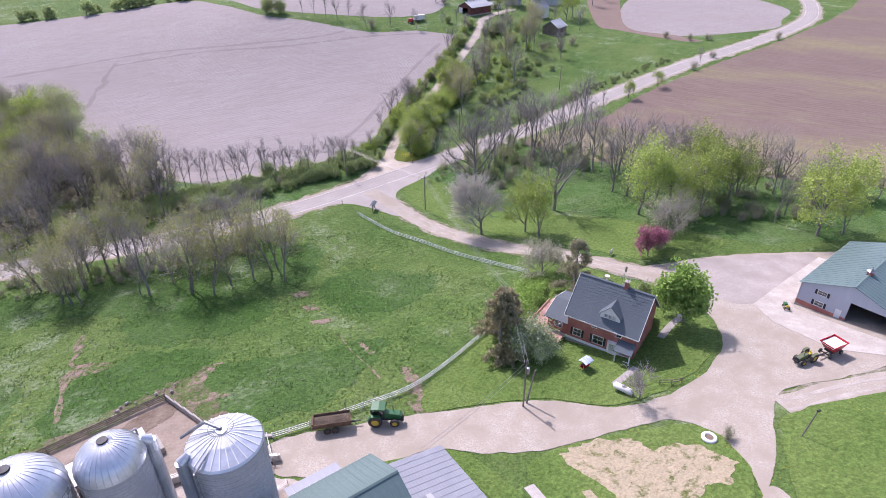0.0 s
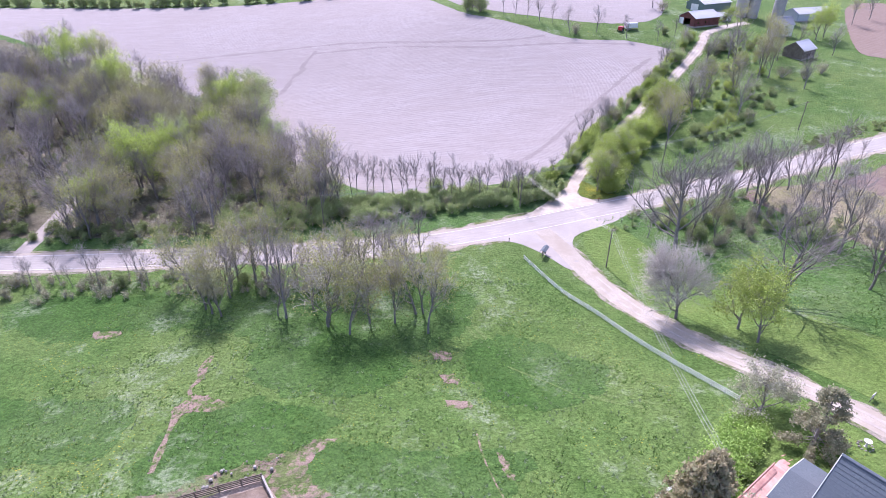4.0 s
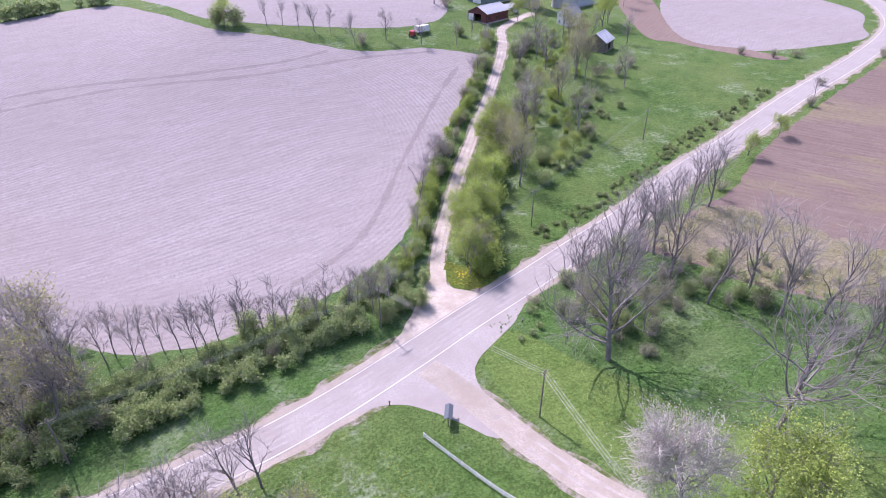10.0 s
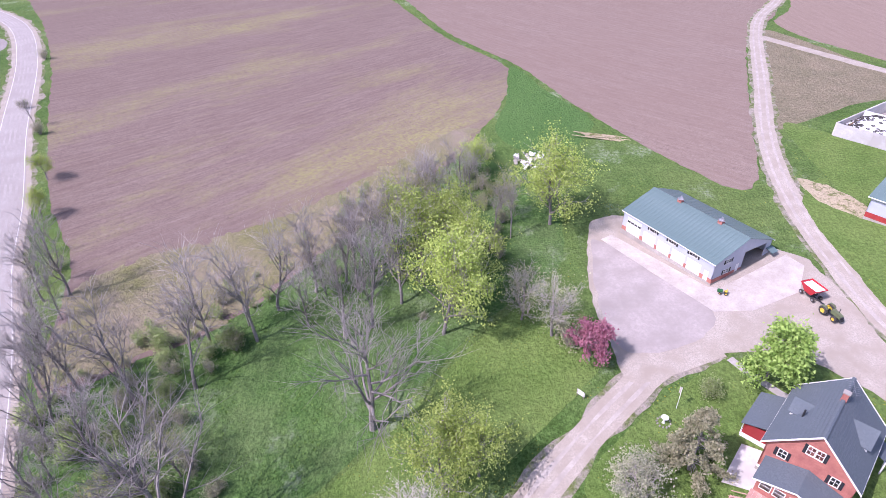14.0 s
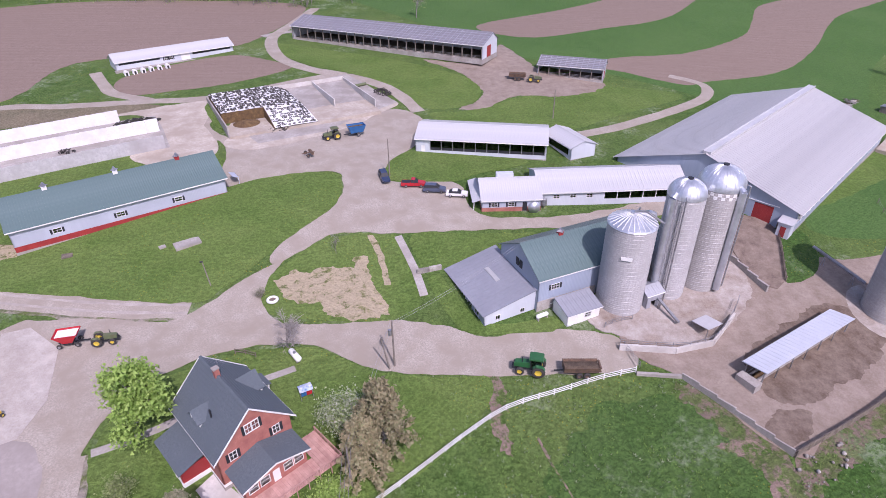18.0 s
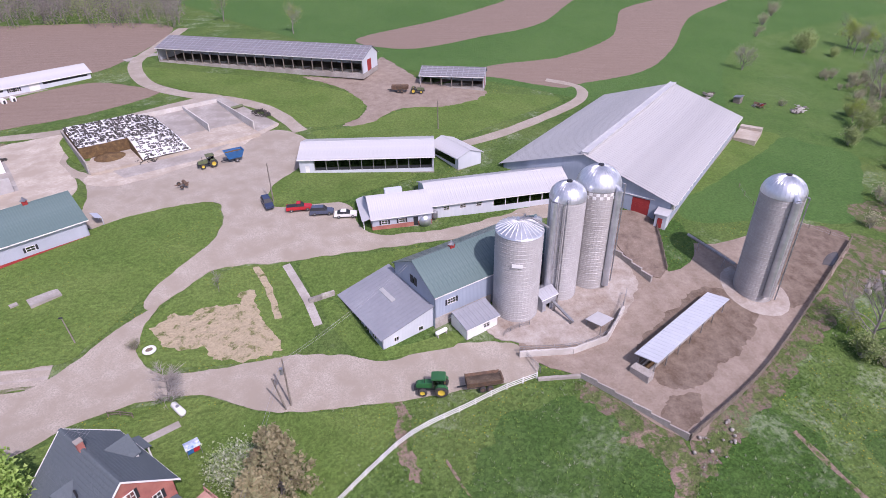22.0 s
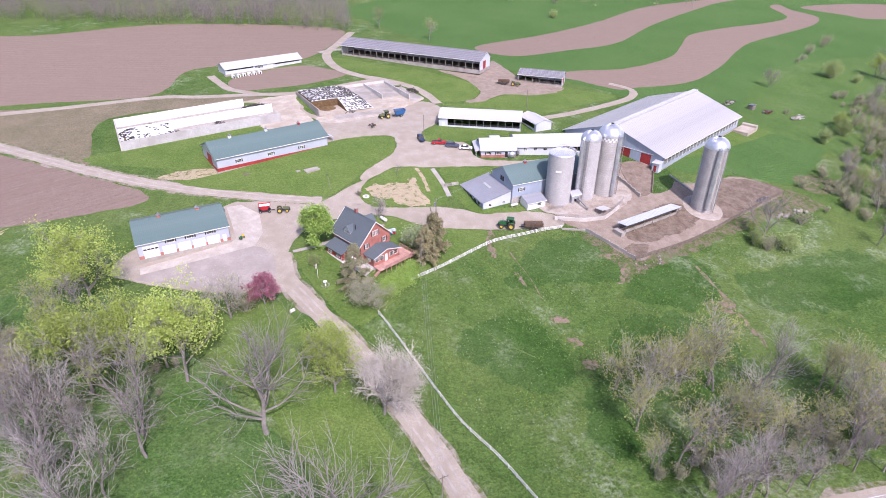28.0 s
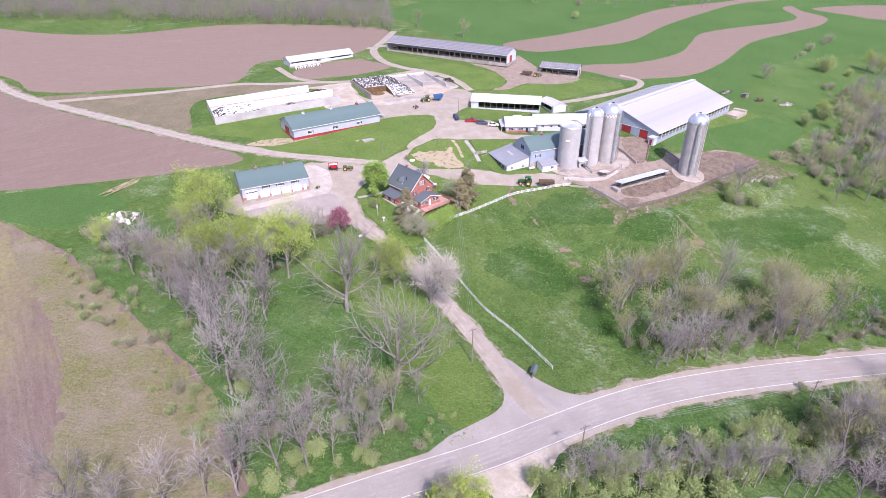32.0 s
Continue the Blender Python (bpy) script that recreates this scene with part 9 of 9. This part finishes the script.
# valley thickets and the road's far verge
for x, y, v, k in ((64, 166, LEAFY[0], 0.34), (69, 170, LEAFY[1], 0.36), (74, 173, LEAFY[0], 0.34), (62, 172, SHRUB[0], 1.0), (56, 160, SHRUB[1], 1.0), (84, 180, OLIVE[0], 1.0), (104, 190, SHRUB[0], 0.6), (115.2, 202.6, BARE[0], 0.9), (97, 228, OAK[0], 0.75), (106, 220, BARE[2], 0.9), (112, 215, OLIVE[0], 1.3), (120, 212, OLIVE[1], 1.2), (130, 218, OLIVE[0], 1.2)):
    put(v, x, y, k)
for x, y, v, k in ((115.8, 144.5, LEAFY[1], 0.4), (132.8, 149, LEAFY[0], 0.4), (101, 139.5, SLIM[0], 0.6), (159.7, 160, OLIVE[1], 0.9), (166, 164, SLIM[1], 0.6), (90, 135.5, SLIM[0], 0.9), (85, 133.5, BARE[2], 0.85), (78, 131, SLIM[1], 0.9), (95, 134, OLIVE[0], 0.9), (180, 172, OLIVE[0], 0.8), (230, 184, OLIVE[1], 1.0), (200, 200, OLIVE[0], 1.0), (192, 204, OLIVE[1], 0.9), (184, 214, OLIVE[0], 1.0)):
    put(v, x, y, k)

# the grove between junction, field and workshop: bare rows on road and field edge
for x, y, v, k in ((55.2, 108.6, BARE[0], 1.05), (57.2, 99.1, BARE[1], 0.95), (66.7, 98.4, BARE[2], 1.05), (66.2, 89.4, BARE[0], 1.0), (74, 86, BARE[1], 1.0), (71, 91.5, SLIM[0], 1.1), (77.6, 78.8, BARE[2], 0.95), (79.8, 72.7, BARE[0], 0.95), (83, 66.7, BARE[1], 0.95), (76, 70, BARE[2], 0.9), (72, 74, SLIM[1], 1.1), (87, 63.5, BARE[2], 0.85), (92, 60, BARE[0], 0.85), (97, 55, BARE[1], 0.8), (103, 52, BARE[2], 0.75), (109, 46, SLIM[0], 1.0), (70, 62, BARE[1], 1.0), (65, 68, BARE[0], 1.0), (63, 73, BARE[2], 0.9), (68, 80, BARE[1], 0.75),
                   (37.8, 116.3, BARE[2], 0.8), (47.8, 119.3, BARE[0], 0.85), (53.3, 120.5, BARE[1], 0.85), (60, 124.6, BARE[2], 0.85), (59.8, 118.6, BARE[0], 0.95), (43, 117.5, SLIM[1], 1.0), (66, 124.5, SLIM[0], 1.1), (72.7, 126.2, BARE[1], 0.75), (79, 128, SLIM[1], 1.0), (86.2, 129.2, BARE[2], 0.9), (33, 111, BARE[1], 0.7),
                   (41.2, 108.6, BARE[2], 0.95), (31, 105, BUD[2], 0.62), (40.3, 98.4, BUD[0], 0.5), (36, 102, BARE[0], 0.7), (46, 112, BARE[1], 0.7), (25, 102.5, SLIM[0], 0.8), (50.5, 104.5, OLIVE[0], 1.2),
                   (85, 36.2, SLIM[1], 1.1), (90.5, 38.5, BARE[0], 0.6), (96, 36, BUD[1], 0.6), (100, 42, BARE[1], 0.65), (122, 33, OLIVE[0], 1.1), (107, 38, OLIVE[1], 1.2)):
    put(v, x, y, k * (1.22 if v not in SLIM + OLIVE else 1.0))
for k in range(12):
    q = Vector((76, 82)).lerp(Vector((116, 40)), (k + trng.random()) / 12) + Vector((-0.75, -0.66)) * trng.uniform(1, 9)
    put(trng.choice(BARE + SLIM + OLIVE), q.x, q.y, trng.uniform(0.6, 0.9))
grove = [(12, 113), (45, 122), (62, 128), (68, 108), (98, 82), (122, 50), (112, 32), (90, 34), (70, 40), (58, 52), (48, 68), (38, 82), (28, 102)]
ga = np.array(grove)
n = 0
while n < 90:
    x, y = trng.uniform(12, 124), trng.uniform(30, 128)
    if inside(np.array([x]), np.array([y]), ga)[0] and noise.noise((x * 0.05, y * 0.05, 4.0)) > -0.15 and not ((x - 51) ** 2 + (y - 82) ** 2 < 260):
        put((SHRUB + OLIVE)[trng.choice((0, 1, 2, 2, 3, 3))], x, y, trng.uniform(0.45, 0.95))
        n += 1

# the woods north of the road
woods = np.array([(-145, 106), (-95, 108), (-62, 118), (-64, 142), (-88, 164), (-106, 206), (-165, 228), (-255, 280), (-330, 300), (-330, 120), (-200, 104)])
n = 0
while n < 380:
    x, y = trng.uniform(-330, -60), trng.uniform(104, 300)
    near = x > -215
    if inside(np.array([x]), np.array([y]), woods)[0] and not (-150 < x < -138 and y < 150) and (near or trng.random() < 0.22):
        put(trng.choice(BARE * 4 + BUD * 3 + [LEAFY[0]] + [OAK[0]]), x, y, trng.uniform(0.8, 1.2))
        n += 1
GREENER = [tree(s, "leafy_tree", "tree in fresh mid-green leaf at the wood's edge", 11, 0.24, "leaf_shrub", 10, 0.12, group="leafing trees", spread=0.8, up=0.2, reach=0.55, limbs=11, subs=6, twigs=5, fuzz=0.5, first=0.18, gaps=-0.05) for s in (14, 15)]
for x, y, k in ((-104, 198, 1.0), (-100, 190, 1.0), (-92, 172, 0.95), (-86, 160, 0.9), (-110, 205, 0.95), (-118, 196, 0.9), (-97, 180, 0.8)):
    put(GREENER[trng.randrange(2)], x, y, k)


def joined(name, label, category, spots, seeds, r, high, leaves_n, size, leaf_mat, brush=1):
    """Countless shrubs or far trees as one mesh of stems and one of leaves."""
    kinds = [shrub_data(s, r, high, leaves_n, size, 8, brush) for s in seeds]
    out = {0: ([], [], 0), 1: ([], [], 0)}
    for x, y, k in spots:
        kind = kinds[trng.randrange(len(kinds))]
        a = trng.uniform(0, 6.28)
        rot = np.array(((math.cos(a), -math.sin(a), 0), (math.sin(a), math.cos(a), 0), (0, 0, 1))) * k
        for i in (0, 1):
            V, F, b = out[i]
            v, f = kind[i]
            V.append(v @ rot.T + (x, y, ground_z(x, y) - 0.1))
            F += [tuple(b + q for q in t) for t in f]
            out[i] = (V, F, b + len(v))
    top_ob = new(name)
    tagged(top_ob, label, category, kind="stuff")
    for i, pn, mat in ((0, "stemwork", M["twig"]), (1, "foliage", M[leaf_mat])):
        V, F, _ = out[i]
        o = new(pn, mesh_of(pn, np.concatenate(V), F, mat))
        o.parent = top_ob
    return top_ob


spots = []
while len(spots) < 620:
    x, y = trng.uniform(-250, -58), trng.uniform(102, 250)
    if inside(np.array([x]), np.array([y]), woods)[0] and not (-149 < x < -139 and y < 150):
        spots.append((x, y, trng.uniform(0.5, 1.1)))
for k in range(70):
    spots.append((trng.uniform(-200, -62), trng.uniform(104, 113), trng.uniform(0.6, 1.1)))
joined("woodland_undergrowth", "dense green undergrowth below bare trees", "undergrowth", spots, (51, 52), 1.9, 2.6, 520, 0.18, "leaf_shrub")
joined("woodland_saplings", "grey twiggy saplings and brush under the trees", "undergrowth", [(x + trng.uniform(-4, 4), y + trng.uniform(-4, 4), k * 1.5) for x, y, k in spots[:560]], (53, 54), 1.5, 2.8, 90, 0.16, "leaf_olive", 2)
ribbon("woodland_track", [(-140, 100), (-141, 115), (-144, 135), (-150, 160), (-165, 185)], 4.5, M["gravel_dark"], 0.1, "shaded gravel track into the woods", "driveway", wobble=0.15)


ROAD_LINES = [(np.array([tuple(q) for q in smooth_loop(pts, False, 3.0)]), w) for pts, w in ((ROAD, 7.5), (FIELD_DRIVE, 3.8), (DRIVE, 4.5))]


def off_road(x, y):
    return all((np.hypot(a[:, 0] - x, a[:, 1] - y)).min() > w for a, w in ROAD_LINES)


def strip_spots(pts, n, off, wander, lo, hi):
    """Places scattered along a line."""
    line = smooth_loop(pts, False, 1.0)
    out = []
    for _ in range(n):
        i = int(trng.random() * (len(line) - 2))
        t = (line[i + 1] - line[i]).normalized()
        q = line[i] + Vector((-t.y, t.x)) * (off + trng.uniform(-wander, wander))
        if off_road(q.x, q.y):
            out.append((q.x, q.y, trng.uniform(lo, hi)))
    return out


joined("lane_thicket", "tall green thicket along the gravel lane", "thicket", strip_spots(FIELD_DRIVE[2:11], 70, 6.6, 1.8, 0.8, 1.3) + strip_spots(FIELD_DRIVE[2:8], 95, -9.5, 3.4, 0.9, 1.8) + strip_spots(FIELD_DRIVE[7:12], 50, -20, 11, 0.6, 1.2), (61, 62, 63), 1.9, 3.0, 1200, 0.15, "leaf_spring")
joined("hedge_thicket", "dense green hedge between road and stubble", "thicket", strip_spots([(-92, 116), (-60, 117.5), (-40, 120), (-20, 124), (0, 131), (9, 138)], 270, 1.5, 7.0, 0.75, 1.35), (64, 65), 1.8, 2.6, 800, 0.14, "leaf_shrub")
joined("verge_thicket", "grey-brown brush with fresh weeds on the road verge", "thicket", strip_spots([(-190, 82), (-130, 83), (-90, 83), (-60, 84), (-38, 86)], 190, 0, 5.5, 0.6, 1.25), (66, 67), 1.6, 2.4, 150, 0.16, "leaf_olive", 2)
joined("valley_thicket", "low green brush on the valley floor", "thicket", strip_spots([(40, 137.5), (66, 146), (95, 156.5), (125, 166.5), (160, 178)], 190, 0, 2.6, 0.28, 0.62) + strip_spots([(62, 168), (76, 176), (92, 190), (100, 205)], 60, 0, 6, 0.6, 1.1), (68, 69), 1.8, 2.2, 800, 0.135, "leaf_shrub", 2)
joined("grove_brush", "twiggy brush and weeds below the grove trees", "thicket", strip_spots([(16, 112), (40, 120), (58, 124), (66, 108), (82, 92), (104, 68), (120, 46), (104, 38), (86, 42), (70, 58)], 95, 0, 7.0, 0.5, 1.1), (70, 74), 1.6, 2.4, 480, 0.12, "leaf_shrub", 2)

joined("hillside_thicket", "brushy thicket on the hillside", "thicket", strip_spots([(-132, 2), (-142, -14), (-156, -10), (-175, -30), (-200, -55), (-225, -105)], 130, 0, 10, 0.7, 1.5), (91, 92), 1.7, 2.6, 420, 0.125, "leaf_olive", 2)
for k in range(16):
    t = trng.random()
    put(trng.choice(BARE + BUD), -30 - 58 * t + trng.uniform(-3, 3), 64 + 12 * t + trng.uniform(-4, 14), trng.uniform(0.75, 1.1))

# hillside thickets beyond the cattle yard
for x, y, v, k in ((-98.2, 14.5, OAK[1], 0.62), (-96.2, 11.2, LEAFY[0], 0.24), (-103, 19, SHRUB[0], 1.3), (-97, 19, OLIVE[1], 1.2), (-94, 16, SHRUB[1], 1.0), (-116, 7, OLIVE[0], 1.2), (-154, -8, BARE[0], 0.9), (-160, 5, BARE[1], 0.9), (-167, -35, OLIVE[0], 1.3), (-205, -62, BUD[0], 0.6), (-187, -117.5, grey_tree, 0.78), (-236, -134.5, SHRUB[0], 2.1), (-246, -128, SHRUB[1], 1.0), (-266, -138, LEAFY[0], 0.62), (-271, -132, LEAFY[1], 0.55), (-276, -128, BUD[1], 0.8), (-262, -131, BARE[0], 0.7), (-281, -124, BARE[2], 0.8), (-186, -66, LEAFY[0], 0.42), (-183, -60, SHRUB[0], 1.5), (-288, -206, OLIVE[0], 1.6), (-279, -198, OLIVE[1], 1.1), (-256, -180, OLIVE[1], 1.3), (-242, -167, OLIVE[0], 0.9), (-233, -160, OLIVE[1], 0.7), (-172, -82, OLIVE[0], 0.6), (-218, -94, OLIVE[1], 0.8), (-150, 0, BUD[1], 0.8), (-146, -14, BARE[2], 0.8), (-140, -2, OLIVE[1], 1.2), (-160, -20, SHRUB[0], 1.2), (-172, -10, BARE[1], 1.0), (-176, -28, BUD[2], 0.9), (-182, -45, BUD[0], 0.8), (-168, -52, SHRUB[1], 1.2), (-188, 0, BARE[0], 1.0), (-150, 16, BUD[0], 0.9), (-170, 12, BARE[2], 1.0), (-135, 18, BARE[0], 0.7), (-200, -20, BARE[2], 1.0), (-215, -40, BUD[1], 0.9), (-210, -6, BARE[1], 1.0), (-230, -30, BARE[0], 1.0), (-190, -70, SHRUB[0], 1.0), (-240, -60, BUD[2], 0.8), (-225, -80, LEAFY[1], 0.4)):
    put(v, x, y, k)
for k in range(46):
    x, y = trng.uniform(-290, -150), trng.uniform(-60, 75)
    if y < 0.35 * (x + 150) + 80 and x + 1.2 * y < -135:
        put(trng.choice(BARE + BUD + OLIVE + SHRUB), x, y, trng.uniform(0.7, 1.1))
hill = np.array([(-190, -48), (-199, -76), (-224, -100), (-252, -97), (-300, -64), (-300, 40), (-200, 30), (-168, -10)])
n = 0
while n < 75:
    x, y = trng.uniform(-300, -165), trng.uniform(-100, 40)
    if inside(np.array([x]), np.array([y]), hill)[0]:
        put(trng.choice(BARE * 4 + BUD + OAK[:1]), x, y, trng.uniform(0.62, 0.92))
        n += 1
# lone trees in the fields
for x, y, v, k in ((-14, 299, LEAFY[0], 0.6), (-10, 297, SHRUB[0], 1.6), (-17, 299, SHRUB[1], 1.6), (4.8, -236, BUD[0], 0.75), (-23, -200, BUD[1], 0.75), (-141, -330, OLIVE[0], 1.8), (88, 320, BARE[1], 1.1), (92, 314, OLIVE[0], 1.6), (20, 286, BARE[0], 0.75), (26, 284, SLIM[0], 0.8), (33, 272, BARE[1], 0.7), (36, 271, OLIVE[0], 1.3), (47, 274, BARE[2], 0.8), (14, 289, SLIM[1], 0.9), (8, 291, SLIM[0], 0.9), (2, 294, SLIM[1], 0.9), (156, 272, LEAFY[0], 0.85), (162, 276, LEAFY[1], 0.8), (117, 286, LEAFY[0], 0.62), (130, 262, BARE[0], 0.8), (138, 256, BARE[1], 0.7), (150, 246, BARE[2], 0.8), (74, 262, SLIM[0], 0.7), (84, 268, SLIM[1], 0.7), (80, 272, SHRUB[0], 0.9), (60, 266, BARE[0], 0.6), (205, 310, BARE[2], 0.9), (190, 300, BUD[0], 0.8), (-120, -270, SHRUB[0], 1.2)):
    put(v, x, y, k)


M["twig_haze"] = leaf_material("far_twigs", [(0.17, 0.15, 0.138), (0.25, 0.225, 0.21), (0.21, 0.19, 0.172), (0.2, 0.2, 0.14)], through=0.3)


def far_woods(name, label, ring, n, seed):
    """Far woodland: trunks, a haze of fine twigs, and patches in young leaf."""
    rs = np.random.RandomState(seed)
    wood, twigs, leaves = [], [], []
    placed = 0
    while placed < n:
        x, y = rs.uniform(*ring[0]), rs.uniform(*ring[1])
        if not ring[2](x, y):
            continue
        z, h = ground_z(x, y), rs.uniform(9, 15)
        b = np.array((x, y, z))
        wood.append((b, b + rs.normal(size=3) * (0.4, 0.4, 0) + (0, 0, h * 0.9), 0.16, 0.05, 3))
        for k in range(7):
            p = b + (0, 0, h * rs.uniform(0.3, 0.8))
            wood.append((p, p + rs.normal(size=3) * (1.8, 1.8, 0.6) + (0, 0, 2.4), 0.07, 0.03, 3))
        green = noise.noise((x * 0.03, y * 0.03, seed)) > 0.0
        m = rs.randint(120, 190)
        (leaves if green and rs.random() < 0.3 else twigs).append(b + (0, 0, h * 0.58) + rs.normal(size=(m, 3)) * (1.9, 1.9, h * 0.2))
        if rs.random() < 0.4:
            leaves.append(b + (0, 0, 0.9) + rs.normal(size=(34, 3)) * (2.2, 2.2, 0.6))
        placed += 1
    t = new(name)
    tagged(t, label, "woodland", kind="stuff")
    new("trunkwork", mesh_of("trunkwork", *tube_data(wood), M["bark"])).parent = t
    new("twigwork", mesh_of("twigwork", *leaf_data(np.concatenate(twigs), 0.24, rs), M["twig_haze"])).parent = t
    new("foliage", mesh_of("foliage", *leaf_data(np.concatenate(leaves), 0.27, rs), M["leaf_shrub"])).parent = t
    return t


def wood_edge(x):
    return -236 - 0.25 * (x - 60) if x < 60 else -242 - 0.12 * (x - 60)


far_woods("far_woods_south", "distant grey woodland behind the farm fields", ((24, 480), (-400, -215), lambda x, y: wood_edge(x) - 75 < y < wood_edge(x)), 1500, 71)
far_woods("far_woods_south_crest", "grey woodland on the far crest", ((-260, 700), (-620, -280), lambda x, y: y < wood_edge(x) - 75 - (60 if x < 0 else 0)), 600, 75)
far_woods("far_woods_east", "distant wooded slope beyond the contour strips", ((-800, -250), (-520, 60), lambda x, y: y > -0.1 * x - 190 and y < 0.2 * x + 110), 420, 72)
far_woods("far_woods_west", "distant woods beyond the stubble", ((-700, -60), (420, 620), lambda x, y: y > 500 + 0.2 * (x + 150)), 240, 73)
joined("field_hedge", "distant green hedge at the end of the stubble", "thicket", strip_spots([(-330, 352), (-230, 350), (-180, 353), (-106, 358), (-62, 363)], 70, 0, 3, 0.9, 2.4), (77, 78), 1.9, 3.0, 300, 0.34, "leaf_shrub")


def tufts(name, label, areas, seed, tall, tone):
    """Countless tufts of grass and weeds as one mesh of blades."""
    rs = np.random.RandomState(seed)
    V = []
    for (x0, x1, y0, y1), n, keep in areas:
        made = 0
        while made < n:
            x, y = rs.uniform(x0, x1), rs.uniform(y0, y1)
            if noise.noise((x * 0.11, y * 0.11, seed)) + 0.6 * noise.noise((x * 0.4, y * 0.4, seed)) < 0.02 or not keep(x, y):
                made += 0.2
                continue
            made += 1
            b = np.array((x, y, ground_z(x, y)))
            r = rs.uniform(0.12, 0.4)
            for _ in range(6):
                a = rs.uniform(0, 6.28)
                d = np.array((math.cos(a), math.sin(a), 0))
                e = np.array((-d[1], d[0], 0))
                tip = b + d * r * rs.uniform(0.6, 1.4) + (0, 0, tall * rs.uniform(0.5, 1.2))
                V += [b + e * 0.12 * r * 2, b - e * 0.12 * r * 2 + d * 0.1, tip]
    v = np.array(V)
    ob = new(name, mesh_of(name, v, [(3 * i, 3 * i + 1, 3 * i + 2) for i in range(len(v) // 3)], M[tone]))
    return tagged(ob, label, "grass", kind="stuff")


M["blade"] = leaf_material("grass_blades", [(0.11, 0.2, 0.045), (0.16, 0.27, 0.065), (0.2, 0.32, 0.085)])
M["weed"] = leaf_material("weed_leaves", [(0.18, 0.24, 0.12), (0.26, 0.31, 0.19), (0.14, 0.22, 0.08)])


def in_pasture(x, y):
    drive = x < 12 - 0.33 * (y - 35) if y > 35 else x < -6 + 0.5 * y
    yard = y > 6 - 0.1 * (x + 40) if x > -45 else y > 33 + 0.48 * (x + 53) - 8
    return drive and yard and y < 84


tufts("grass_tufts", "dark tufts of rank pasture grass", [((-100, 14, 2, 84), 5000, in_pasture)], 81, 0.28, "blade")
tufts("pasture_weeds", "grey-green thistles and weeds in the pasture", [((-100, 14, 2, 84), 2200, in_pasture)], 85, 0.32, "weed")
tufts("grove_weeds", "rank green weeds on the grove floor", [((12, 122, 34, 126), 3000, lambda x, y: inside(np.array([x]), np.array([y]), ga)[0])], 87, 0.4, "blade")

# ---- the neighbouring farm beyond the stubble ----
M["barn_red"] = surface("faded_barn_red", (0.13, 0.04, 0.036), (0.19, 0.065, 0.058), (0.1, 0.035, 0.032), (0.3, 2.0), 0.8, relief=0.1)
nb = thing("red_barn", 104, 291.5, 25, "neighbour's red barn with white roof", "building")
fr = gabled(nb, 17, 11, 4.0, 2.6, M["barn_red"], M["roof_white"], {"l": [(3.6, 7.8, 0, 3.4)], "f": [(2, 3, 1.2, 2.2), (7, 8, 1.2, 2.2)]})
part("sliding_door", Shape(fr["l"][0]).box(0.4, 3.4, -0.1, -0.03, 0, 3.3), M["white"], nb)
nb2 = thing("pole_shed", 121, 324, 28, "neighbour's dark green shed with white roof", "building")
fr = gabled(nb2, 22, 12, 4.2, 2.4, M["roof_green"], M["roof_white"], {"l": [(3.5, 8.5, 0, 3.6)]})
part("sliding_door", Shape(fr["l"][0]).box(3.5, 8.5, -0.1, -0.03, 0, 3.6), M["white"], nb2)
nb3 = thing("white_shed", 120, 302, 20, "neighbour's small white garage", "building")
gabled(nb3, 8, 6, 2.6, 1.2, M["white"], M["roof_white"], {"f": [(2, 5, 0, 2.3)]})
nb4 = thing("neighbour_barn", 172, 312, 18, "neighbour's low barn with white roof", "building")
gabled(nb4, 24, 10, 3.6, 2.2, M["siding_grey"], M["roof_white"])
nh = thing("neighbour_house", 141, 279, 15, "neighbour's white two-storey house", "house")
hs = [(1.2, 2.2, 1.0, 2.4), (4.0, 5.0, 1.0, 2.4), (1.2, 2.2, 3.8, 5.0), (4.0, 5.0, 3.8, 5.0)]
fr = gabled(nh, 9, 7, 5.6, 3.0, M["white"], M["roof_dull"], {"f": hs, "l": hs}, ribs=0)
for h in hs:
    window(nh, fr["f"][0], *h)
    window(nh, fr["l"][0], *h)
dk = thing("old_barn", 132, 242, 35, "old dark timber barn with bright metal roof", "building")
gabled(dk, 11, 9, 4.0, 3.0, M["wood"], M["roof_white"], {"f": [(4, 7, 0, 3)]})
silo(134.5, 312, 3.2, 19, "dome", "neighbour's tall grey silo", ground_z(134.5, 312), "stave_dark")
silo(140.5, 311, 3.0, 17, "dome", "neighbour's shorter grey silo", ground_z(140.5, 311), "stave_dark")
silo(153, 308, 3.0, 18, "dome", "neighbour's grey silo behind the house", ground_z(153, 308), "stave_dark")
trailer = thing("white_trailer", 65, 278.5, 15, "white box trailer parked on the grass", "trailer")
part("box", Shape().box(-3.2, 3.2, -1.2, 1.2, 0.8, 3.2), M["white"], trailer)
part("frame", Shape().box(-3.2, 4.4, -0.5, 0.5, 0.6, 0.8), M["dark"], trailer)
for x in (-1.6, -0.6):
    for y in (-1.1, 1.1):
        wheel(trailer, x, y, 0.42, 0.25)
combine = thing("red_machine", 59.5, 276, 60, "red farm machine parked beside the field", "implement")
part("body", Shape().prism([(-1.8, 0.6), (1.8, 0.6), (1.6, 1.8), (0.4, 2.4), (-1.6, 2.2)], -1.0, 1.0, "y"), M["car_red"], combine)
for x, r in ((-1.1, 0.6), (1.2, 0.5)):
    for y in (-1.1, 1.1):
        wheel(combine, x, y, r, 0.35, "steel")
